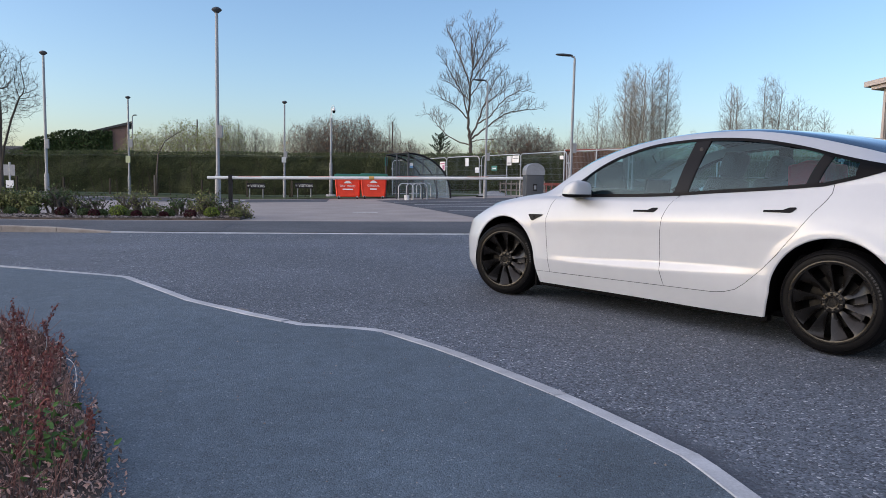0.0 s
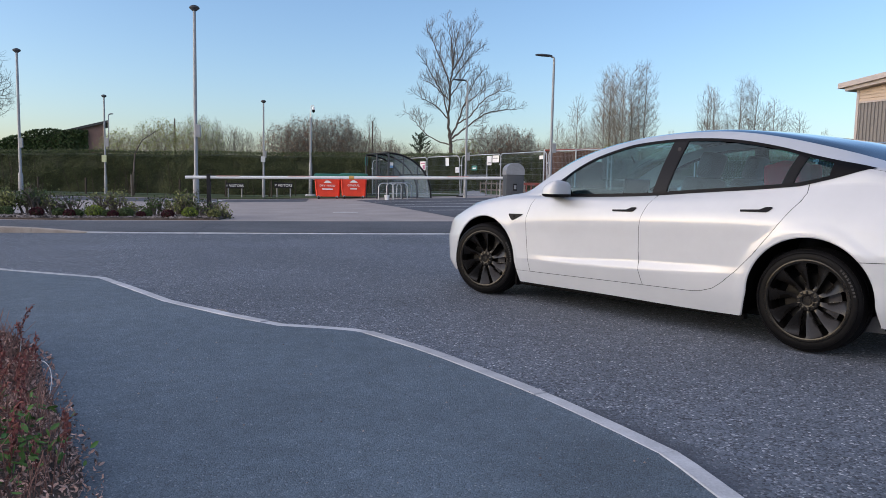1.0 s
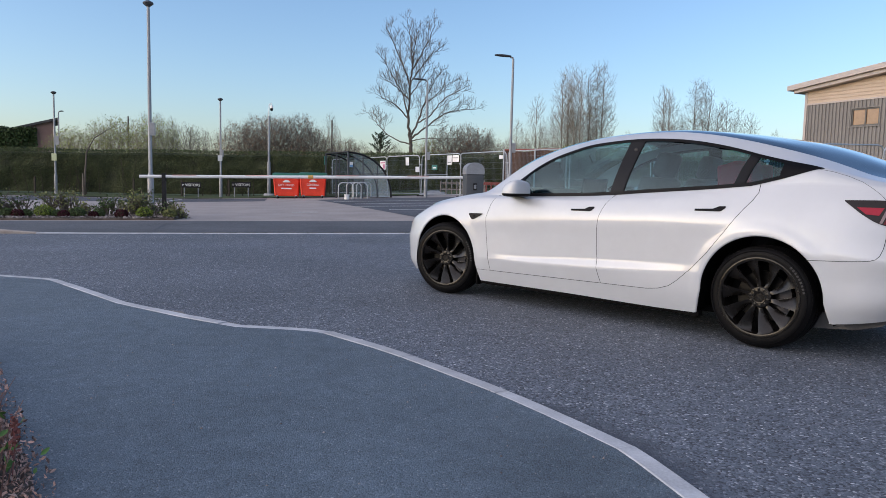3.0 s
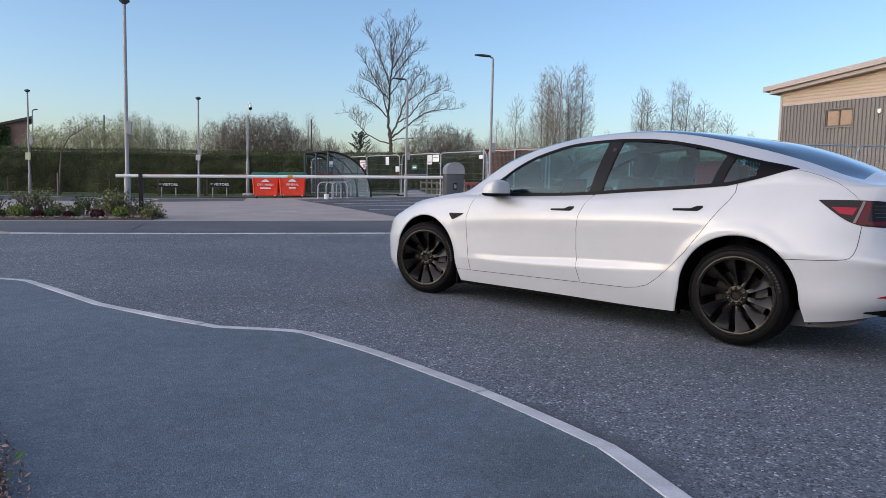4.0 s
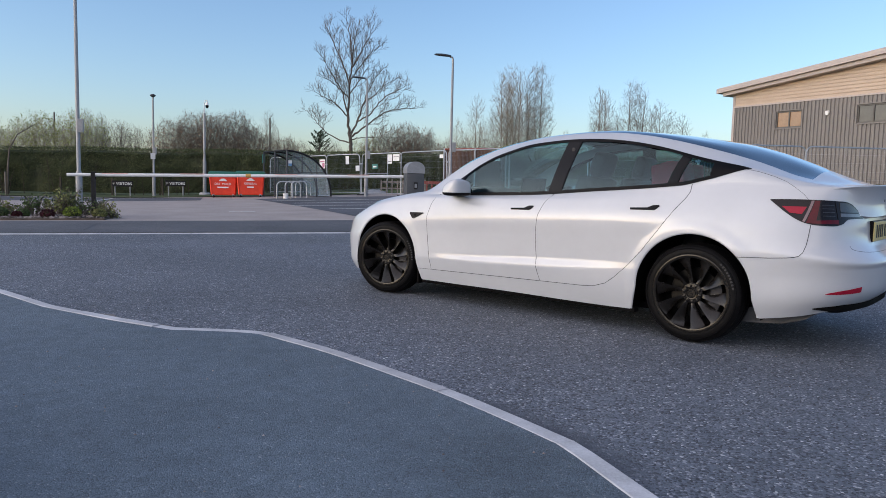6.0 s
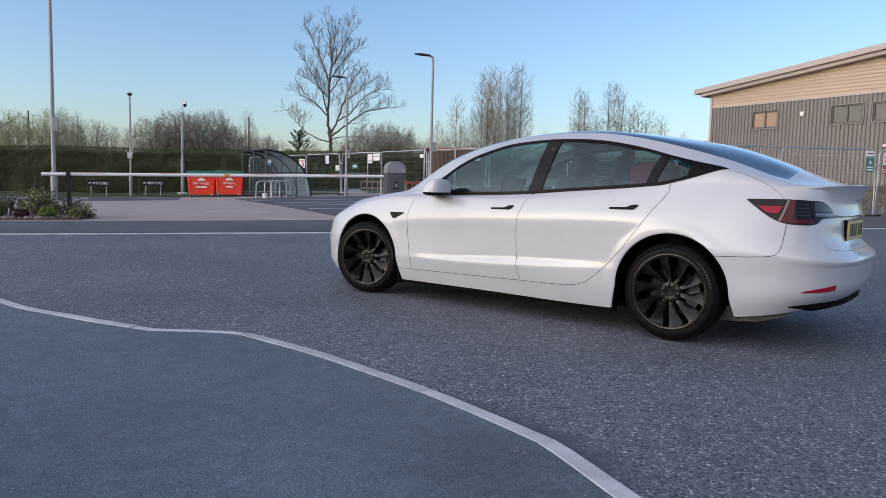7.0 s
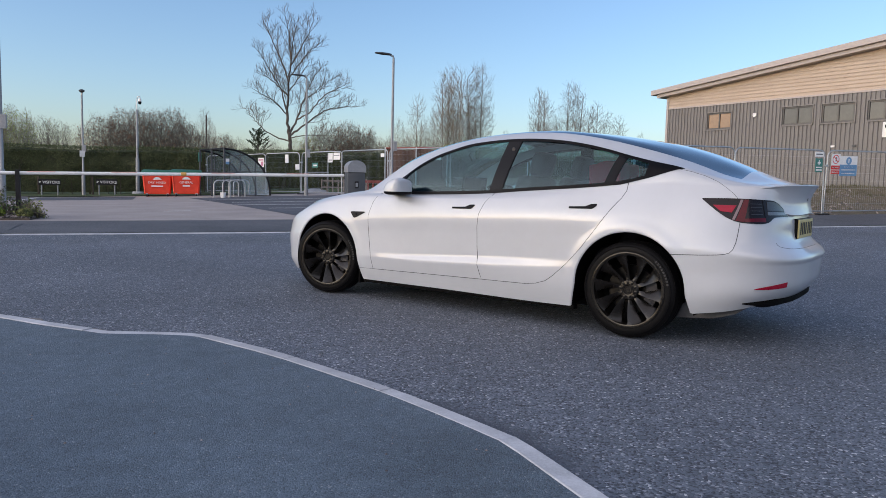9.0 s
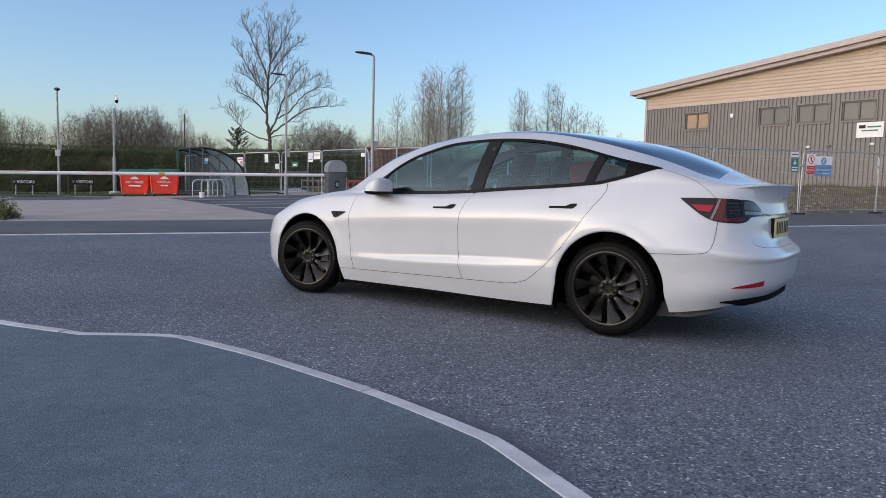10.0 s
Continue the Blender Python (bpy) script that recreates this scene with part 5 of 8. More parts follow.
def hedge_swell(x, z):
    """Uneven growth of the hedge's face."""
    return 0.28 * noise.noise(Vector((x * 0.55, 0, z * 0.8))) + 0.14 * noise.noise(Vector((x * 1.9, 5, z * 2.1)))


def hedge(x0, x1, top, depth, n, seed, name="hedge", bare=0.55):
    rnd = random.Random(seed)
    h = thing(name, pose(0, 0, 0), "long clipped hawthorn hedge, green above and bare stems below", "hedge")
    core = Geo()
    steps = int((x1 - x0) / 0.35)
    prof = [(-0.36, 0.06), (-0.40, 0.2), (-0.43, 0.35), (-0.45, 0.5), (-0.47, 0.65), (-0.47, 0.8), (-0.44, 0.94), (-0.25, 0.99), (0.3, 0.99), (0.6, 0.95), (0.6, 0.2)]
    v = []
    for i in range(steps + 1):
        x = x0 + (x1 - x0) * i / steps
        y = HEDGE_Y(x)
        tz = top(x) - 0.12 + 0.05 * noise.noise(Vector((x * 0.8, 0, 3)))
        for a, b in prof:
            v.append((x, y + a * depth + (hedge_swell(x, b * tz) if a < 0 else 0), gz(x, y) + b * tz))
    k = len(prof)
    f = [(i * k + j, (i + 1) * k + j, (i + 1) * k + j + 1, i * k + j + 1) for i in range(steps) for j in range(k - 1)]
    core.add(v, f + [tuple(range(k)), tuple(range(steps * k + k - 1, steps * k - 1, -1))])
    core.ob("inner_growth", M_HEDGECORE, h, "dark core coloured as the shade behind the leaves")
    lg, tw = Geo(), Geo()
    pts = []
    for _ in range(n):
        x = x0 + (x1 - x0) * rnd.random()
        y = HEDGE_Y(x)
        tz = top(x)
        if rnd.random() < 0.2:
            p = (x, y + (rnd.random() - 0.5) * depth * 1.2, gz(x, y) + tz + rnd.gauss(0, 0.05))
        else:
            u = rnd.random() ** (1 / (1 + 0.4 * bare)) if rnd.random() < 0.85 else 0.84 + 0.17 * rnd.random()
            p = (x, y - depth * (0.46 + 0.13 * rnd.random()) + hedge_swell(x, u * tz), gz(x, y) + 0.15 + u * (tz - 0.15))
        if noise.noise(Vector((x * 0.5, 0, p[2] * 0.9))) > -0.38:
            pts.append(p)
    leaves(lg, pts, 0.052, rnd)
    lg.ob("leaf_cover", M_HEDGE, h, "small green hedge leaves")
    for _ in range(int((x1 - x0) * 2.2)):
        x = x0 + (x1 - x0) * rnd.random()
        y = HEDGE_Y(x) - depth * (0.47 + 0.1 * rnd.random())
        z = gz(x, y)
        lean = rnd.gauss(0, 0.2)
        tw.tube([(x, y, z), (x + lean * 0.5, y - 0.03, z + 0.8), (x + lean * 1.4, y, z + 1.5 + rnd.random() * 0.7)], [0.022, 0.016, 0.007], 4, False)
    for _ in range(int((x1 - x0) * 14)):
        x = x0 + (x1 - x0) * rnd.random()
        y = HEDGE_Y(x) + rnd.gauss(0, 0.3)
        z = gz(x, y) + top(x) - 0.1
        tw.tube([(x, y, z), (x + rnd.gauss(0, 0.05), y, z + 0.12 + 0.22 * rnd.random())], [0.008, 0.003], 3, False)
    tw.ob("stem_growth", M_DARKSTEM, h, "bare grey stems")
    return h


hedge(-60, 26, lambda x: 2.34 + 0.0145 * (x + 23) - gz(x, HEDGE_Y(x)) + 0.03 * math.sin(x * 0.9), 1.5, 210000, 3)

# stock fence in front of the hedge
wf = thing("wire_fence", pose(0, 0, 0), "low wooden post and wire fence along the hedge", "fence")
for i in range(19):
    x = -46 + 2.5 * i
    y = HEDGE_Y(x) - 1.6
    Geo().box(x - 0.045, y - 0.045, gz(x, y) - 0.1, x + 0.045, y + 0.045, gz(x, y) + 0.95, 0.01).ob("post", M_DARKSTEM, wf)
for z in (0.3, 0.6, 0.88):
    Geo().tube([(x, HEDGE_Y(x) - 1.6, gz(x, HEDGE_Y(x)) + z) for x in np.arange(-46, 0, 2.5)], 0.003, 4).ob("wire", M_DARKSTEM, wf)


def colony(seed, blobs, stems, n, step, kill, up=0.12, tip=0.006, flare=2.3, twig=0.45, sides=3, shoots=1, wander=0.12, keep_on=0.35):
    """Wood that grows into rounded volumes: blobs are (x, y, z, rx, ry, rz), stems are chains of points."""
    rs = np.random.RandomState(seed)
    vol = np.array([b[3] * b[4] * b[5] for b in blobs]) ** 0.75
    pick = rs.choice(len(blobs), n, p=vol / vol.sum())
    q = rs.normal(size=(n, 3))
    q /= np.linalg.norm(q, axis=1)[:, None]
    q *= rs.rand(n, 1) ** 0.42
    B = np.array(blobs, float)
    goal = B[pick, :3] + q * B[pick, 3:]
    pos, par = [], []
    for st in stems:
        last = -1
        if pos:
            last = int(np.argmin(np.linalg.norm(np.array(pos) - np.array(st[0]), axis=1)))
        else:
            pos.append(np.array(st[0], float))
            par.append(-1)
            last = 0
        for a, b in zip(st, st[1:]):
            a, b = np.array(a, float), np.array(b, float)
            m = max(1, int(np.linalg.norm(b - a) / step + 0.5))
            for k in range(1, m + 1):
                pos.append(a + (b - a) * k / m)
                par.append(last)
                last = len(pos) - 1
    near = np.full(n, 1e9)
    who = np.zeros(n, int)
    done, born = 0, {}
    for _ in range(110):
        P = np.array(pos[done:])
        d = np.linalg.norm(goal[:, None] - P[None], axis=2)
        j = d.argmin(1)
        better = d[np.arange(n), j] < near
        near = np.where(better, d[np.arange(n), j], near)
        who = np.where(better, j + done, who)
        done = len(pos)
        live = near > kill
        if not live.any():
            break
        pull, before = {}, len(pos)
        for g in np.nonzero(live)[0]:
            v = goal[g] - pos[who[g]]
            pull.setdefault(int(who[g]), []).append(v / np.linalg.norm(v))
        for i, vs in pull.items():
            if born.get(i, 0) > 2:
                continue
            born[i] = born.get(i, 0) + 1
            v = np.mean(vs, axis=0) + rs.normal(size=3) * wander + np.array([0, 0, up])
            if par[i] >= 0:
                w = pos[i] - pos[par[i]]
                v = v + keep_on * w / max(np.linalg.norm(w), 1e-6)
            L = np.linalg.norm(v)
            if L > 1e-6:
                pos.append(pos[i] + v / L * step)
                par.append(i)
        if len(pos) == before:
            break
    m = len(pos)
    kids = [[] for _ in range(m)]
    for i in range(1, m):
        kids[par[i]].append(i)
    rad = [0.0] * m
    for i in range(m - 1, -1, -1):
        rad[i] = (sum(rad[k] ** flare for k in kids[i]) + (0 if kids[i] else tip**flare)) ** (1 / flare) if kids[i] else tip
    trunk, crown, tips = Geo(), Geo(), []
    todo = [(0, None)]
    while todo:
        i, frm = todo.pop()
        pts, rr = ([pos[frm]], [min(rad[i] * 1.1, rad[frm])]) if frm is not None else ([], [])
        j = i
        while True:
            pts.append(pos[j])
            rr.append(rad[j])
            if not kids[j]:
                tips.append(Vector(pos[j]))
                break
            big = max(kids[j], key=lambda c: rad[c])
            todo.extend((c, j) for c in kids[j] if c != big)
            j = big
        if len(pts) > 1:
            big = max(rr)
            (trunk if frm is None else crown).tube([tuple(p) for p in pts], rr, 9 if frm is None else (6 if big > 0.05 else sides), False)
    # fine shoots
    for i in range(m):
        if par[i] < 0 or rad[i] > tip * 3.2:
            continue
        d = pos[i] - pos[par[i]]
        d /= max(np.linalg.norm(d), 1e-6)
        for _ in range(shoots + (1 if not kids[i] else 0)):
            w = d * 0.8 + rs.normal(size=3) * 0.55 + np.array([0, 0, 0.25 + up])
            w *= twig * (0.5 + 0.8 * rs.rand()) / np.linalg.norm(w)
            bend = rs.normal(size=3) * 0.06 * twig + np.array([0, 0, 0.1 * twig])
            crown.tube([tuple(pos[i]), tuple(pos[i] + w * 0.5), tuple(pos[i] + w + bend)], [tip * 0.8, tip * 0.65, tip * 0.45], 3, False)
    return trunk, crown, tips


# the big bare tree: a trunk that forks low, an upright half, a spreading half and one low limb
TS = 52 / 1271
tp_ = lambda u, v, w=0.0: ((u - 832) * TS, w, (324 - v) * TS + 0.42)
ASH_LIMBS = (((832, 342), (832, 285), (831, 262), (829, 240), (826, 204), (828, 160), (832, 122), (836, 85), (842, 60)),
         ((826, 207), (813, 167), (795, 137), (778, 112)), ((827, 180), (806, 160), (790, 148)), ((828, 158), (817, 122), (799, 85), (785, 53)),
         ((832, 122), (828, 85), (822, 52)), ((831, 130), (850, 96), (863, 66), (872, 45)), ((830, 148), (857, 111), (879, 89)), ((829, 172), (846, 148), (862, 122)),
         ((830, 244), (843, 219), (854, 185), (868, 152), (883, 127)), ((843, 219), (866, 204), (888, 178), (907, 167), (928, 156)), ((854, 187), (876, 168), (897, 146)),
         ((831, 247), (850, 232), (877, 211), (899, 198), (928, 193), (945, 192)), ((826, 212), (803, 190), (784, 182), (772, 175)),
         ((830, 257), (804, 248), (787, 237), (775, 224), (765, 213), (755, 200)), ((831, 252), (850, 247), (880, 246), (915, 245)))


def spreading_tree(seed, limbs, radii, density=1.0):
    """Limbs given as chains of points; each bears boughs, the boughs sprays and the sprays twigs, all bending upwards."""
    rnd = random.Random(seed)
    trunk, crown, tips = Geo(), Geo(), []
    gap = (0.34 / density, 0.17 / density, 0.1 / density)
    thin = (None, (0.018, 0.008), (0.0095, 0.006), (0.0068, 0.0045))

    def clad(pts, level, bare):
        """Side shoots along a run of points."""
        run = [0.0]
        for p, q in zip(pts, pts[1:]):
            run.append(run[-1] + (q - p).length)
        total, at, side = run[-1], run[-1] * bare, rnd.random() * 6.283
        while at < total:
            k = max(i for i in range(len(run)) if run[i] <= at)
            k = min(k, len(pts) - 2)
            p = pts[k].lerp(pts[k + 1], (at - run[k]) / max(run[k + 1] - run[k], 1e-6))
            t, d = at / total, (pts[k + 1] - pts[k]).normalized()
            side += 2.4 + rnd.gauss(0, 0.4)
            w = d.orthogonal().normalized()
            w.rotate(Matrix.Rotation(side, 3, d))
            ang = radians(rnd.uniform(32, 58))
            go = (d * math.cos(ang) + w * math.sin(ang) + Vector((0, 0, 0.22))).normalized()
            ln = (1.0 - 0.62 * t) * ((2.2, 1.05, 0.5)[level] * rnd.uniform(0.55, 1.15))
            shoot(p, go, ln, level + 1)
            at += gap[level] * rnd.uniform(0.6, 1.4)

    def shoot(p, go, ln, level):
        n = 5 if level == 1 else 3
        pts = [p.copy()]
        for i in range(n):
            go = (go + Vector((rnd.gauss(0, 0.13), rnd.gauss(0, 0.13), 0.1 + rnd.gauss(0, 0.1)))).normalized()
            pts.append(pts[-1] + go * ln / n)
        r0, r1 = thin[level]
        crown.tube(pts, [r0 + (r1 - r0) * i / n for i in range(n + 1)], 3, False)
        if level < 3:
            clad(pts, level, 0.22)
        tips.append(pts[-1])

    for i, (limb, (r0, r1)) in enumerate(zip(limbs, radii)):
        pts = [Vector(p) for p in limb]
        xs = [spline(*[(k, p[c]) for k, p in enumerate(pts)]) for c in range(3)]
        n = 5 * (len(pts) - 1)
        fine = [Vector([float(f(k * (len(pts) - 1) / n)) for f in xs]) for k in range(n + 1)]
        fine = [fine[0]] + [p + Vector((rnd.gauss(0, 0.03), rnd.gauss(0, 0.03), rnd.gauss(0, 0.02))) for p in fine[1:]]
        (trunk if i == 0 else crown).tube(fine, [r0 + (r1 - r0) * (k / n) ** (0.6 if i == 0 else 0.85) for k in range(n + 1)], 9 if i == 0 else 6, False)
        clad(fine, 0, 0.5 if i == 0 else (0.45 if i in (13, 14) else 0.2))
        tips.append(fine[-1])
    return trunk, crown, tips


ash = spreading_tree(17, [[tp_(u, v, 0.0 if not k or not i else 0.45 * math.sin(2.4 * i + 1.7) * k**0.7) for k, (u, v) in enumerate(limb)] for i, limb in enumerate(ASH_LIMBS)],
                     [(0.22, 0.014), (0.065, 0.011), (0.05, 0.011), (0.065, 0.011), (0.05, 0.011), (0.055, 0.011), (0.05, 0.011), (0.045, 0.011), (0.095, 0.012), (0.06, 0.011), (0.05, 0.011), (0.085, 0.011), (0.055, 0.011), (0.055, 0.011), (0.045, 0.01)])
put_tree("bare_tree", ash, (1.95, 52, 0.6), "tall leafless ash tree with a forked trunk behind the hedge", "")


# birches far off: a few shapes, each repeated
def birch_geo(seed, h, w):
    rnd = random.Random(seed)
    blobs = [(rnd.gauss(0, 0.1), rnd.gauss(0, 0.1), h * 0.60, w, w, h * 0.38), (0, 0, h * 0.45, w * 1.15, w * 1.15, h * 0.25)]
    lean = rnd.gauss(0, 0.25)
    return colony(seed, blobs, [[(0, 0, -0.2), (lean * 0.3, 0, h * 0.3), (lean * 0.7, 0, h * 0.6), (lean, 0, h * 0.86)], [(lean * 0.1, 0, h * 0.12), (0.5, 0.2, h * 0.3), (w * 0.6, 0.2, h * 0.62)]],
                  950, 0.36, 0.36, 0.5, 0.0095, 2.55, 0.72, 3, 2, 0.09, 0.5)


shapes = [birch_geo(20, 13, 1.25), birch_geo(21, 14, 1.5), birch_geo(22, 15, 1.35)]
BIRCHES_NEAR_TREE = [((1052 - 784), 82, 0.84, 0), ((1101 - 784), 84, 1.0, 1), ((1118 - 784), 84, 1.0, 2), ((1131 - 784), 82, 1.0, 1), ((1158 - 784), 84, 1.02, 2), ((1170 - 784), 83, 1.06, 1), ((1110 - 784), 85, 1.08, 0), ((1148 - 784), 86, 0.9, 0), ((1078 - 784), 88, 0.62, 2), ((1020 - 784), 86, 0.6, 1), ((1000 - 784), 88, 0.5, 0), ((968 - 784), 88, 0.58, 0), ((1010 - 784), 92, 0.52, 2), ((1035 - 784), 90, 0.55, 0)]
BIRCHES_MIDDLE = [((1068 - 784), 92, 0.6, 1), ((985 - 784), 95, 0.48, 1), ((1090 - 784), 95, 0.55, 0), ((1222 - 784), 96, 0.56, 2), ((1255 - 784), 96, 0.58, 0), ((1285 - 784), 90, 0.96, 1), ((1335 - 784), 96, 0.55, 0), ((1210 - 784), 95, 0.42, 0), ((1240 - 784), 95, 0.45, 1), ((1270 - 784), 92, 0.55, 1), ((1295 - 784), 88, 1.02, 0), ((1315 - 784), 90, 0.7, 2), ((1344 - 784), 86, 1.0, 1), ((1360 - 784), 86, 0.94, 2)]
BIRCHES_EDGE = [((1385 - 784), 90, 0.9, 0), ((1402 - 784), 92, 0.88, 1), ((1425 - 784), 92, 0.76, 2), ((1450 - 784), 94, 0.86, 0), ((1495 - 784), 95, 0.62, 1), ((1520 - 784), 98, 0.4, 2), ((1545 - 784), 95, 0.56, 0), ((690 - 784), 70, 0.5, 1), ((702 - 784), 74, 0.42, 2), ((735 - 784), 72, 0.3, 0), ((425 - 784), 66, 0.42, 1), ((455 - 784), 68, 0.42, 0), ((480 - 784), 66, 0.32, 2), ((400 - 784), 66, 0.42, 2)]
spots = BIRCHES_NEAR_TREE + BIRCHES_MIDDLE + BIRCHES_EDGE
firsts = {}
for k, (dx, d, sc, which) in enumerate(spots):
    x, y = dx / 1271 * d, d
    if which not in firsts:
        firsts[which] = put_tree("birch_tree", shapes[which], (x, y, 0.5), "slender leafless birch tree on the skyline", "birches on the skyline", bark=M_BIRCH, wood=M_BIRCH, leaf=M_YOUNG, leafsize=0.12, leafshare=0.12)
        firsts[which].scale = (sc * 1.0,) * 3
    else:
        o = copy_thing(firsts[which], pose(x, y, 0.5, 0, 0, 40 * k))
        o.scale = (sc,) * 3


# shrubs behind the hedge
def shrub_geo(seed, h, w, stems, kids, levels=3, splay=0.55, rmin=0.011):
    rnd = random.Random(seed)
    wood, tips = Geo(), []

    def grow(p, d, ln, r, lv):
        n = 3
        pts, rs = [p.copy()], [r]
        for i in range(n):
            d = (d + Vector((rnd.gauss(0, 0.16), rnd.gauss(0, 0.16), rnd.gauss(0.05, 0.12)))).normalized()
            p = p + d * ln / n
            pts.append(p.copy())
            rs.append(max(r * (1 - 0.6 * (i + 1) / n), rmin))
        wood.tube(pts, rs, 4 if lv == 0 else 3, False)
        if lv >= levels:
            tips.extend(pts[1:])
            return
        for i in range(kids):
            t = 0.25 + 0.72 * rnd.random()
            j = min(int(t * n), n - 1)
            a = d.orthogonal().normalized()
            a.rotate(Matrix.Rotation(rnd.random() * 6.283, 3, d))
            ang = splay * (0.7 + 0.7 * rnd.random())
            grow(pts[j].lerp(pts[j + 1], t * n - j), (d * math.cos(ang) + a * math.sin(ang)).normalized(), ln * (0.5 + 0.25 * rnd.random()), max(rs[j] * 0.6, rmin), lv + 1)

    for i in range(stems):
        a, q = rnd.random() * 6.283, rnd.random() ** 0.6
        d = Vector((math.cos(a) * q * w / h, math.sin(a) * q * w / h, 1)).normalized()
        grow(Vector((math.cos(a) * q * w * 0.35, math.sin(a) * q * w * 0.35, -0.1)), d, h * (0.5 + 0.2 * rnd.random()), 0.04, 0)
    return wood, tips


def dome_shrub(seed, n, more=1):
    """A rounded bush, 4.5 m high and 4 m across."""
    rnd = random.Random(seed)
    stems = [[(0, 0, -0.1), (0.1, 0, 1.0), (0.0, 0.1, 2.2)]]
    for k in range(5):
        a = k * 1.26 + rnd.random()
        stems.append([(0.05, 0, 0.1), (0.6 * math.cos(a), 0.6 * math.sin(a), 1.0 + 0.3 * rnd.random()), (1.1 * math.cos(a), 1.1 * math.sin(a), 2.0 + 0.5 * rnd.random())])
    blobs = [(rnd.gauss(0, 0.2), 0, 2.7, 1.8, 1.8, 1.6), (-0.9, 0, 2.2, 1.1, 1.1, 1.1), (1.0, 0, 2.4, 1.0, 1.0, 1.2), (rnd.gauss(0, 0.5), 0, 3.5, 0.8, 0.8, 0.8)]
    return colony(seed, blobs, stems, n, 0.2, 0.18, 0.08, 0.0062, 2.5, 0.42, 3, more)


LABELS = ("wild shrub with fresh yellow-green leaves behind the hedge", "leafless russet-brown shrub behind the hedge", "thin grey twiggy shrub behind the hedge")
domes = [dome_shrub(70 + i, (850, 850, 1900, 1900, 700, 700)[i], (1, 1, 2, 2, 1, 1)[i]) for i in range(6)]
masters = {}


def put_shrub(at, h, w, k, kind):
    which = (kind, 2 * kind + k % 2)
    size = (w / 2.0, w / 2.0, h / 4.5)
    if which in masters:
        o = copy_thing(masters[which], pose(*at, 0, 0, 67 * k))
    else:
        trunk, crown, tips = domes[which[1]]
        o = thing("shrub", pose(*at), LABELS[kind], "shrub", "shrubs behind the hedge")
        Geo().add(trunk.v, trunk.f).add(crown.v, crown.f).ob("twig_mass", (M_BIRCH, M_TWIG, M_TWIG)[kind], o, "bare branches")
        rnd = random.Random(k)
        lg = Geo()
        n = (10, 6, 3)[kind]
        leaves(lg, [p + Vector((rnd.gauss(0, 0.1), rnd.gauss(0, 0.1), rnd.gauss(0.1, 0.12))) for p in tips if kind != 2 or rnd.random() < 0.4 for _ in range(n)], (0.084, 0.064, 0.066)[kind], rnd)
        lg.ob("foliage", (M_YOUNG, M_BROWNLEAF, M_YOUNG)[kind], o, "small new leaves")
        masters[which] = o
    o.scale = size
    return o


SHRUBS_WEST = [(258, 52, 4.0, 1.9, 0), (292, 54, 4.4, 2.0, 0), (325, 53, 4.9, 2.0, 0), (355, 53, 4.7, 1.9, 0), (385, 52, 5.0, 1.9, 0), (412, 54, 4.9, 1.6, 0), (445, 55, 4.8, 1.8, 2), (475, 55, 4.4, 1.6, 2), (240, 56, 3.8, 1.6, 0), (540, 50, 4.6, 1.9, 1), (572, 50, 5.0, 2.0, 1), (605, 51, 5.1, 2.0, 1), (638, 51, 5.2, 2.1, 1)]
SHRUBS_MIDDLE = [(660, 52, 4.5, 1.6, 1), (690, 55, 4.2, 1.5, 2), (722, 56, 4.0, 1.6, 1), (745, 58, 4.0, 1.5, 2), (800, 60, 4.0, 1.6, 2), (860, 60, 4.4, 2.0, 0), (890, 60, 5.2, 2.4, 1), (930, 61, 5.6, 2.6, 1), (960, 62, 5.2, 2.2, 1), (1000, 66, 4.6, 2.2, 2), (1040, 68, 5.0, 2.2, 2), (1075, 70, 4.6, 2.2, 2), (1110, 70, 4.6, 2.4, 0)]
SHRUBS_EAST = [(1150, 72, 5.0, 2.4, 2), (1195, 74, 5.4, 2.4, 0), (1230, 76, 5.6, 2.4, 2), (1265, 78, 6.0, 2.4, 2), (1310, 80, 6.0, 2.6, 2), (1350, 80, 6.0, 2.6, 2), (1400, 82, 6.2, 2.6, 0), (1450, 84, 6.2, 2.6, 2), (1500, 86, 6.0, 2.6, 2), (1550, 88, 6.0, 2.6, 2)]
for i, (px, d, h, w, kind) in enumerate(SHRUBS_WEST + SHRUBS_MIDDLE + SHRUBS_EAST):
    x = (px - 784) / 1271 * d
    put_shrub((x, d, 0.3), h * (1.02 if px < 990 else 1.05), w * 0.9, i, kind)

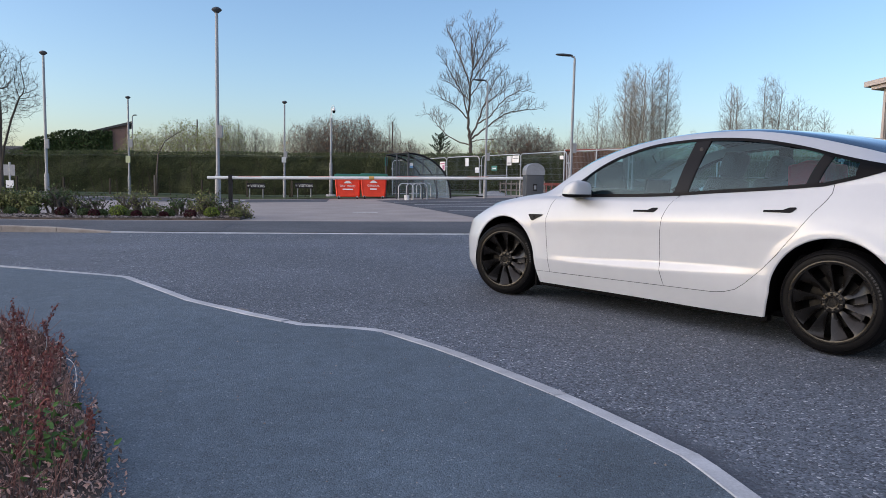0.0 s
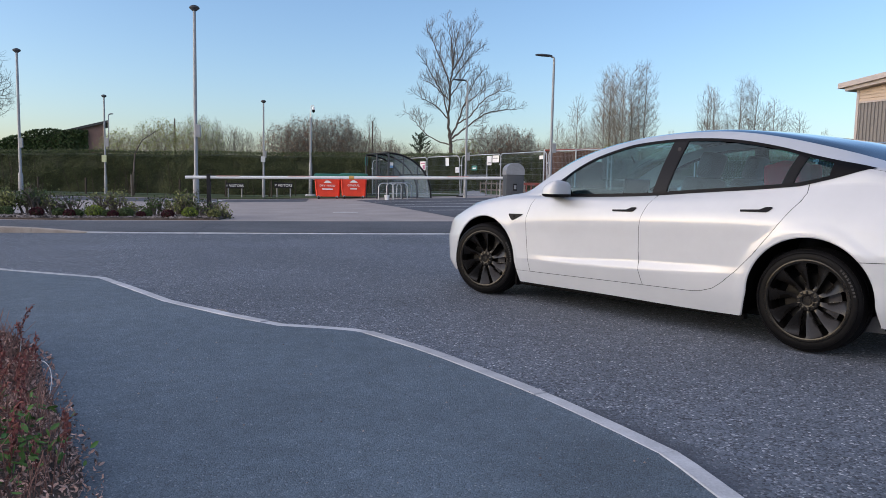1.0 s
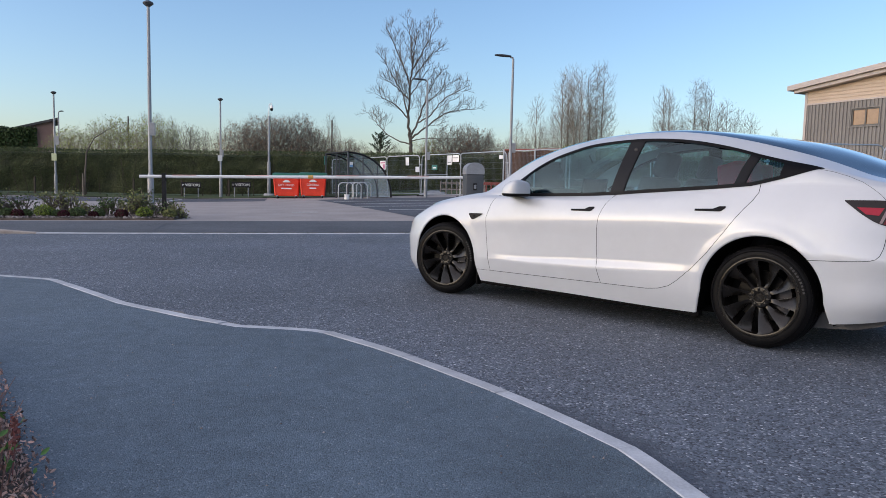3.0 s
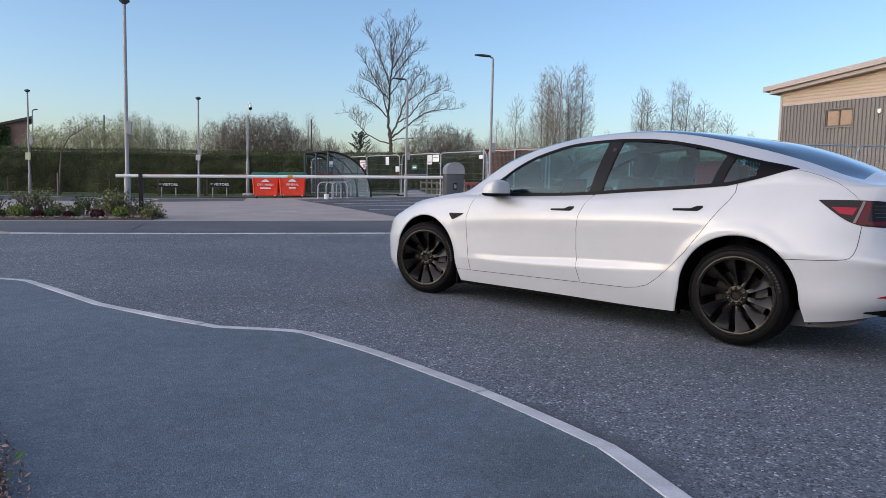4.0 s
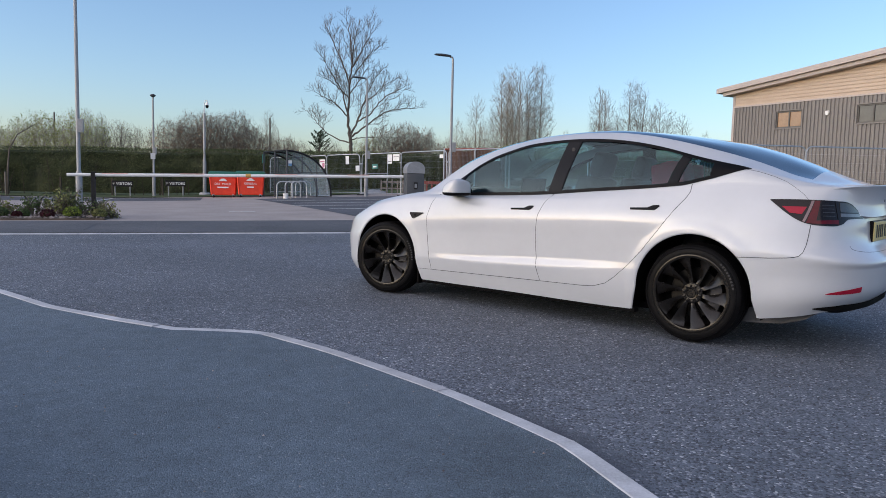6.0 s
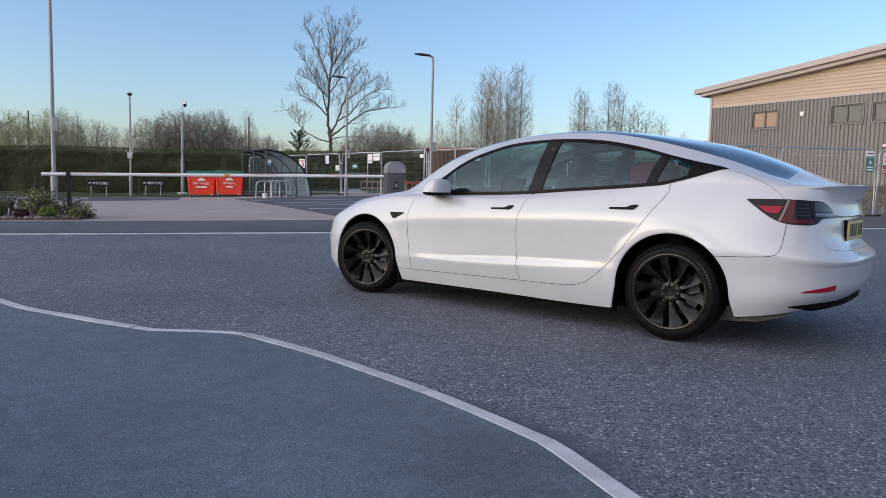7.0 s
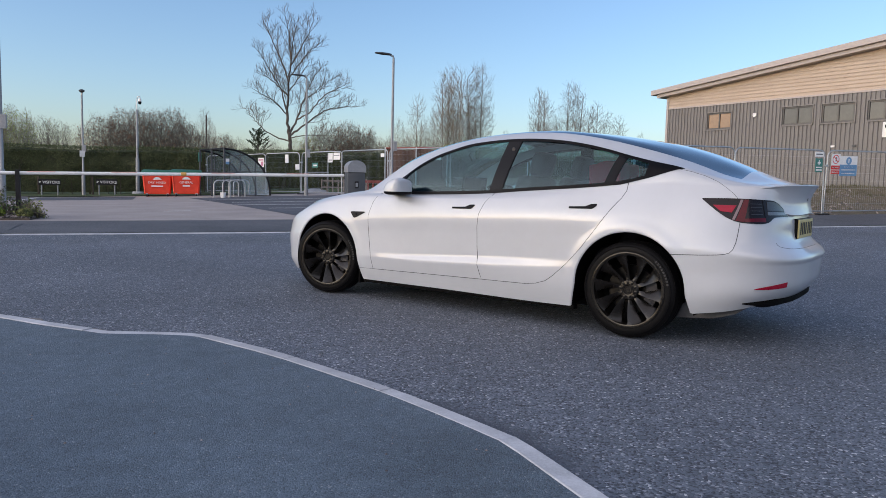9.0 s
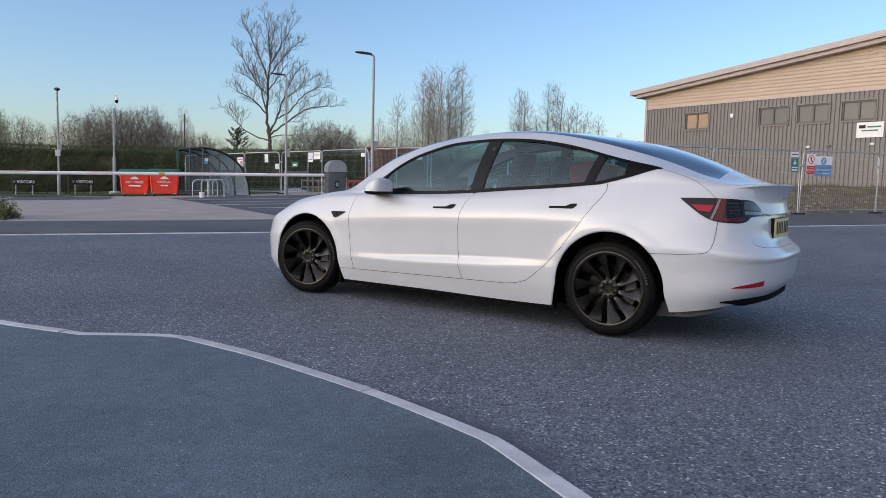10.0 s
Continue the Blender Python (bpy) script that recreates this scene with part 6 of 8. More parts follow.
# ---- lamp columns ----
def lamp_column(x, y, h, head, box_at, label, small=0.6):
    z = gz(x, y)
    e = thing("street_lamp", pose(x, y, z), label, "street lamp", "lamp columns")
    Geo().lathe([(0.085, -0.1), (0.085, 1.0), (0.078, 1.05), (0.052, 1.12), (0.05, 3.0), (0.042, h - 0.1), (0.038, h)], 14).ob("column", M_COLUMN, e, "galvanised grey column", True, 40)
    if head is None:
        Geo().lathe([(0.0, h + 0.15), (0.05, h + 0.145), (0.12, h + 0.11), (0.145, h + 0.075), (0.135, h + 0.05), (0.05, h - 0.02)], 18).ob("lantern", M_DKGREY, e, "round dark grey post-top lantern", True, 50)
    for a in () if head is None else (head,):
        m = Matrix.Translation((0, 0, h)) @ Matrix.Rotation(radians(a), 4, "Z")
        Geo().tube([m @ Vector((0, 0, -0.02)), m @ Vector((0.02, 0, 0.05)), m @ Vector((0.12, 0, 0.07))], 0.035, 8).ob("bracket", M_COLUMN, e, "", True, 40)
        v = []
        for j, (xx, w, t) in enumerate(((0.08, 0.05, 0.04), (0.16, 0.11, 0.055), (0.36, 0.135, 0.06), (0.52, 0.10, 0.04), (0.56, 0.05, 0.02))):
            for k in range(10):
                an = 2 * math.pi * k / 10
                xx2, w2 = 0.08 + (xx - 0.08) * small, w * (0.5 + 0.5 * small)
                v.append(m @ Vector((xx2, w2 * math.cos(an), 0.085 + xx2 * 0.06 + t * math.sin(an) * (1 if math.sin(an) > 0 else 0.5))))
        f = [(j * 10 + k, j * 10 + (k + 1) % 10, (j + 1) * 10 + (k + 1) % 10, (j + 1) * 10 + k) for j in range(4) for k in range(10)] + [tuple(range(9, -1, -1)), tuple(range(40, 50))]
        Geo().add(v, f).ob("lantern", M_DKGREY, e, "flat dark grey lantern", True, 50)
    if box_at:
        Geo().box(0.03, -0.12, box_at, 0.17, -0.05, box_at + 0.36, 0.01).ob("control_box", M_COLUMN, e, "grey box strapped to the column")
    return e


lamp_column(-15.37, 28.0, 5.6, None, 2.04, "grey steel lamp column with a single lantern")
lamp_column(-17.6, 40.5, 5.36, None, 0, "grey steel lamp column with a yellow plate")
lamp_column(-23.6, 55.0, 5.6, 0, 0, "grey lamp column behind the hedge")
lamp_column(-6.55, 21.0, 5.7, None, 2.15, "tall grey steel lamp column beside the planting bed")
lamp_column(-8.7, 39.6, 5.15, None, 2.2, "grey steel lamp column beside the visitor bays")
lamp_column(1.96, 33.5, 5.3, 180, 1.75, "grey steel lamp column by the site fence", 1.3)
lamp_column(4.76, 27.0, 5.36, 180, 1.9, "grey steel lamp column by the site fence", 1.3)
yp = thing("notice_plate", pose(-17.6, 40.38, 1.78), "small yellow notice strapped to a lamp column", "sign")
Geo().box(-0.13, -0.02, 0, 0.13, 0.0, 0.38, 0.005).ob("board", M_YELLOW, yp)
Geo().box(0.08, -0.02, 0.85, 0.26, 0.0, 1.3, 0.005).ob("board", M_COLUMN, yp, "grey upper box")
wp = thing("notice_plate", pose(-8.7, 39.48, 1.95), "small pale notice strapped to a lamp column", "sign")
Geo().box(-0.12, -0.02, 0, 0.12, 0.0, 0.3, 0.005).ob("board", M_STEEL, wp)

cc = thing("camera_mast", pose(-6.45, 41.5, gz(-6.45, 41.5)), "grey mast with a dome security camera on top", "camera mast")
Geo().lathe([(0.14, -0.1), (0.14, 0.03), (0.105, 0.05), (0.1, 1.9), (0.07, 2.0), (0.058, 4.35), (0.055, 4.5)], 14).ob("mast", M_COLUMN, cc, "", True, 40)
Geo().tube([(0, 0, 4.45), (0.0, 0, 5.0), (0.05, 0, 5.18), (0.14, 0, 5.2), (0.17, 0, 5.1)], 0.022, 8).ob("swan_neck", M_WHITE, cc, "white bent bracket", True, 50)
Geo().lathe([(0.045, 5.10), (0.08, 5.02), (0.09, 4.93)], 16, Matrix.Translation((0.15, 0, 0))).ob("housing", M_WHITE, cc, "white camera housing", True, 40)
Geo().lathe([(0.088, 4.93), (0.085, 4.84), (0.055, 4.79), (0.0, 4.77)], 16, Matrix.Translation((0.15, 0, 0))).ob("dome", M_PILLAR, cc, "dark camera dome", True)
Geo().lathe([(0.3, -0.05), (0.3, 0.1), (0.26, 0.16)], 12).ob("foot_collar", M_KERB, cc, "concrete foot")

# ---- the barrier ----
post_xy, cab_xy = (-5.23, 17.76), (2.33, 18.63)
bar_dir = math.degrees(math.atan2(cab_xy[1] - post_xy[1], cab_xy[0] - post_xy[0]))
bc = thing("barrier_cabinet", pose(*cab_xy, gz(*cab_xy), 0, 0, bar_dir), "grey barrier cabinet with a pale domed hood", "barrier cabinet")
Geo().box(-0.228, -0.2, -0.05, 0.228, 0.2, 1.13, 0.015).ob("body", M_DKGREY, bc, "dark grey steel body", True, 30)
hood = [(-0.24, 0.0), (-0.24, 0.10)] + [(-0.24 * math.cos(a), 0.10 + 0.20 * math.sin(a)) for a in np.linspace(0.15, math.pi - 0.15, 12)] + [(0.24, 0.10), (0.24, 0.0)]
Geo().prism(hood, 0.44, Matrix.Translation((0, 0.22, 1.13)) @ Matrix.Rotation(radians(90), 4, "X")).ob("hood", M_COLUMN, bc, "pale grey domed hood")
Geo().box(-0.05, -0.215, 0.72, 0.05, -0.199, 0.9, 0.01).ob("keypad", M_BLACK, bc, "small black panel")
Geo().box(-0.032, -0.222, 0.76, 0.032, -0.214, 0.86, 0.004).ob("panel_mark", M_COLUMN, bc)
ba = thing("boom_barrier", pose(0, 0, 0), "long white barrier arm with red stripes, lowered", "barrier arm")
ea, eb = Vector((cab_xy[0] - 0.28, cab_xy[1], 1.185)), Vector((post_xy[0] - 0.55, post_xy[1] - 0.06, 1.03))
ax = (eb - ea).normalized()
turn = ax.to_track_quat("X", "Z").to_matrix().to_4x4()
prof = [(0.03 * math.cos(a), 0.038 * math.sin(a)) for a in np.linspace(0, 2 * math.pi, 13)[:-1]]
L_ARM = (eb - ea).length


def arm_piece(a, b, k, mat, name, label=""):
    v = []
    for t in (a, b):
        v += [ea + turn @ Vector((t, p[0] * k, p[1] * k)) for p in prof]
    n = len(prof)
    Geo().add(v, [(i, (i + 1) % n, n + (i + 1) % n, n + i) for i in range(n)] + [tuple(range(n - 1, -1, -1)), tuple(range(n, 2 * n))]).ob(name, mat, ba, label, True, 50)


arm_piece(0, L_ARM, 1.0, M_WHITE, "boom", "white aluminium boom")
M_STRIPE = surface("faded_red_film", (0.62, 0.36, 0.32), (0.74, 0.5, 0.45), 0.5, 0, 3, 30, 0, 0.001)
for a in (0.9, 2.7, 4.9, 6.6):
    v = []
    for t in (a, a + 0.55):
        v += [ea + turn @ Vector((t, p, 0.041)) for p in (-0.018, 0.018)]
        v += [ea + turn @ Vector((t, p, 0.026)) for p in (-0.0315, 0.0315)]
    Geo().add(v, [(0, 1, 5, 4), (2, 0, 4, 6), (1, 3, 7, 5), (0, 2, 3, 1), (4, 5, 7, 6)]).ob("red_stripe", M_STRIPE, ba, "faded red reflective strip")
arm_piece(3.82, 3.94, 1.25, surface("orange_lamp", (0.5, 0.26, 0.05), (0.62, 0.36, 0.1), 0.4, 0, 4, 30, 0, 0.001), "arm_lamp", "small orange arm lamp")
rest = thing("barrier_post", pose(*post_xy, gz(*post_xy), 0, 0, bar_dir), "black steel post with a fork that holds the barrier arm", "barrier post")
Geo().box(-0.045, -0.045, -0.1, 0.045, 0.045, 0.90, 0.006).ob("upright", M_BLACK, rest)
for s in (-1, 1):
    Geo().box(-0.045, s * 0.055 - 0.008, 0.86, 0.045, s * 0.055 + 0.008, 1.08, 0.004).ob("fork", M_BLACK, rest)
Geo().box(-0.045, -0.06, 0.86, 0.045, 0.06, 0.90, 0.004).ob("cradle", M_BLACK, rest)


# ---- writing ----
def words(txt, size, m, mat, parent, depth=0.002):
    cu = bpy.data.curves.new("letters", "FONT")
    cu.body, cu.size, cu.extrude, cu.align_x, cu.align_y = txt, size, depth, "CENTER", "CENTER"
    tmp = bpy.data.objects.new("letters", cu)
    me = bpy.data.meshes.new_from_object(tmp)
    bpy.data.objects.remove(tmp)
    me.materials.clear()
    me.materials.append(mat)
    o = new("lettering", me)
    o.parent, o.matrix_basis = parent, m @ Matrix.Rotation(radians(90), 4, "X")
    return tagged(o, "white lettering")


# ---- bins ----
def wheelie_bin(x, y, turn, top_line, bars, label):
    e = thing("waste_bin", pose(x, y, gz(x, y) - 0.03, 0, 0, turn), label, "bin", "bins by the shelter")
    v = []
    for z, w, d in ((0.15, 0.55, 0.40), (0.19, 0.57, 0.42), (1.0, 0.63, 0.50), (1.04, 0.66, 0.53), (1.10, 0.66, 0.53)):
        for sx, sy in ((-1, -1), (1, -1), (1, 1), (-1, 1)):
            c = 0.05
            v += [(sx * (w - c) if sx * sy > 0 else sx * w, sy * d if sx * sy > 0 else sy * (d - c), z), (sx * w if sx * sy > 0 else sx * (w - c), sy * (d - c) if sx * sy > 0 else sy * d, z)]
    f = [(j * 8 + k, j * 8 + (k + 1) % 8, (j + 1) * 8 + (k + 1) % 8, (j + 1) * 8 + k) for j in range(4) for k in range(8)] + [tuple(range(7, -1, -1))]
    Geo().add(v, f).ob("tub", M_RED, e, "red plastic tub")
    lid = Geo()
    sec = []
    for i in range(9):
        u = -0.57 + 1.14 * i / 8
        sec.append([(xx, u, 1.12 + 0.16 * (1 - (u / 0.62) ** 2) - (0.03 if abs(xx) > 0.6 else 0)) for xx in (-0.68, -0.6, -0.2, 0.2, 0.6, 0.68)])
    lid.add([p for r in sec for p in r], [(i * 6 + k, i * 6 + k + 1, (i + 1) * 6 + k + 1, (i + 1) * 6 + k) for i in range(8) for k in range(5)])
    lid.box(-0.68, -0.57, 1.10, 0.68, 0.57, 1.14, 0.01)
    lid.ob("lid", M_GREEN, e, "domed green lid", True, 50)
    for sx in (-1, 1):
        for sy in (-1, 1):
            w = Geo().lathe([(0.0, -0.03), (0.09, -0.03), (0.1, -0.02), (0.1, 0.02), (0.09, 0.03), (0.0, 0.03)], 16, Matrix.Translation((sx * 0.45, sy * 0.32, 0.08)) @ Matrix.Rotation(radians(90), 4, "Y"))
            wheel = w.ob("wheel", M_BLACK, e, "black rubber castor", True, 40)
            Geo().box(sx * 0.45 - 0.05, sy * 0.32 - 0.05, 0.1, sx * 0.45 + 0.05, sy * 0.32 + 0.05, 0.23, 0.01).ob("fork", M_STEEL, wheel, "steel castor fork")
        Geo().tube([(sx * 0.66, -0.15, 0.98), (sx * 0.72, -0.15, 0.98), (sx * 0.72, 0.15, 0.98), (sx * 0.66, 0.15, 0.98)], 0.015, 6).ob("lifting_lug", M_STEEL, e)
    tilt = Matrix.Translation((0, -0.475, 0.68)) @ Matrix.Rotation(radians(-6), 4, "X")
    total = len(top_line) * 0.083
    at = -total / 2
    for word in top_line.split():
        words(word, 0.14, tilt @ Matrix.Translation((at + len(word) * 0.0415, 0, 0)), M_WHITE, e)
        at += (len(word) + 1) * 0.083
    tri = Geo().add([tilt @ Vector(p) for p in ((-0.2, -0.004, 0.14), (0.2, -0.004, 0.14), (0.13, -0.004, 0.21), (0.05, -0.004, 0.26), (-0.05, -0.004, 0.26), (-0.13, -0.004, 0.21))], [(0, 1, 2, 3, 4, 5)])
    tri.ob("emblem", M_WHITE, e, "plain white emblem")
    for i, w in enumerate(bars):
        Geo().box(-w, -0.006, -0.19 - 0.1 * i, w, -0.003, -0.13 - 0.1 * i, 0, tilt).ob("plain_bar", M_WHITE, e, "white bar")
    return e


wheelie_bin(-4.72, 36.0, 4, "DRY MIXED", (0.25,), "red wheeled waste bin with a green lid, marked dry mixed")
wheelie_bin(-3.42, 35.7, 4, "GENERAL", (0.16,), "red wheeled waste bin with a green lid, marked general")


# ---- visitor signs ----
def visitor_sign(x, y):
    e = thing("visitor_sign", pose(x, y, gz(x, y), 0, 0, 3), "low black visitors sign on two grey legs", "sign", "visitor signs")
    Geo().box(-0.5, -0.02, 0.54, 0.5, 0.0, 0.84, 0.006).ob("board", M_BLACK, e, "black board")
    for sx in (-0.36, 0.36):
        Geo().lathe([(0.03, -0.1), (0.03, 0.64)], 10, Matrix.Translation((sx, 0.035, 0))).ob("leg", M_COLUMN, e)
    words("VISITORS", 0.19, Matrix.Translation((0.08, -0.023, 0.68)), M_WHITE, e)
    for i, w in enumerate((0.05, 0.03)):
        Geo().box(-0.46, -0.025, 0.70 - 0.05 * i, -0.46 + 2 * w, -0.0215, 0.72 - 0.05 * i).ob("plain_bar", M_WHITE, e)


visitor_sign(-10.2, 39.4)
visitor_sign(-7.6, 39.5)
ls = thing("notice_post", pose(-18.0, 30.0, 0), "grey post carrying blue and white notices", "sign")
Geo().lathe([(0.04, -0.1), (0.04, 1.5)], 10).ob("post", M_STEEL, ls)
Geo().box(-0.22, -0.06, 0.95, -0.02, -0.04, 1.4, 0.004).ob("board", M_COLUMN, ls, "grey notice")
Geo().box(0.03, -0.06, 0.95, 0.25, -0.04, 1.4, 0.004).ob("board", M_COLUMN, ls, "grey notice")
Geo().box(-0.14, -0.06, 0.45, 0.18, -0.04, 0.75, 0.004).ob("board", M_WHITE, ls, "white notice")

# ---- cycle shelter ----
sh = thing("cycle_shelter", Matrix.Translation((-1.62, 33.55, gz(-1.6, 33.5))) @ Matrix.Rotation(radians(22), 4, "Z"), "dark grey cycle shelter with a curved clear roof", "shelter")
# its own frame: x from the open front to the back, y along the shelter
ROOF = [(0.0, 2.15)] + [(2.15 * math.sin(a) ** 1.0, 2.15 * math.cos(a) ** 0.85) for a in np.linspace(0.12, math.pi / 2, 12)]
for y in (0.0, 1.7, 3.4):
    Geo().box(-0.035, y - 0.035, -0.05, 0.035, y + 0.035, 2.16, 0.006).ob("upright", M_DKGREY, sh)
    Geo().tube([(a, y, b) for a, b in ROOF], 0.045, 6).ob("curved_rib", M_BLACK, sh, "", True, 50)
for i in (0, 4, 8, 12):
    a, b = ROOF[i]
    Geo().tube([(a, 0, b + 0.02), (a, 3.4, b + 0.02)], 0.034, 6).ob("rail", M_BLACK, sh)
M_CLEAR = glass("hazed_clear_sheet", (0.86, 0.9, 0.94), 0.05, 0.06, 0.1)
# the roof's sky-blue reflection is partly put into its haze colour
M_ROOFCLEAR = glass("sky_pale_roof_sheet", (0.82, 0.88, 0.94), 0.12, 0.25, 0.34)
for y0, y1 in ((0.04, 1.66), (1.74, 3.36)):
    v = [(a, y, b) for a, b in ROOF for y in (y0, y1)]
    Geo().add(v, [(2 * i, 2 * i + 1, 2 * i + 3, 2 * i + 2) for i in range(12)]).ob("roof_sheet", M_ROOFCLEAR, sh, "clear curved sheet", True)
for y in (0.0, 3.4):
    v = [(a, y, b * 0.98) for a, b in ROOF[1:]] + [(a, y, 0.12) for a, b in ROOF[1:]]
    n = len(ROOF) - 1
    Geo().add(v, [(i, i + 1, n + i + 1, n + i) for i in range(n - 1)]).ob("end_sheet", M_CLEAR, sh, "clear end panel")
    for x in (0.72, 1.43):
        Geo().box(x - 0.02, y - 0.02, 0.0, x + 0.02, y + 0.02, 2.15 * (1 - (x / 2.15) ** 2) ** 0.5, 0.004).ob("end_post", M_DKGREY, sh)
    Geo().box(0, y - 0.02, 0.08, 2.1, y + 0.02, 0.12, 0.004).ob("end_rail", M_DKGREY, sh)
    Geo().box(0, y - 0.02, 1.08, 1.85, y + 0.02, 1.12, 0.004).ob("end_rail", M_DKGREY, sh)
Geo().box(0.06, 0.0, 1.47, 0.22, -0.02, 1.72, 0.004).ob("notice", M_WHITE, sh, "white and blue notice")
Geo().box(0.06, -0.022, 1.47, 0.22, -0.024, 1.58).ob("notice", M_BLUE, sh, "blue strip of a notice")
Geo().box(-0.08, 3.4, 1.62, 0.06, 3.38, 2.05, 0.004).ob("notice", M_SIGNGREEN, sh, "green notice")


def hoop(x, y, turn, w=0.68, h=0.76):
    e = thing("cycle_stand", pose(x, y, gz(x, y), 0, 0, turn), "bent galvanised steel cycle stand", "cycle stand", "cycle stands")
    pts = [(-w / 2, 0, -0.05), (-w / 2, 0, h - 0.2)] + [(-w / 2 + 0.2 - 0.2 * math.cos(a), 0, h - 0.2 + 0.2 * math.sin(a)) for a in np.linspace(0.2, math.pi / 2, 6)]
    pts += [(-p[0], 0, p[2]) for p in reversed(pts)]
    Geo().tube(pts, 0.026, 8).ob("hoop", M_STEEL, e, "", True, 50)
    for s in (-1, 1):
        Geo().lathe([(0.06, 0.0), (0.06, 0.012)], 10, Matrix.Translation((s * w / 2, 0, 0)), True).ob("foot_plate", M_STEEL, e)


for i, (x, y) in enumerate(((-1.68, 32.9), (-1.35, 33.5), (-1.05, 32.8), (-0.9, 34.0))):
    hoop(x, y, 8)
pb = thing("paint_bucket", pose(-1.62, 32.5, gz(-1.6, 32.5)), "small white plastic bucket beside the stands", "bucket")
Geo().lathe([(0.0, 0), (0.1, 0), (0.12, 0.24), (0.125, 0.24)], 14).ob("tub", M_WHITE, pb, "", True, 40)


# ---- site fence of framed mesh panels ----
def fence_panel(a, b, z0=0.0, h=2.0, lean=0.0, label="galvanised temporary fence panel with fine wire mesh"):
    a, b = Vector(a), Vector(b)
    w = (b - a).length
    za, zb = gz(*a) + z0, gz(*b) + z0
    e = thing("fence_panel", Matrix.Translation((a.x, a.y, za)) @ Matrix.Rotation(math.atan2(b.y - a.y, b.x - a.x), 4, "Z") @ Matrix.Rotation(-math.atan2(zb - za, w), 4, "Y") @ Matrix.Rotation(radians(lean), 4, "X"), label, "fence", "site fence panels")
    w -= 0.06
    pts = [(0.03, 0, 0.0), (0.03, 0, h - 0.2)] + [(0.03 + 0.2 - 0.2 * math.cos(t), 0, h - 0.2 + 0.2 * math.sin(t)) for t in np.linspace(0.3, math.pi / 2, 5)]
    pts += [(w + 0.03 - (p[0] - 0.03), 0, p[2]) for p in reversed(pts)]
    Geo().tube(pts, 0.021, 6).ob("frame", M_STEEL, e, "", True, 50)
    Geo().tube([(0.03, 0, 0.12), (w + 0.03, 0, 0.12)], 0.019, 6).ob("bottom_rail", M_STEEL, e)
    wires = Geo()
    for i in range(1, int(w / 0.09)):
        x = 0.03 + w * i / int(w / 0.09)
        wires.tube([(x, 0, 0.12), (x, 0, h - 0.02)], 0.0016, 3, False)
    for z in np.arange(0.35, h - 0.1, 0.24):
        wires.tube([(0.03, 0, z), (w, 0, z)], 0.0022, 3, False)
    tagged(wires.ob("wire_mesh", M_STEEL, e), "fine wire mesh", kind="stuff")
    Geo().box(-0.22, -0.09, -0.06, 0.22, 0.09, 0.05, 0.02).ob("foot_block", M_BLACK, e, "black rubber foot")
    Geo().box(-0.07, -0.03, 1.5, 0.06, 0.03, 1.56, 0.008).ob("clamp", M_STEEL, e)
    return e


FENCE = [(-2.9, 41.4), (0.22, 37.6), (1.84, 35.41), (3.53, 32.94), (5.05, 29.3), (6.7, 25.6), (8.3, 21.8), (9.93, 18.05), (13.42, 18.45), (16.97, 18.88), (20.47, 19.3), (23.97, 19.72), (27.4, 20.14)]
panels = []
for k, (a, b) in enumerate(zip(FENCE, FENCE[1:])):
    panels.append(fence_panel(a, b, 0.02, 2.0, (0, 2, -1, 1.5)[k % 4]))


def on_panel(p, x, z, w, h, mat, label, bars=(), barmat=None):
    """A notice tied to a fence panel."""
    e = thing("site_notice", p.matrix_basis @ Matrix.Translation((x, -0.03, z)), label, "sign", "notices on the site fence")
    Geo().box(0, -0.004, 0, w, 0.004, h, 0).ob("board", mat, e)
    for x0, z0, x1, z1, m in bars:
        Geo().box(x0 * w, -0.007, z0 * h, x1 * w, -0.0045, z1 * h).ob("plain_bar", m, e)
    return e


on_panel(panels[0], 4.36, 1.34, 0.44, 0.46, M_WHITE, "white and pink notice tied to the fence", ((0.5, 0.1, 0.9, 0.6, M_PINK), (0.1, 0.7, 0.9, 0.85, M_PINK)))
on_panel(panels[1], 1.63, 1.52, 0.26, 0.4, M_WHITE, "white paper notice tied to the fence")
on_panel(panels[1], 2.40, 1.18, 0.29, 0.26, M_WHITE, "small white paper notice tied to the fence")
on_panel(panels[2], 0.86, 1.27, 0.42, 0.23, M_SIGNGREEN, "small green site notice on the fence", ((0.2, 0.3, 0.8, 0.6, M_WHITE),))
on_panel(panels[2], 2.03, 1.50, 0.31, 0.43, M_WHITE, "white paper notice tied to the fence", ((0.1, 0.2, 0.9, 0.3, M_COLUMN),))
on_panel(panels[2], 2.40, 1.62, 0.46, 0.32, M_WHITE, "white paper notice tied to the fence", ((0.1, 0.55, 0.9, 0.65, M_COLUMN),))
on_panel(panels[3], 3.42, 1.69, 0.28, 0.15, M_WHITE, "small white tag on the fence")
on_panel(panels[4], 3.2, 1.55, 0.3, 0.16, M_WHITE, "small white tag on the fence")
on_panel(panels[8], 3.14, 1.33, 0.30, 0.42, M_SIGNGREEN, "green first aid notice on the fence", ((0.3, 0.62, 0.7, 0.72, M_WHITE), (0.44, 0.5, 0.56, 0.86, M_WHITE), (0.1, 0.3, 0.9, 0.38, M_WHITE), (0.1, 0.1, 0.9, 0.2, M_WHITE)))
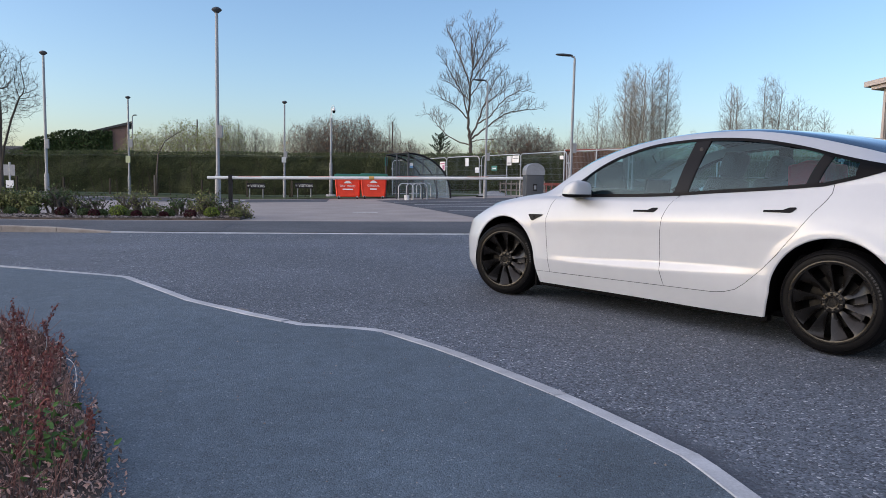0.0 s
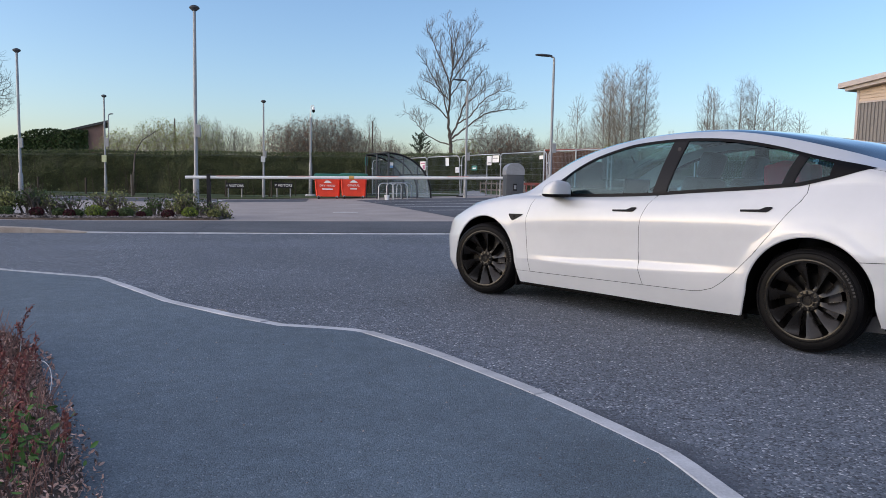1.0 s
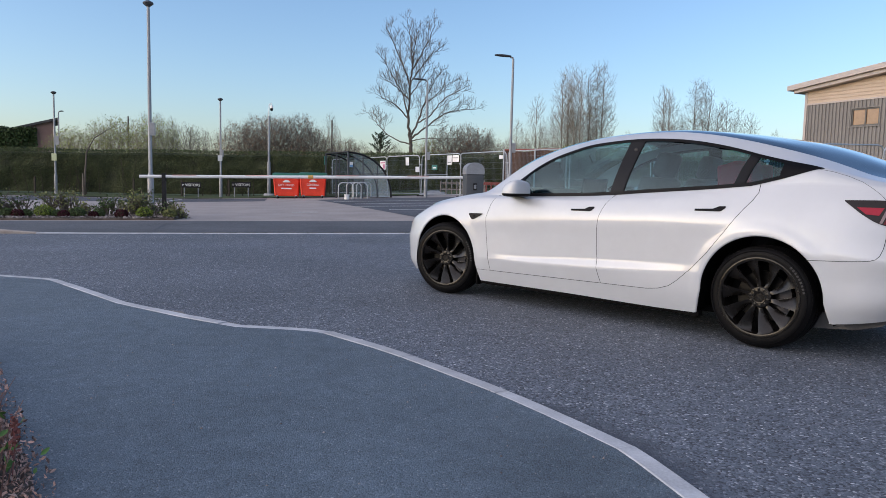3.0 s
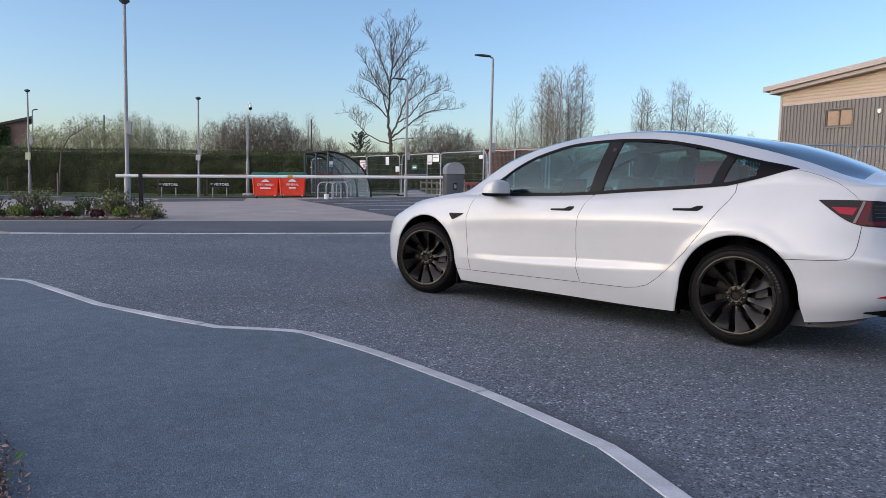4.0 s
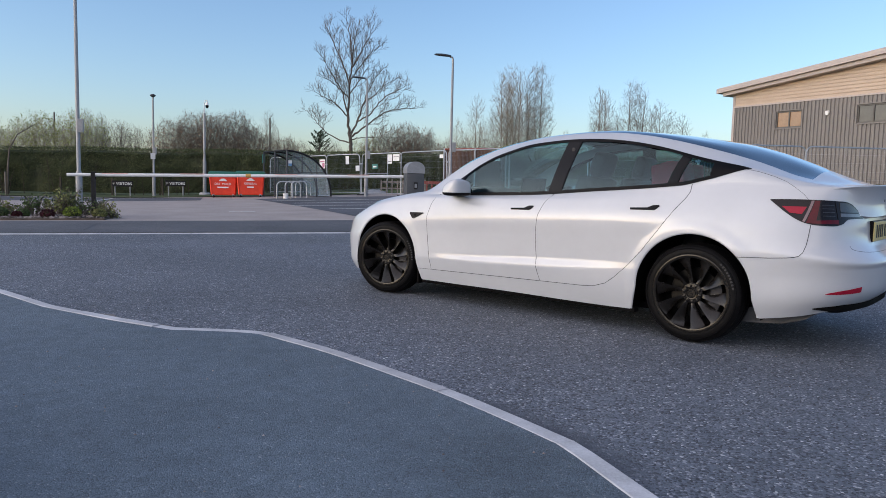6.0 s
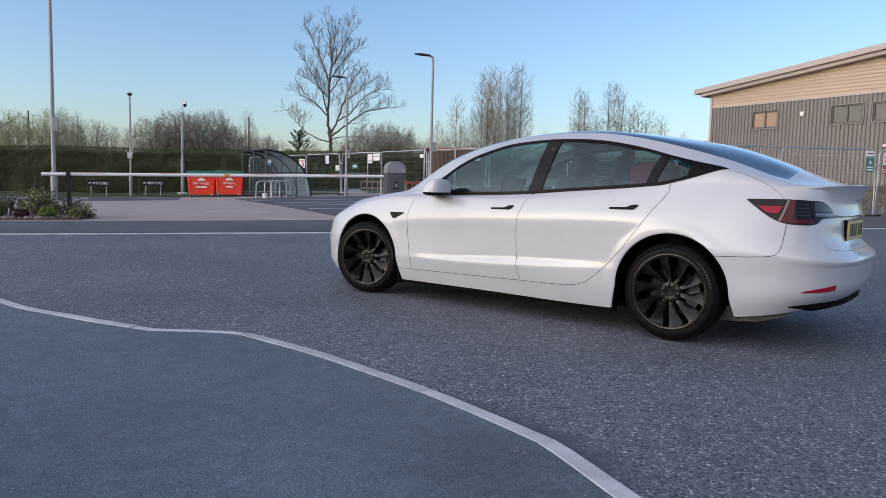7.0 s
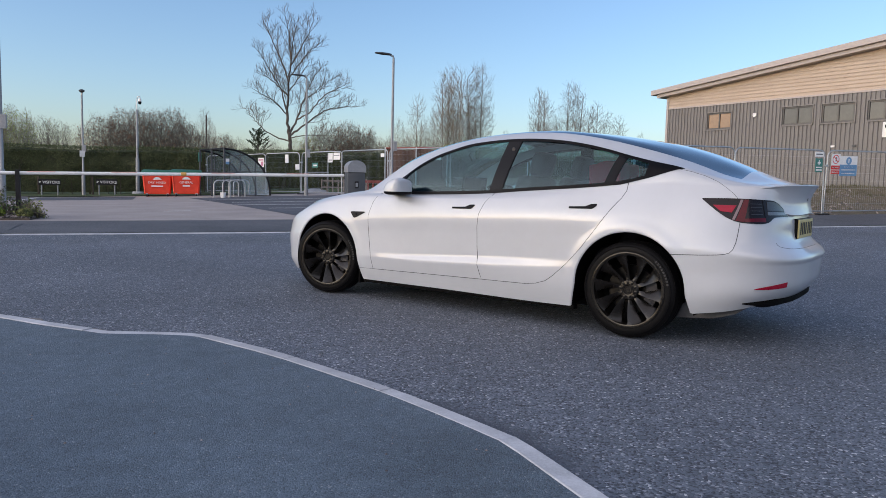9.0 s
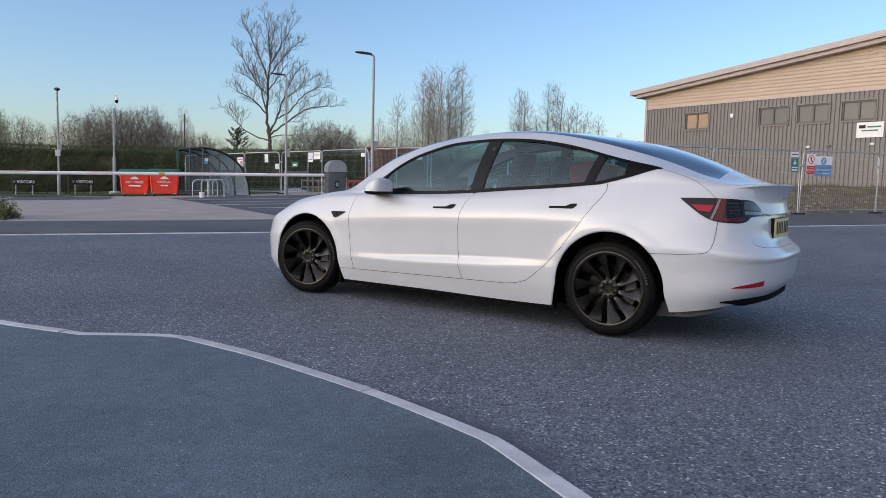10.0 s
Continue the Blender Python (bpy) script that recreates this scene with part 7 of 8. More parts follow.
on_panel(panels[8], 3.12, 1.80, 0.34, 0.15, M_WHITE, "narrow white tag on the fence", ((0.1, 0.4, 0.9, 0.6, M_DKGREY),))
no = on_panel(panels[9], 0.16, 1.28, 0.36, 0.62, M_WHITE, "white and red no entry notice on the fence", ((0, 0.0, 1, 0.18, M_SIGNRED), (0, 0.22, 1, 0.42, M_SIGNRED), (0.1, 0.06, 0.9, 0.12, M_WHITE), (0.15, 0.29, 0.85, 0.35, M_WHITE)))
Geo().lathe([(0.115, 0.006), (0.14, 0.006)], 24, Matrix.Translation((0.18, 0.0, 0.45)) @ Matrix.Rotation(radians(90), 4, "X")).ob("ring", M_SIGNRED, no)
Geo().box(-0.12, -0.009, -0.012, 0.12, -0.0055, 0.012, 0, Matrix.Translation((0.18, 0, 0.45)) @ Matrix.Rotation(radians(45), 4, "Y")).ob("slash", M_SIGNRED, no)
Geo().box(0.165, -0.0065, 0.39, 0.2, -0.005, 0.52).ob("pictogram", M_BLACK, no)
bl = on_panel(panels[9], 0.52, 1.22, 0.74, 0.62, M_WHITE, "blue and white site rules notice on the fence", ((0, 0, 1, 0.57, M_BLUE), (0.25, 0.42, 0.75, 0.48, M_WHITE), (0.08, 0.28, 0.92, 0.34, M_WHITE), (0.12, 0.1, 0.88, 0.16, M_WHITE)))
Geo().lathe([(0.0, 0.007), (0.12, 0.007)], 24, Matrix.Translation((0.37, 0, 0.47)) @ Matrix.Rotation(radians(90), 4, "X")).ob("disc", M_BLUE, bl)
Geo().box(0.35, -0.009, 0.42, 0.39, -0.0072, 0.53).ob("mark", M_WHITE, bl)

# things behind the site fence
M_WEATHERED = surface("weathered_timber", (0.14, 0.12, 0.1), (0.26, 0.23, 0.2), 0.85, 0, 4, 50, 0.3, 0.004)
tr = thing("timber_fence", pose(2.9, 36.4, gz(2.9, 36.4), 0, 0, -18), "low weathered timber fence behind the site fence", "fence")
for i in range(9):
    Geo().box(0.28 * i - 0.03, -0.03, -0.05, 0.28 * i + 0.03, 0.03, 0.72 + 0.04 * (i % 3), 0.008).ob("post", M_WEATHERED, tr)
for z in (0.28, 0.6):
    Geo().box(-0.05, 0.03, z, 2.3, 0.055, z + 0.08, 0.006).ob("rail", M_WEATHERED, tr)
sf = thing("scaffold_frame", pose(2.2, 37.0, gz(2.2, 37.0), 0, 0, -8), "galvanised scaffold frame behind the site fence", "scaffold")
for x, h in ((0.0, 1.15), (1.05, 2.05)):
    Geo().lathe([(0.024, -0.02), (0.024, h)], 8, Matrix.Translation((x, 0, 0)), True).ob("upright", M_STEEL, sf)
Geo().tube([(-0.1, 0, 1.05), (1.1, 0, 1.08)], 0.022, 6).ob("rail", M_STEEL, sf)
M_NET = surface("red_plastic_barrier", (0.2, 0.045, 0.032), (0.3, 0.075, 0.05), 0.6, 0, 3, 30, 0.1, 0.004)


def water_barrier(x, y, turn):
    e = thing("plastic_barrier", pose(x, y, gz(x, y), 0, 0, turn), "red plastic roadworks barrier behind the site fence", "barrier", "red barriers")
    Geo().box(-0.95, -0.03, 0.58, 0.95, 0.03, 0.70, 0.015).box(-0.95, -0.03, 0.12, 0.95, 0.03, 0.26, 0.015).ob("rails", M_NET, e)
    for i in range(9):
        x0 = -0.9 + 0.225 * i
        Geo().box(x0 - 0.03, -0.025, 0.2, x0 + 0.03, 0.025, 0.65, 0.01).ob("slat", M_NET, e)
    for sx in (-0.7, 0.7):
        Geo().box(sx - 0.06, -0.25, 0, sx + 0.06, 0.25, 0.06, 0.015).ob("foot", M_BLACK, e)


water_barrier(5.2, 31.6, 5)
nt = thing("debris_screen", pose(0, 0, 0), "brown-red mesh screen stretched on posts behind the fence", "screen")
M_SCREEN = surface("brown_red_mesh", (0.055, 0.034, 0.024), (0.1, 0.056, 0.04), 0.8, 0, 1.5, 25, 0.4, 0.02)
sc = [(6.1, 36.5), (7.6, 36.0), (9.1, 35.5)]
for a, b in zip(sc, sc[1:]):
    za, zb = gz(*a), gz(*b)
    v = [(a[0] + (b[0] - a[0]) * t, a[1] + (b[1] - a[1]) * t + 0.05 * math.sin(t * 9), zz) for t in np.linspace(0, 1, 10) for zz in (za, za + 2.2 + 0.05 * math.sin(t * 7))]
    Geo().add(v, [(2 * i, 2 * i + 2, 2 * i + 3, 2 * i + 1) for i in range(9)]).ob("mesh_sheet", M_SCREEN, nt)
    Geo().tube([(*a, za + 2.25), (*b, zb + 2.25)], 0.035, 6).ob("top_rail", M_NET, nt, "bright red top rail")
for a in sc:
    Geo().lathe([(0.04, -0.1), (0.04, 2.3)], 8, Matrix.Translation((*a, gz(*a)))).ob("post", M_STEEL, nt)
tp = thing("tarpaulin_heap", pose(2.6, 36.6, gz(2.6, 36.6)), "grey tarpaulin over a low heap behind the fence", "tarpaulin")
v = [(0.8 * math.cos(a) * r, 0.5 * math.sin(a) * r, 0.26 * (1 - r * r) + 0.06 * noise.noise(Vector((a * 2, r * 4, 1)))) for r in np.linspace(0, 1, 7) for a in np.linspace(0, 2 * math.pi, 25)[:-1]]
Geo().add(v, [(j * 24 + k, j * 24 + (k + 1) % 24, (j + 1) * 24 + (k + 1) % 24, (j + 1) * 24 + k) for j in range(6) for k in range(24)]).ob("sheet", surface("grey_tarpaulin", (0.2, 0.21, 0.22), (0.34, 0.35, 0.36), 0.5, 0, 3, 30, 0.4, 0.02), tp, "", True)

# ---- the clad building ----
M_CLAD = surface("grey_profiled_cladding", (0.148, 0.14, 0.134), (0.196, 0.186, 0.178), 0.5, 0.1, 0.7, 12, 0.05, 0.003)
M_BOARD = surface("beige_cladding", (0.43, 0.335, 0.25), (0.5, 0.405, 0.315), 0.6, 0, 0.8, 14, 0.08, 0.003, piece=0.05)
M_FASCIA = surface("taupe_fascia", (0.36, 0.315, 0.295), (0.44, 0.39, 0.365), 0.5, 0.1, 0.7, 12, 0.04, 0.003)
M_WINFRAME = surface("grey_window_frame", (0.05, 0.048, 0.046), (0.08, 0.078, 0.075), 0.4, 0.1, 2, 30, 0.04, 0.002)
M_PANE = surface("dark_office_glass", (0.045, 0.045, 0.043), (0.07, 0.069, 0.066), 0.03, 0, 1, 8, 0, 0.001, coat=0.15)
# warm reflection in the first window, painted as the pane's own amber colour
M_AMBER_REFLECTION = surface("amber_reflection_on_glass", (0.22, 0.125, 0.06), (0.31, 0.18, 0.09), 0.12, 0, 1, 8, 0, 0.001, coat=0.3)
CORNER, FACE = (22.2, 36.75), math.degrees(math.atan2(-0.944, 0.329))
LEN, BASE, SPLIT = 16.0, 1.30, 5.58
roof_z = lambda x: 6.24 + 0.099 * x
bd = thing("industrial_building", pose(*CORNER, 0, 0, 0, FACE), "grey ribbed and beige clad industrial building with a sloping roof", "building")
# its own frame: x along the front, y back (to the left of x), z up
wins = [(2.66, 4.12), (6.92, 8.42), (8.86, 10.36), (10.9, 12.36)]
WZ0, WZ1 = 4.28, 5.14


def ribbed(x0, x1, z0, z1):
    """Trapezoid ribs, 0.2 m apart, standing 45 mm proud."""
    xs, pitch = [], 0.2
    k = math.floor(x0 / pitch)
    while k * pitch < x1:
        b = k * pitch
        for dx, dy in ((0.0, 0.0), (0.09, 0.0), (0.11, -0.045), (0.18, -0.045)):
            if x0 <= b + dx <= x1:
                xs.append((b + dx, dy))
        k += 1
    xs = [(x0, 0.0)] + xs + [(x1, 0.0)]
    v = [(x, y, z) for x, y in xs for z in (z0, z1)]
    return v, [(2 * i, 2 * i + 2, 2 * i + 3, 2 * i + 1) for i in range(len(xs) - 1)]


wall = Geo().add(*ribbed(0, LEN, BASE - 0.6, WZ0)).add(*ribbed(0, LEN, WZ1, SPLIT))
cuts = [0.0] + [c for w in wins for c in w] + [LEN]
for a, b in zip(cuts[::2], cuts[1::2]):
    wall.add(*ribbed(a, b, WZ0, WZ1))
front = wall.ob("front_wall", M_CLAD, bd, "grey ribbed metal cladding")
Geo().box(0.02, 0.35, BASE - 0.6, LEN, 14, 6.2).ob("core", M_CLAD, bd, "plain walls behind the cladding")
v, f = ribbed(0, 14, BASE - 0.6, SPLIT)
Geo().add([(-p[1] * -1 - 0.01, p[0], p[2]) for p in v], f).ob("side_wall", M_CLAD, bd, "grey ribbed side wall")
for i in range(15):
    z = SPLIT + 0.02 + 0.165 * i
    x0 = max(0.0, (z + 0.1 - 6.24) / 0.099)
    if x0 < LEN:
        Geo().add([(x0, -0.045, z), (LEN, -0.045, z), (LEN, -0.045, z + 0.05), (x0, -0.045, z + 0.05), (x0, -0.012, z + 0.165), (LEN, -0.012, z + 0.165), (x0, 0.02, z), (LEN, 0.02, z)],
                  [(0, 1, 2, 3), (3, 2, 5, 4), (6, 7, 1, 0)]).ob("board", M_BOARD, bd, "")
Geo().add([(0, 0.03, SPLIT), (LEN, 0.03, SPLIT), (LEN, 0.03, roof_z(LEN)), (0, 0.03, roof_z(0))], [(0, 1, 2, 3)]).ob("backing", M_BOARD, bd)
Geo().box(0, -0.06, SPLIT - 0.05, LEN, 0.02, SPLIT + 0.03, 0.005).ob("flashing", M_FASCIA, bd, "pale flashing strip")
Geo().box(-0.06, -0.07, BASE - 0.5, 0.08, 0.08, 6.2, 0.01).ob("corner_trim", M_FASCIA, bd)
for nm, y0, dz, th in (("fascia", -0.62, 0.16, 0.26), ("lower_fascia", -0.45, -0.02, 0.2)):
    a, b = -0.75 + (0 if dz > 0.1 else 0.3), LEN + 0.3
    v = [(x, y, roof_z(x) + z) for x in (a, b) for y in (y0, 14.4) for z in (dz, dz + th)]
    Geo().add(v, [(0, 4, 5, 1), (2, 3, 7, 6), (1, 5, 7, 3), (0, 2, 6, 4), (0, 1, 3, 2), (4, 6, 7, 5)]).ob(nm, M_FASCIA, bd, "taupe metal roof edge")
for k, (a, b) in enumerate(wins):
    w = new("window")
    w.parent = bd
    tagged(w, "two-light grey framed window" + (" with an amber reflection put into its colour" if k == 0 else ""))
    Geo().box(a - 0.05, -0.075, WZ0 - 0.06, b + 0.05, 0.03, WZ0, 0.006).ob("sill", M_CLAD, w)
    Geo().box(a - 0.05, -0.06, WZ1, b + 0.05, 0.03, WZ1 + 0.05, 0.006).ob("head", M_CLAD, w)
    for x in (a - 0.05, b):
        Geo().box(x, -0.06, WZ0, x + 0.05, 0.1, WZ1, 0.006).ob("reveal", M_CLAD, w)
    for z in (WZ0, WZ1 - 0.07):
        Geo().box(a, -0.01, z, b, 0.06, z + 0.07, 0.006).ob("window_frame", M_WINFRAME, w)
    for x in (a, 0.5 * (a + b) - 0.035, b - 0.07):
        Geo().box(x, -0.012, WZ0, x + 0.07, 0.058, WZ1, 0.006).ob("window_frame", M_WINFRAME, w)
    mid = 0.5 * (a + b)
    for x0, x1 in ((a + 0.07, mid - 0.035), (mid + 0.035, b - 0.07)):
        Geo().box(x0, 0.03, WZ0 + 0.07, x1, 0.04, WZ1 - 0.07).ob("pane", M_AMBER_REFLECTION if k == 0 else M_PANE, w, "amber pane" if k == 0 else "dark reflecting pane")
ab = thing("alarm_box", bd.matrix_basis @ Matrix.Translation((5.48, -0.08, 4.85)), "white alarm box on the grey cladding", "alarm box")
Geo().add([(x, y, z) for y in (-0.05, 0.05) for x, z in ((-0.08, 0.12), (0.08, 0.12), (0.09, 0.0), (0.04, -0.09), (-0.04, -0.09), (-0.09, 0.0))], [(5, 4, 3, 2, 1, 0), (6, 7, 8, 9, 10, 11)] + [(i, (i + 1) % 6, 6 + (i + 1) % 6, 6 + i) for i in range(6)]).ob("case", M_WHITE, ab)
sb = thing("company_board", bd.matrix_basis @ Matrix.Translation((11.6, -0.06, 3.52)), "white company board with dark lettering bars", "sign")
Geo().box(0, -0.02, 0, 1.12, 0.0, 0.66, 0.006).ob("board", M_WHITE, sb)
for x0, z0, x1, z1, m in ((0.10, 0.40, 0.38, 0.54, M_BLACK), (0.45, 0.42, 1.02, 0.49, M_SIGNGREEN), (0.22, 0.27, 0.90, 0.33, M_SIGNGREEN)):
    Geo().box(x0, -0.024, z0, x1, -0.0205, z1).ob("plain_bar", m, sb)
for x, z in ((9.5, 3.15), (10.45, 3.15), (12.3, 3.2)):
    fl = thing("wall_fitting", bd.matrix_basis @ Matrix.Translation((x, -0.07, z)), "small pale fitting on the cladding", "wall fitting")
    Geo().box(-0.09, -0.04, 0, 0.09, 0.03, 0.09, 0.01).ob("case", M_WHITE if x != 10.45 else M_DKGREY, fl)

# rough bank up to the building
M_BANK = surface("rough_bank", (0.075, 0.064, 0.04), (0.165, 0.135, 0.085), 0.95, 0, 1.2, 18, 0.9, 0.03)
NU, NV = 70, 28
near_line = lambda u: Vector((8.6 + 22 * u, 18.05 + 0.12 * (8.6 + 22 * u - 9.93) + 0.5))


def far_line(u):
    if u < 0.55:
        return Vector((9.0, 46.0)).lerp(Vector((22.0, 36.6)), u / 0.55)
    return Vector((22.2, 36.75)).lerp(Vector((27.8, 20.6)), (u - 0.55) / 0.45)


v = []
for i in range(NU + 1):
    for j in range(NV + 1):
        u, t = i / NU, j / NV
        p = near_line(u).lerp(far_line(u), t)
        s = min(t * 1.7, 1.0)
        s = s * s * (3 - 2 * s)
        z = gz(p.x, p.y) * (1 - s) + 1.34 * s + 0.10 * noise.noise(Vector((p.x * 0.7, p.y * 0.7, 0))) * (0.2 + min(t * 4, 1)) + 0.03
        v.append((p.x, p.y, z - (0.12 if t == 0 else 0)))
bank = Geo().add(v, [(i * (NV + 1) + j, (i + 1) * (NV + 1) + j, (i + 1) * (NV + 1) + j + 1, i * (NV + 1) + j + 1) for i in range(NU) for j in range(NV)])
bank_ob = bank.ob("ground_bank", M_BANK, None, "", True)
tagged(bank_ob, "rough earth bank with rubble and thin grass", "bank", kind="structure")
BANK = BVHTree.FromPolygons([Vector(p) for p in bank.v], bank.f)
rnd = random.Random(5)
rub, tuft = Geo(), Geo()
for _ in range(3000):
    x, y = 14 + 15 * rnd.random(), 19 + 15 * rnd.random()
    p = BANK.ray_cast(Vector((x, y, 6)), Vector((0, 0, -1)))[0]
    if p is None:
        continue
    if noise.noise(Vector((x * 0.6, y * 0.6, 4))) > -0.15 and p.z < 1.25:
        s = 0.02 + 0.05 * rnd.random() ** 2
        a = rnd.random() * 6.28
        m = Matrix.Translation(p) @ Euler((rnd.random() * 3, rnd.random() * 3, a)).to_matrix().to_4x4() @ Matrix.Diagonal((s * 1.5, s, s * 0.6, 1))
        rub.add([m @ Vector(q) for q in ((1, 0.2, 0), (0, 1, 0.1), (-1, 0, 0), (0, -1, 0.2), (0.1, 0, 1), (0, 0.1, -1))], [(0, 1, 4), (1, 2, 4), (2, 3, 4), (3, 0, 4), (1, 0, 5), (2, 1, 5), (3, 2, 5), (0, 3, 5)])
tagged(rub.ob("rubble", M_CHIP), "scattered pale rubble on the bank", "rubble", kind="stuff")


def blades(g, p, n, h, spread, rnd):
    for _ in range(n):
        a = rnd.random() * 6.283
        r = spread * rnd.random()
        q = Vector(p) + Vector((math.cos(a) * r, math.sin(a) * r, 0))
        b = rnd.random() * 6.283
        hh = h * (0.5 + 0.8 * rnd.random())
        d = Vector((math.cos(b), math.sin(b), 0))
        w = Vector((-d.y, d.x, 0)) * 0.006 * (h / 0.15)
        g.add([q - w, q + w, q + d * hh * 0.35 + Vector((0, 0, hh * 0.7)) + w * 0.6, q + d * hh * 0.35 + Vector((0, 0, hh * 0.7)) - w * 0.6, q + d * hh * 0.8 + Vector((0, 0, hh))], [(0, 1, 2, 3), (3, 2, 4)])


for _ in range(3800):
    x, y = 13 + 16 * rnd.random(), 19 + 17 * rnd.random()
    p = BANK.ray_cast(Vector((x, y, 6)), Vector((0, 0, -1)))[0]
    if p is not None and (p.z > 0.95 or rnd.random() < 0.2):
        blades(tuft, p, 8, 0.1, 0.18, rnd)
M_DRYGRASS = leaf_mat("rough_grass_blade", (0.055, 0.065, 0.022), (0.125, 0.115, 0.045))
tagged(tuft.ob("rough_grass", M_DRYGRASS), "thin rough grass on the bank", "grass", kind="stuff")

# ---- house beyond the hedge ----
M_BRICK = surface("weathered_brick", (0.19, 0.115, 0.095), (0.29, 0.185, 0.155), 0.9, 0, 1.0, 14, 0.3, 0.01)
M_ROOFTILE = surface("dark_roof_tile", (0.05, 0.047, 0.046), (0.09, 0.085, 0.082), 0.85, 0, 1.5, 20, 0.4, 0.02)
hs = thing("house", Matrix.Translation((-26.1, 60.0, 0)) @ Matrix.Rotation(radians(23.5), 4, "Z") @ Matrix.Translation((-4.9, 0, 0)), "low brick house with a sloping dark roof, overgrown with ivy", "house")
Geo().add([(x, y, z) for y in (0, 7) for x, z in ((-3, -0.2), (4.9, -0.2), (4.9, 5.3), (-3, 2.95))], [(0, 1, 2, 3), (7, 6, 5, 4), (1, 5, 6, 2), (0, 3, 7, 4), (3, 2, 6, 7)]).ob("wall", M_BRICK, hs, "weathered red brick wall")
Geo().add([(x, y, z) for y in (-0.35, 7.3) for x, z in ((-3.6, 2.72), (5.2, 5.36), (5.2, 5.54), (-3.6, 2.9))], [(0, 1, 2, 3), (7, 6, 5, 4), (1, 5, 6, 2), (0, 3, 7, 4), (3, 2, 6, 7), (0, 4, 5, 1)]).ob("roof", M_ROOFTILE, hs, "dark tiled roof")
hs2 = thing("house", pose(-39.5, 58.0, 0), "low house with a grey roof beyond the hedge", "house")
Geo().box(-5, 0, -0.2, 4.5, 6, 2.6, 0.02).ob("wall", M_BRICK, hs2)
Geo().add([(x, y, z) for x in (-5.3, 4.8) for y, z in ((-0.3, 2.55), (3, 3.35), (6.3, 2.55), (3, 3.15))], [(0, 1, 5, 4), (1, 2, 6, 5), (2, 3, 7, 6), (3, 0, 4, 7), (0, 3, 2, 1), (4, 5, 6, 7)]).ob("roof", M_ROOFTILE, hs2, "grey tiled roof")
iv = thing("ivy_mass", Matrix.Translation((-26.1, 60.0, 0)) @ Matrix.Rotation(radians(23.5), 4, "Z"), "dense dark evergreen growth over the house wall", "shrub")
rnd = random.Random(8)
lg, pts = Geo(), []
ivy_top = spline((-7.5, 3.1), (-6.8, 3.8), (-5.2, 4.4), (-2.5, 4.65), (-1.2, 4.7))
for _ in range(9000):
    x = -7.5 + 6.3 * rnd.random()
    top = float(ivy_top(x)) + 0.3 * noise.noise(Vector((x * 0.9, 0, 9)))
    pts.append((x, -0.2 - 0.5 * rnd.random() + 0.3 * noise.noise(Vector((x, 3, 1))), top * rnd.random() ** 0.6))
leaves(lg, pts, 0.2, rnd)
lg.ob("foliage", M_IVY, iv, "dark glossy leaves")
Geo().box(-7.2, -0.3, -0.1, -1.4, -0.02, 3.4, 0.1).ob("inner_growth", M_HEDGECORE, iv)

# ---- single trees by the car park ----
put_tree("bare_tree", colony(43, [(-0.1, 0, 4.9, 1.9, 1.3, 1.8), (0.0, 0, 2.7, 0.7, 0.7, 1.2), (1.0, 0, 4.4, 1.0, 0.8, 0.9)], [[(0, 0, -0.1), (0.03, 0, 1.2), (0, 0.05, 2.4), (0.08, 0, 3.6), (0.0, 0, 4.8)], [(0.02, 0, 1.0), (0.25, -0.1, 2.2), (0.6, -0.1, 3.4), (1.0, -0.1, 4.4)], [(0.0, 0, 1.6), (-0.35, 0, 2.8), (-0.7, 0, 4.0)]], 2200, 0.15, 0.16, 0.05, 0.0055, 2.2, 0.3), (-19.9, 32.5, 0), "small leafless tree with a dense fine-twigged crown", "", bark=M_BARK, wood=M_DARKSTEM)
sp = thing("sapling", pose(-15.1, 38.0, 0), "leaning young tree tied to a wooden stake", "tree")
Geo().tube([(0, 0, -0.1), (0.03, 0, 1.2), (0.12, 0, 2.2), (0.5, 0, 2.9), (1.1, 0, 3.3), (1.6, 0, 3.6)], [0.05, 0.045, 0.035, 0.025, 0.016, 0.006], 7).ob("trunk", M_TWIG, sp, "", True)
tw = Geo()
for k in range(14):
    a = 0.35 + 0.6 * k / 14
    p = Vector((0.5 + 1.1 * (a - 0.35), 0, 2.9 + 0.75 * (a - 0.35)))
    tw.tube([p, p + Vector((rnd.gauss(0.15, 0.15), rnd.gauss(0, 0.15), 0.25 + 0.2 * rnd.random()))], [0.009, 0.003], 3, False)
tw.ob("crown", M_TWIG, sp, "few bare twigs")
Geo().lathe([(0.032, -0.1), (0.032, 1.1), (0.0, 1.13)], 8, Matrix.Translation((-0.08, -0.05, 0))).ob("stake", M_BIRCH, sp, "pale wooden stake")
cf = thing("conifer", pose(-0.3, 62, 0.4), "small dark conifer behind the hedge", "tree")
Geo().lathe([(0.1, 0), (0.06, 3.0), (0.01, 4.6)], 8).ob("trunk", M_BARK, cf)
lg, pts, boughs = Geo(), [], Geo()
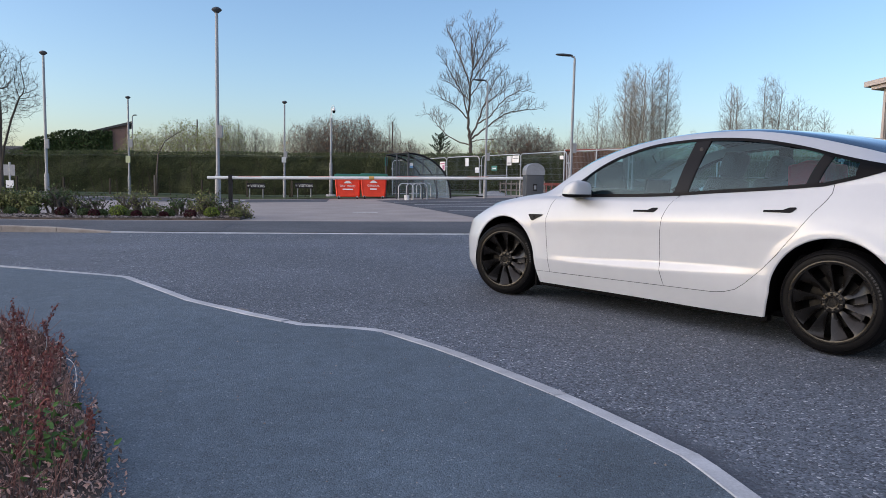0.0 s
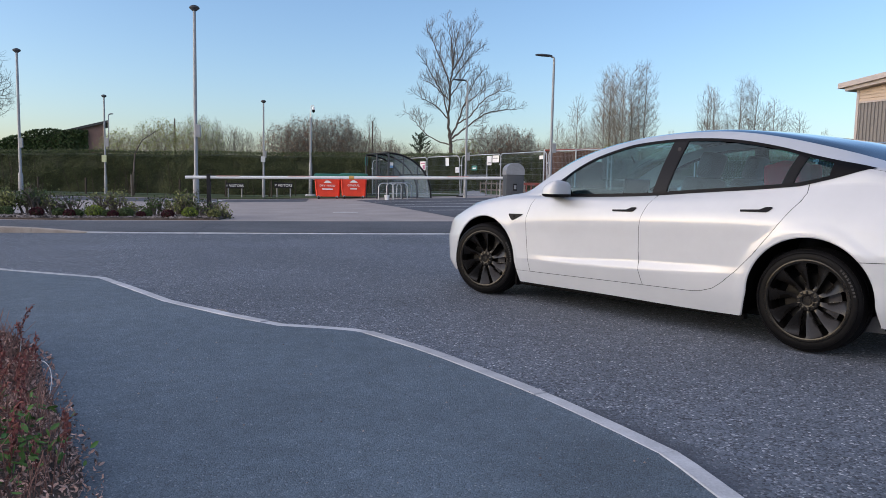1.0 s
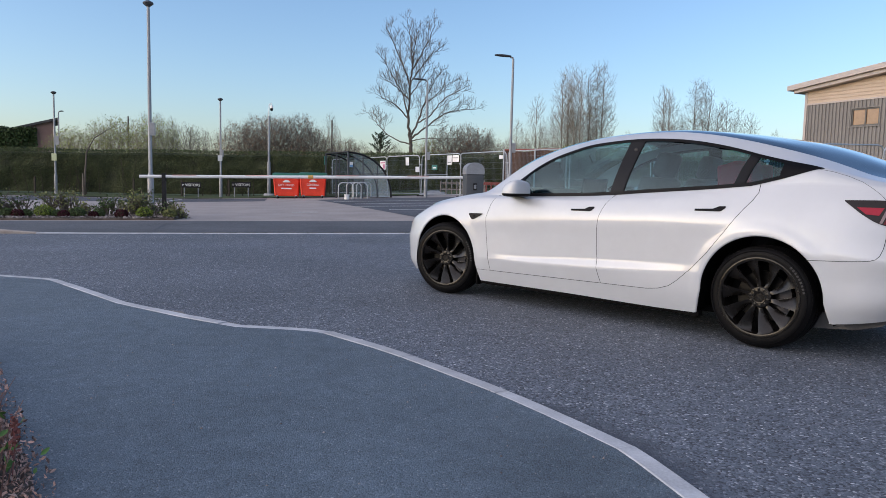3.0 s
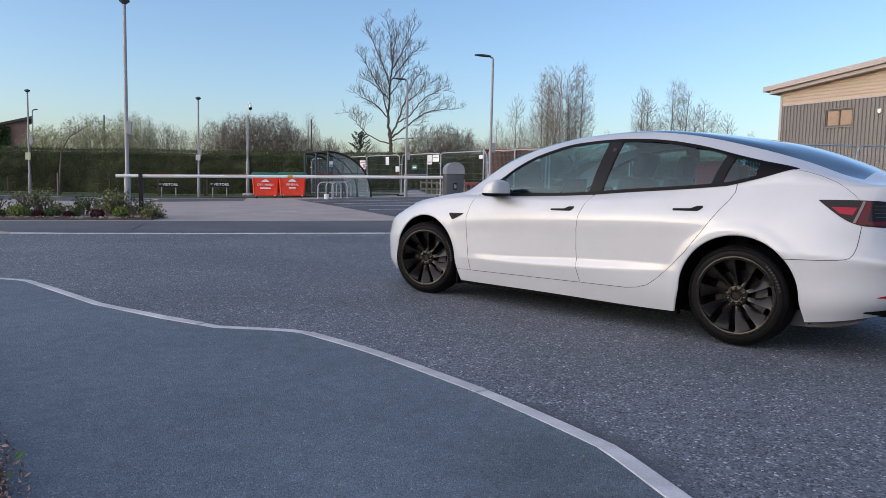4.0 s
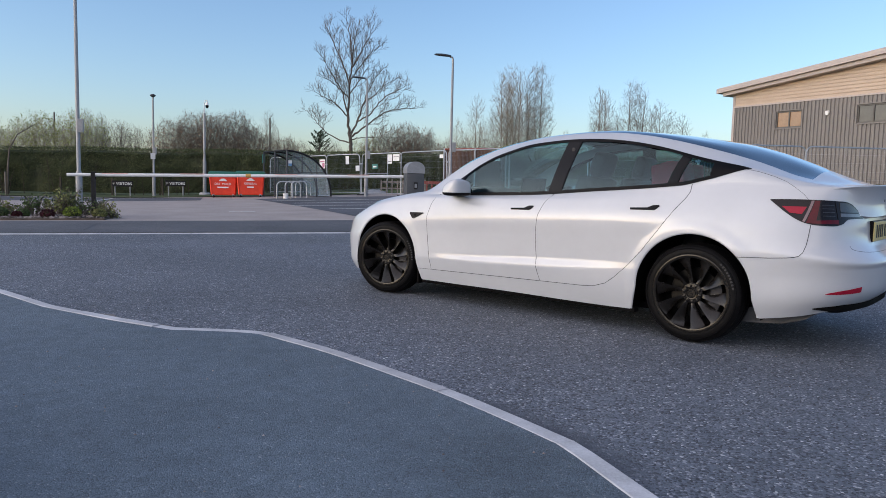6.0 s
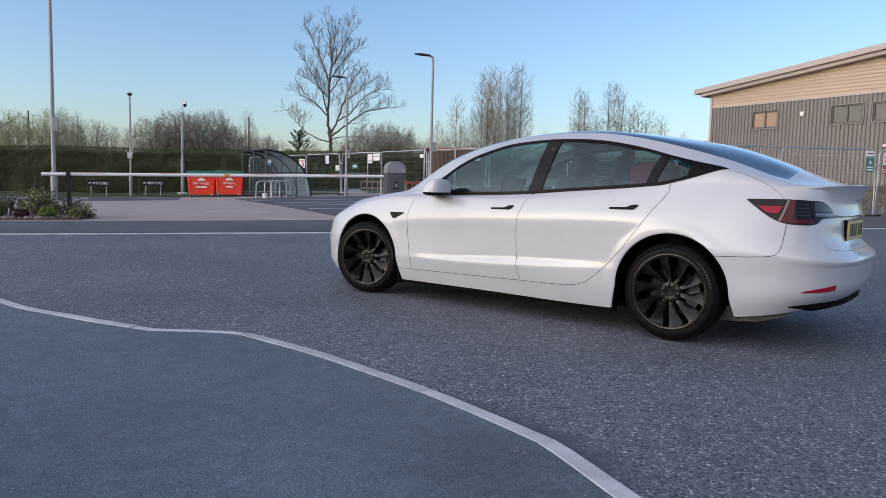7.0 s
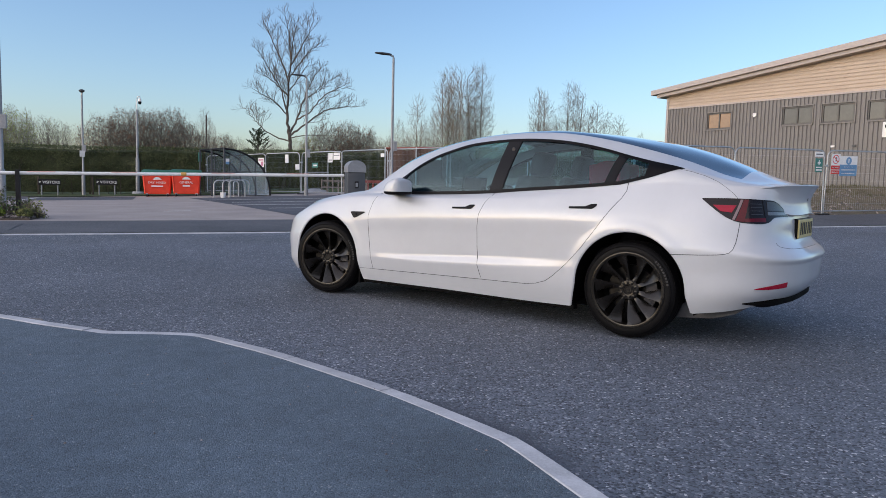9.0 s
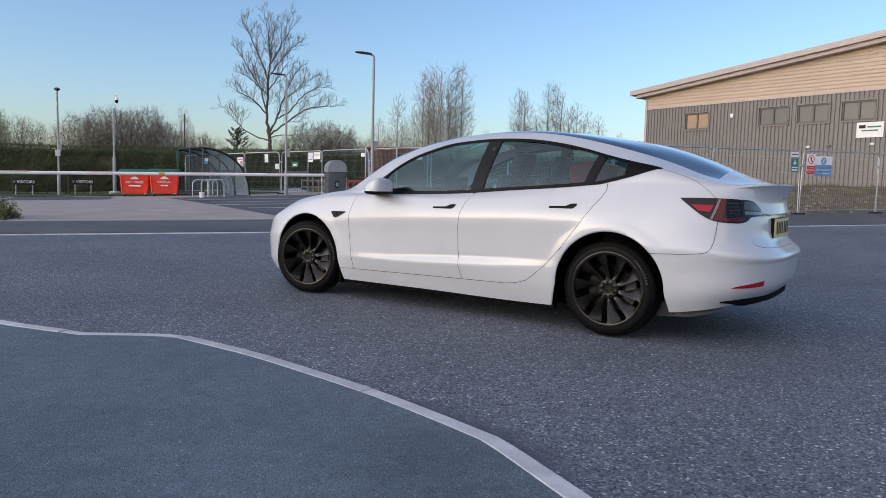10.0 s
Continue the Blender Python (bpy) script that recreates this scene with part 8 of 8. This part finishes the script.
for k in range(46):
    t = (k + rnd.random()) / 46
    z, a = 0.9 + 3.6 * t, k * 2.4 + rnd.random()
    ln, el = 0.4 + 1.5 * (1 - t) ** 0.5 * (0.7 + 0.5 * rnd.random()), 0.15 + 0.5 * t + 0.3 * rnd.random()
    d = Vector((math.cos(a) * math.cos(el), math.sin(a) * math.cos(el), math.sin(el)))
    boughs.tube([(0, 0, z), Vector((0, 0, z)) + d * ln * 0.6, Vector((0, 0, z + 0.12)) + d * ln], [0.025, 0.016, 0.006], 4, False)
    for _ in range(90):
        u = 0.2 + 0.85 * rnd.random()
        w = 0.15 * (1.1 - u)
        pts.append(Vector((0, 0, z)) + d * ln * u + Vector((rnd.gauss(0, w), rnd.gauss(0, w), rnd.gauss(0.02, 0.5 * w))))
boughs.ob("boughs", M_BARK, cf, "drooping dark boughs")
leaves(lg, pts, 0.1, rnd)
lg.ob("foliage", M_CONIFER, cf, "dark green needles")
for px, d, h in ((352, 55, 5.4), (694, 58, 5.8)):
    pol = thing("timber_pole", pose((px - 784) / 1271 * d, d, 0), "thin bare timber pole behind the hedge", "pole")
    Geo().lathe([(0.07, -0.1), (0.05, h), (0.0, h + 0.02)], 8).ob("pole", M_BARK, pol)

# ---- planting bed beside the entrance ----
bed = sheet("planting_bed", [(-24, edge(-24) + 3.55), (-4.75, edge(-4.75) + 3.95), (-4.9, edge(-4.9) + 5.6), (-24, edge(-24) + 5.8)], 0.05, M_SOIL, 0.8, None, 0.06)
tagged(bed, "planting bed with bark and pale stones", "planting bed", kind="structure")
ch = Geo()
rnd = random.Random(12)
for _ in range(3600):
    x = -13 + 8.2 * rnd.random()
    y = edge(x) + 4.0 + 1.5 * rnd.random() ** 1.6
    s = 0.018 + 0.035 * rnd.random()
    m = Matrix.Translation((x, y, gz(x, y) + 0.06)) @ Euler((rnd.random() * 0.8, rnd.random() * 0.8, rnd.random() * 6)).to_matrix().to_4x4() @ Matrix.Diagonal((s * 1.4, s, s * 0.6, 1))
    ch.add([m @ Vector(q) for q in ((1, 0, 0), (0, 1, 0), (-1, 0, 0), (0, -1, 0), (0, 0, 1))], [(0, 1, 4), (1, 2, 4), (2, 3, 4), (3, 0, 4)])
tagged(ch.ob("bark_chips", M_CHIP), "bark chips and pale stones on the bed", "mulch", kind="stuff")
M_BOX = leaf_mat("clipped_box_leaf", (0.095, 0.135, 0.016), (0.19, 0.24, 0.04))
M_WINE = leaf_mat("dark_red_leaf", (0.028, 0.006, 0.009), (0.062, 0.013, 0.018))
M_LAUREL = leaf_mat("evergreen_leaf", (0.038, 0.066, 0.024), (0.1, 0.136, 0.05))
M_OLIVE = leaf_mat("olive_leaf", (0.1, 0.115, 0.04), (0.22, 0.23, 0.085))


def ball_plant(px, r, mat, label, seed, d=17.0, size=0.035, n=700):
    rnd = random.Random(seed)
    x = (px - 784) / 1271 * d
    y = d
    e = thing("low_shrub", pose(x, y, gz(x, y) + 0.05), label, "shrub", "low shrubs in the bed")
    g, pts = Geo(), []
    for _ in range(n):
        a, b = rnd.random() * 6.283, math.acos(1 - 1.6 * rnd.random())
        q = r * (0.85 + 0.25 * rnd.random())
        pts.append((q * 1.15 * math.sin(b) * math.cos(a), q * 1.15 * math.sin(b) * math.sin(a), r * 0.75 + q * 0.85 * math.cos(b)))
    leaves(g, pts, size, rnd)
    g.ob("foliage", mat, e, "dense small leaves")
    Geo().lathe([(0.0, r * 1.4), (r * 0.6, r * 1.2), (r * 0.9, r * 0.7), (r * 0.6, r * 0.15), (0.0, 0)], 14).ob("inner_growth", M_HEDGECORE, e, "dark core coloured as the shade inside the shrub", True)


for k, (px, r) in enumerate(((212, 0.17), (376, 0.15), (266, 0.14), (150, 0.12), (182, 0.11), (418, 0.13), (60, 0.13), (20, 0.12), (232, 0.1), (300, 0.12))):
    ball_plant(px, r, M_BOX if k in (0, 1) else M_OLIVE if k in (5,) else M_LAUREL, "round clipped green shrub in the bed", 300 + k, 17.1)
for k, (px, r) in enumerate(((112, 0.13), (168, 0.11), (243, 0.1), (338, 0.12), (292, 0.09))):
    ball_plant(px, r, M_WINE, "low dark red shrub in the bed", 330 + k, 16.95)


def loose_shrub(px, d, h, w, seed, leaf, n, label, size=0.06):
    x = (px - 784) / 1271 * d
    rnd = random.Random(seed)
    e = thing("shrub", pose(x, d, gz(x, d) + 0.05), label, "shrub", "shrubs in the bed")
    g, tips = shrub_geo(seed, h, w, 6, 4, 2, 0.6, 0.003)
    g.ob("twig_mass", M_TWIG, e, "thin stems")
    lg = Geo()
    leaves(lg, [rnd.choice(tips) + Vector((rnd.gauss(0, 0.06), rnd.gauss(0, 0.06), rnd.gauss(0, 0.05))) for _ in range(n)], size, rnd)
    lg.ob("foliage", leaf, e, "narrow evergreen leaves")


BED_WEST = [(-30, 18.2, 0.75, 0.5, 1500, 0), (8, 18.0, 0.7, 0.45, 1600, 1), (40, 18.4, 0.75, 0.5, 1700, 0), (66, 18.1, 0.72, 0.45, 1600, 1), (96, 18.3, 0.78, 0.4, 900, 0), (118, 18.0, 0.8, 0.3, 260, 0), (140, 18.2, 0.6, 0.3, 200, 1), (168, 18.3, 0.62, 0.3, 160, 0), (196, 18.0, 0.4, 0.35, 300, 0)]
BED_EAST = [(232, 18.4, 0.75, 0.3, 180, 1), (256, 18.3, 0.72, 0.3, 260, 1), (272, 18.0, 0.45, 0.3, 260, 1), (318, 18.3, 0.6, 0.4, 380, 0), (342, 18.1, 0.68, 0.4, 460, 1), (366, 18.4, 0.75, 0.35, 300, 0), (388, 18.2, 0.6, 0.35, 300, 0), (420, 17.8, 0.5, 0.3, 140, 0), (428, 17.4, 0.42, 0.22, 160, 1)]
for k, (px, d, h, w, n, m) in enumerate(BED_WEST + BED_EAST):
    loose_shrub(px, d, h * 0.94, w, 360 + k, (M_LAUREL, M_OLIVE)[m], int(n * 1.15), "loose evergreen shrub in the planting bed")

# ---- dry planting beside the footway ----
M_DEAD = leaf_mat("dead_leaf", (0.19, 0.1, 0.08), (0.5, 0.35, 0.29), 0.85)
M_SPIKE = leaf_mat("rust_seed_head", (0.14, 0.05, 0.045), (0.27, 0.105, 0.085), 0.6)
M_STALK = surface("dry_stalk", (0.16, 0.07, 0.05), (0.3, 0.16, 0.12), 0.8, 0, 8, 60, 0, 0.001, island=0.4)
M_FRESH = leaf_mat("fresh_green_leaf", (0.05, 0.12, 0.03), (0.12, 0.22, 0.06), 0.35)
dp = thing("dry_border_plants", pose(0, 0, FOOT_Z), "border of dried red-brown perennials with some fresh green leaves", "plants")
EDGE = [(-1.9, 0.6), (-1.3, 0.75), (-1.08, 1.05), (-1.01, 1.6), (-1.08, 2.2), (-1.18, 2.42), (-1.44, 2.83), (-1.78, 3.35), (-2.15, 3.98), (-2.45, 4.3), (-3.0, 4.55), (-4.2, 4.9)]


def bed_edge(y):
    for (x0, y0), (x1, y1) in zip(EDGE, EDGE[1:]):
        if y0 <= y <= y1:
            return x0 + (x1 - x0) * (y - y0) / (y1 - y0)
    return -4.2


def mound(x, y):
    d = bed_edge(y) - x
    if d < -0.02:
        return 0.0
    return 0.20 * min(max(d, 0) / 0.55, 1) ** 0.7 * (0.8 + 0.5 * noise.noise(Vector((x * 2.5, y * 2.5, 0)))) + 0.015


soil = Geo()
nx, ny = 34, 44
v = []
for j in range(ny + 1):
    y = 0.6 + 4.25 * j / ny
    for i in range(nx + 1):
        x = bed_edge(y) + 0.05 - 2.0 * (i / nx) ** 1.3
        v.append((x, y, mound(x, y) * 0.75 - (0.03 if i == 0 else 0)))
soil.add(v, [(j * (nx + 1) + i, j * (nx + 1) + i + 1, (j + 1) * (nx + 1) + i + 1, (j + 1) * (nx + 1) + i) for j in range(ny) for i in range(nx)])
soil.ob("soil", M_SOIL, dp, "dark soil under the leaf litter", True)
rnd = random.Random(21)


def curled(g, p, s, rnd, flat=0.6):
    """A curled leaf: two halves folded along the rib, tip bent."""
    a = rnd.random() * 6.283
    e = Euler((rnd.gauss(0, flat), rnd.gauss(0, flat), a)).to_matrix()
    c = 0.25 + 0.5 * rnd.random()
    pts = [(-0.5, 0, 0), (-0.15, 0.22, 0.16 * c), (0.25, 0.17, 0.22 * c), (0.5, 0, 0.3 * c), (0.25, -0.17, 0.22 * c), (-0.15, -0.22, 0.16 * c), (0.05, 0, 0.02)]
    g.add([Vector(p) + e @ (Vector(q) * s) for q in pts], [(0, 6, 1), (1, 6, 2), (2, 6, 3), (3, 6, 4), (4, 6, 5), (5, 6, 0)])


lit = Geo()
for _ in range(42000):
    y = 0.65 + 4.15 * rnd.random()
    x = bed_edge(y) + 0.10 - 1.9 * rnd.random() ** 1.25
    if x > bed_edge(y) + 0.03 and rnd.random() < 0.75:
        continue
    curled(lit, (x, y, mound(x, y) * (0.75 + 0.65 * rnd.random()) + 0.008), 0.009 + 0.02 * rnd.random() ** 1.7, rnd, 0.9)
tagged(lit.ob("leaf_litter", M_DEAD, dp), "curled dead leaves", kind="stuff")
st = Geo()
for _ in range(4800):
    y = 0.9 + 3.8 * rnd.random()
    x = bed_edge(y) - 0.04 - 1.8 * rnd.random() ** 1.2
    z = mound(x, y)
    h = 0.02 + 0.15 * rnd.random() ** 2
    dx, dy = rnd.gauss(-0.02, 0.045), rnd.gauss(0, 0.06)
    st.tube([(x, y, z * 0.6), (x + dx * 0.4, y + dy * 0.4, z + h * 0.5), (x + dx, y + dy, z + h)], [0.0021, 0.0018, 0.0011], 3, False)
tagged(st.ob("stalk_growth", M_STALK, dp), "thin dry stalks", kind="stuff")
GREEN_SPOTS = ((-1.37, 2.4), (-1.32, 2.37), (-1.27, 2.32), (-1.22, 2.3), (-1.26, 2.2), (-1.2, 2.15), (-1.47, 2.42), (-1.34, 2.26), (-1.22, 2.24))
gl = Geo()
for _ in range(170):
    y = 1.2 + 2.4 * rnd.random()
    x = bed_edge(y) - 0.05 - 0.9 * rnd.random()
    if noise.noise(Vector((x * 3.1, y * 3.1, 7))) < 0.12:
        continue
    for k in range(5):
        curled(gl, (x + rnd.gauss(0, 0.035), y + rnd.gauss(0, 0.035), mound(x, y) + 0.03 + 0.04 * rnd.random()), 0.026 + 0.022 * rnd.random(), rnd, 0.5)
for cx, cy in GREEN_SPOTS:
    for k in range(16):
        curled(gl, (cx + rnd.gauss(0, 0.06), cy + rnd.gauss(0, 0.06), mound(cx, cy) + 0.04 + 0.05 * rnd.random()), 0.02 + 0.024 * rnd.random(), rnd, 0.6)
tagged(gl.ob("green_leaf_growth", M_FRESH, dp), "fresh green leaves", kind="stuff")


def spike_geo(seed):
    rnd = random.Random(seed)
    g = Geo()
    h = 0.16 + 0.07 * rnd.random()
    bend = Vector((rnd.gauss(0, 0.03), rnd.gauss(0, 0.03), 0))
    at = lambda t: Vector((0, 0, h * t)) + bend * t * t
    g.tube([at(0), at(0.5), at(1)], [0.0022, 0.0018, 0.001], 3, False)
    for k in range(44):
        t = 0.45 + 0.55 * rnd.random()
        curled(g, at(t) + Vector((rnd.gauss(0, 0.006), rnd.gauss(0, 0.006), 0)), 0.016, rnd, 1.2)
    return g


spikes = [spike_geo(50 + i).mesh("flower_spike", M_SPIKE) for i in range(7)]
for k in range(80):
    y = 1.2 + 3.3 * rnd.random()
    x = bed_edge(y) - 0.06 - 1.3 * rnd.random() ** 1.1
    if k < 34:
        y = 1.7 + 2.55 * rnd.random()
        x = bed_edge(y) - 0.02 - 0.3 * rnd.random()
    o = new("flower_spike", spikes[k % 7])
    o.parent = dp
    o.matrix_basis = Matrix.Translation((x, y, mound(x, y) * 0.7)) @ Euler((rnd.gauss(0, 0.22), rnd.gauss(0, 0.22), rnd.random() * 6)).to_matrix().to_4x4() @ Matrix.Scale(0.8 + 0.5 * rnd.random(), 4)
for p0, p1, p2 in (((-1.9, 3.45, 0.10), (-1.68, 3.34, 0.18), (-1.58, 3.04, 0.05)), ((-1.95, 3.45, 0.05), (-1.92, 3.46, 0.16), (-1.9, 3.42, 0.22))):
    arc = [Vector(p0) * (1 - t) ** 2 + Vector(p1) * 2 * t * (1 - t) + Vector(p2) * t * t for t in np.linspace(0, 1, 12)]
    Geo().tube(arc, 0.0013, 5).ob("pale_stem", M_WHITE, dp, "bleached white stem", True)

# loose bits on road and footway
bits = Geo()
for _ in range(260):
    if rnd.random() < 0.6:
        x, y = -1.6 + 2.6 * rnd.random(), 1.6 + 3.0 * rnd.random()
        z = FOOT_Z
    else:
        x, y, z = -1 + 5 * rnd.random(), 3 + 4 * rnd.random(), 0.0
        if x < 1.2 and y < 4.9 - 1.2 * (x + 0.4):
            continue
    s = 0.002 + 0.005 * rnd.random() ** 2
    bits.add([(x + s, y, z), (x, y + s, z), (x - s, y, z), (x, y - s, z), (x, y, z + s)], [(0, 1, 4), (1, 2, 4), (2, 3, 4), (3, 0, 4)])
tagged(bits.ob("grit", M_CHIP), "scattered pale grit", "grit", kind="stuff")

# ---- unseen beige block behind the viewer, added to shape the car's reflections ----
bb = thing("office_building", pose(-6, -34, 0), "long low beige block, unseen, added behind the viewer for reflections", "building")
M_RENDER = surface("beige_render", (0.55, 0.4, 0.27), (0.66, 0.5, 0.36), 0.8, 0, 0.5, 8, 0.1, 0.004)
Geo().box(-220, -12, -0.2, 70, 0, 6.4, 0.03).ob("wall", M_RENDER, bb)
Geo().box(-220.5, -12.5, 6.4, 70.5, 0.5, 6.75, 0.03).ob("roof", M_FASCIA, bb)

# ---- kerb stones ----
def walk_line(path):
    """Points every 2 cm with their run along the line."""
    out, run = [], 0.0
    for a, b in zip(path, path[1:]):
        a, b = Vector(a), Vector(b)
        n = max(1, int((b - a).length / 0.02))
        for i in range(n):
            out.append((run + (b - a).length * i / n, a.lerp(b, i / n)))
        run += (b - a).length
    out.append((run, Vector(path[-1])))
    return out


def line_at(samples, s):
    i = min(max(np.searchsorted([q[0] for q in samples], s), 1), len(samples) - 1)
    (s0, a), (s1, b) = samples[i - 1], samples[i]
    return a.lerp(b, min(max((s - s0) / max(s1 - s0, 1e-6), 0), 1))


near_line_pts = KERB[:-1]
samples = walk_line(near_line_pts)
runs = [q[0] for q in samples]
total = runs[-1]
joint0 = next(r for r, p in samples if p.y >= 2.64)
joint = joint0 - 0.835 * math.floor(joint0 / 0.835)
rnd = random.Random(31)
kerb_parent = thing("kerb_near", pose(0, 0, 0), "pale concrete kerb stones along the footway, laid flush", "kerb", kind="structure")
while joint < total - 0.2:
    a, b = max(joint + 0.0035, 0), min(joint + 0.8315, total)
    g, v = Geo(), []
    lift = FOOT_Z + 0.003 + rnd.gauss(0, 0.0015)
    n = 6
    for i in range(n + 1):
        s = a + (b - a) * i / n
        p, d = line_at(samples, s), (line_at(samples, s + 0.04) - line_at(samples, s - 0.04)).normalized()
        nrm, kw = Vector((-d.y, d.x)), kerb_width(p.y)
        for w, z in ((0.0, -0.03), (0.0, lift - 0.008), (0.008, lift), (kw - 0.004, lift), (kw, lift - 0.004), (kw, -0.03)):
            q = p + nrm * w
            v.append((q.x, q.y, z))
    f = [(i * 6 + k, i * 6 + k + 1, (i + 1) * 6 + k + 1, (i + 1) * 6 + k) for i in range(n) for k in range(5)] + [tuple(range(6)), tuple(range(n * 6 + 5, n * 6 - 1, -1))]
    g.add(v, f).ob("kerb_stone", M_KERB, kerb_parent)
    joint += 0.835

# silt washed against the kerb at the bend
silt, v = Geo(), []
lo, hi = next(r for r, p in samples if p.x < -0.45), next(r for r, p in samples if p.x < -2.2)
for i in range(61):
    s = lo + (hi - lo) * i / 60
    p, d = line_at(samples, s), (line_at(samples, s + 0.05) - line_at(samples, s - 0.05)).normalized()
    w = 0.13 * math.sin(math.pi * i / 60) ** 0.8 * (0.7 + 0.5 * noise.noise(Vector((s * 5, 0, 2))))
    for t, z in ((0.0, 0.006), (0.5, 0.004), (1.0, 0.0005)):
        v.append((p.x + d.y * w * t, p.y - d.x * w * t, z))
silt.add(v, [(i * 3 + k, (i + 1) * 3 + k, (i + 1) * 3 + k + 1, i * 3 + k + 1) for i in range(60) for k in range(2)])
tagged(silt.ob("silt", surface("pale_silt", (0.15, 0.14, 0.13), (0.24, 0.22, 0.2), 0.95, 0, 6, 80, 0.5, 0.004)), "pale silt washed against the kerb", "silt")

kerb_far = thing("kerb_far", pose(0, 0, 0), "pale concrete kerb stones on the far side, dropped at the entrance", "kerb", kind="structure")
M_KERB_OLD = surface("stained_kerb_concrete", (0.25, 0.21, 0.17), (0.42, 0.37, 0.32), 0.85, 0, 4, 60, 0.5, 0.003, piece=0.12)
x = -24.0
while x < 32:
    x1 = x + 0.905
    g, v = Geo(), []
    for xx in (x + 0.005, x1 - 0.005):
        up = 0.115 if xx < -7.15 else (0.115 + (0.015 - 0.115) * (xx + 7.15) / 1.35 if xx < -5.8 else 0.015)
        z = gz(xx, edge(xx))
        for d, h in ((0.0, -0.05), (0.0, up - 0.012), (0.015, up), (0.13, up), (0.13, -0.05)):
            v.append((xx, edge(xx) + d, z + h))
    g.add(v, [(k, k + 1, 6 + k, 5 + k) for k in range(4)] + [(4, 3, 2, 1, 0), (5, 6, 7, 8, 9)])
    g.ob("kerb_stone", M_KERB_OLD if x < -6 else M_KERB, kerb_far)
    x = x1
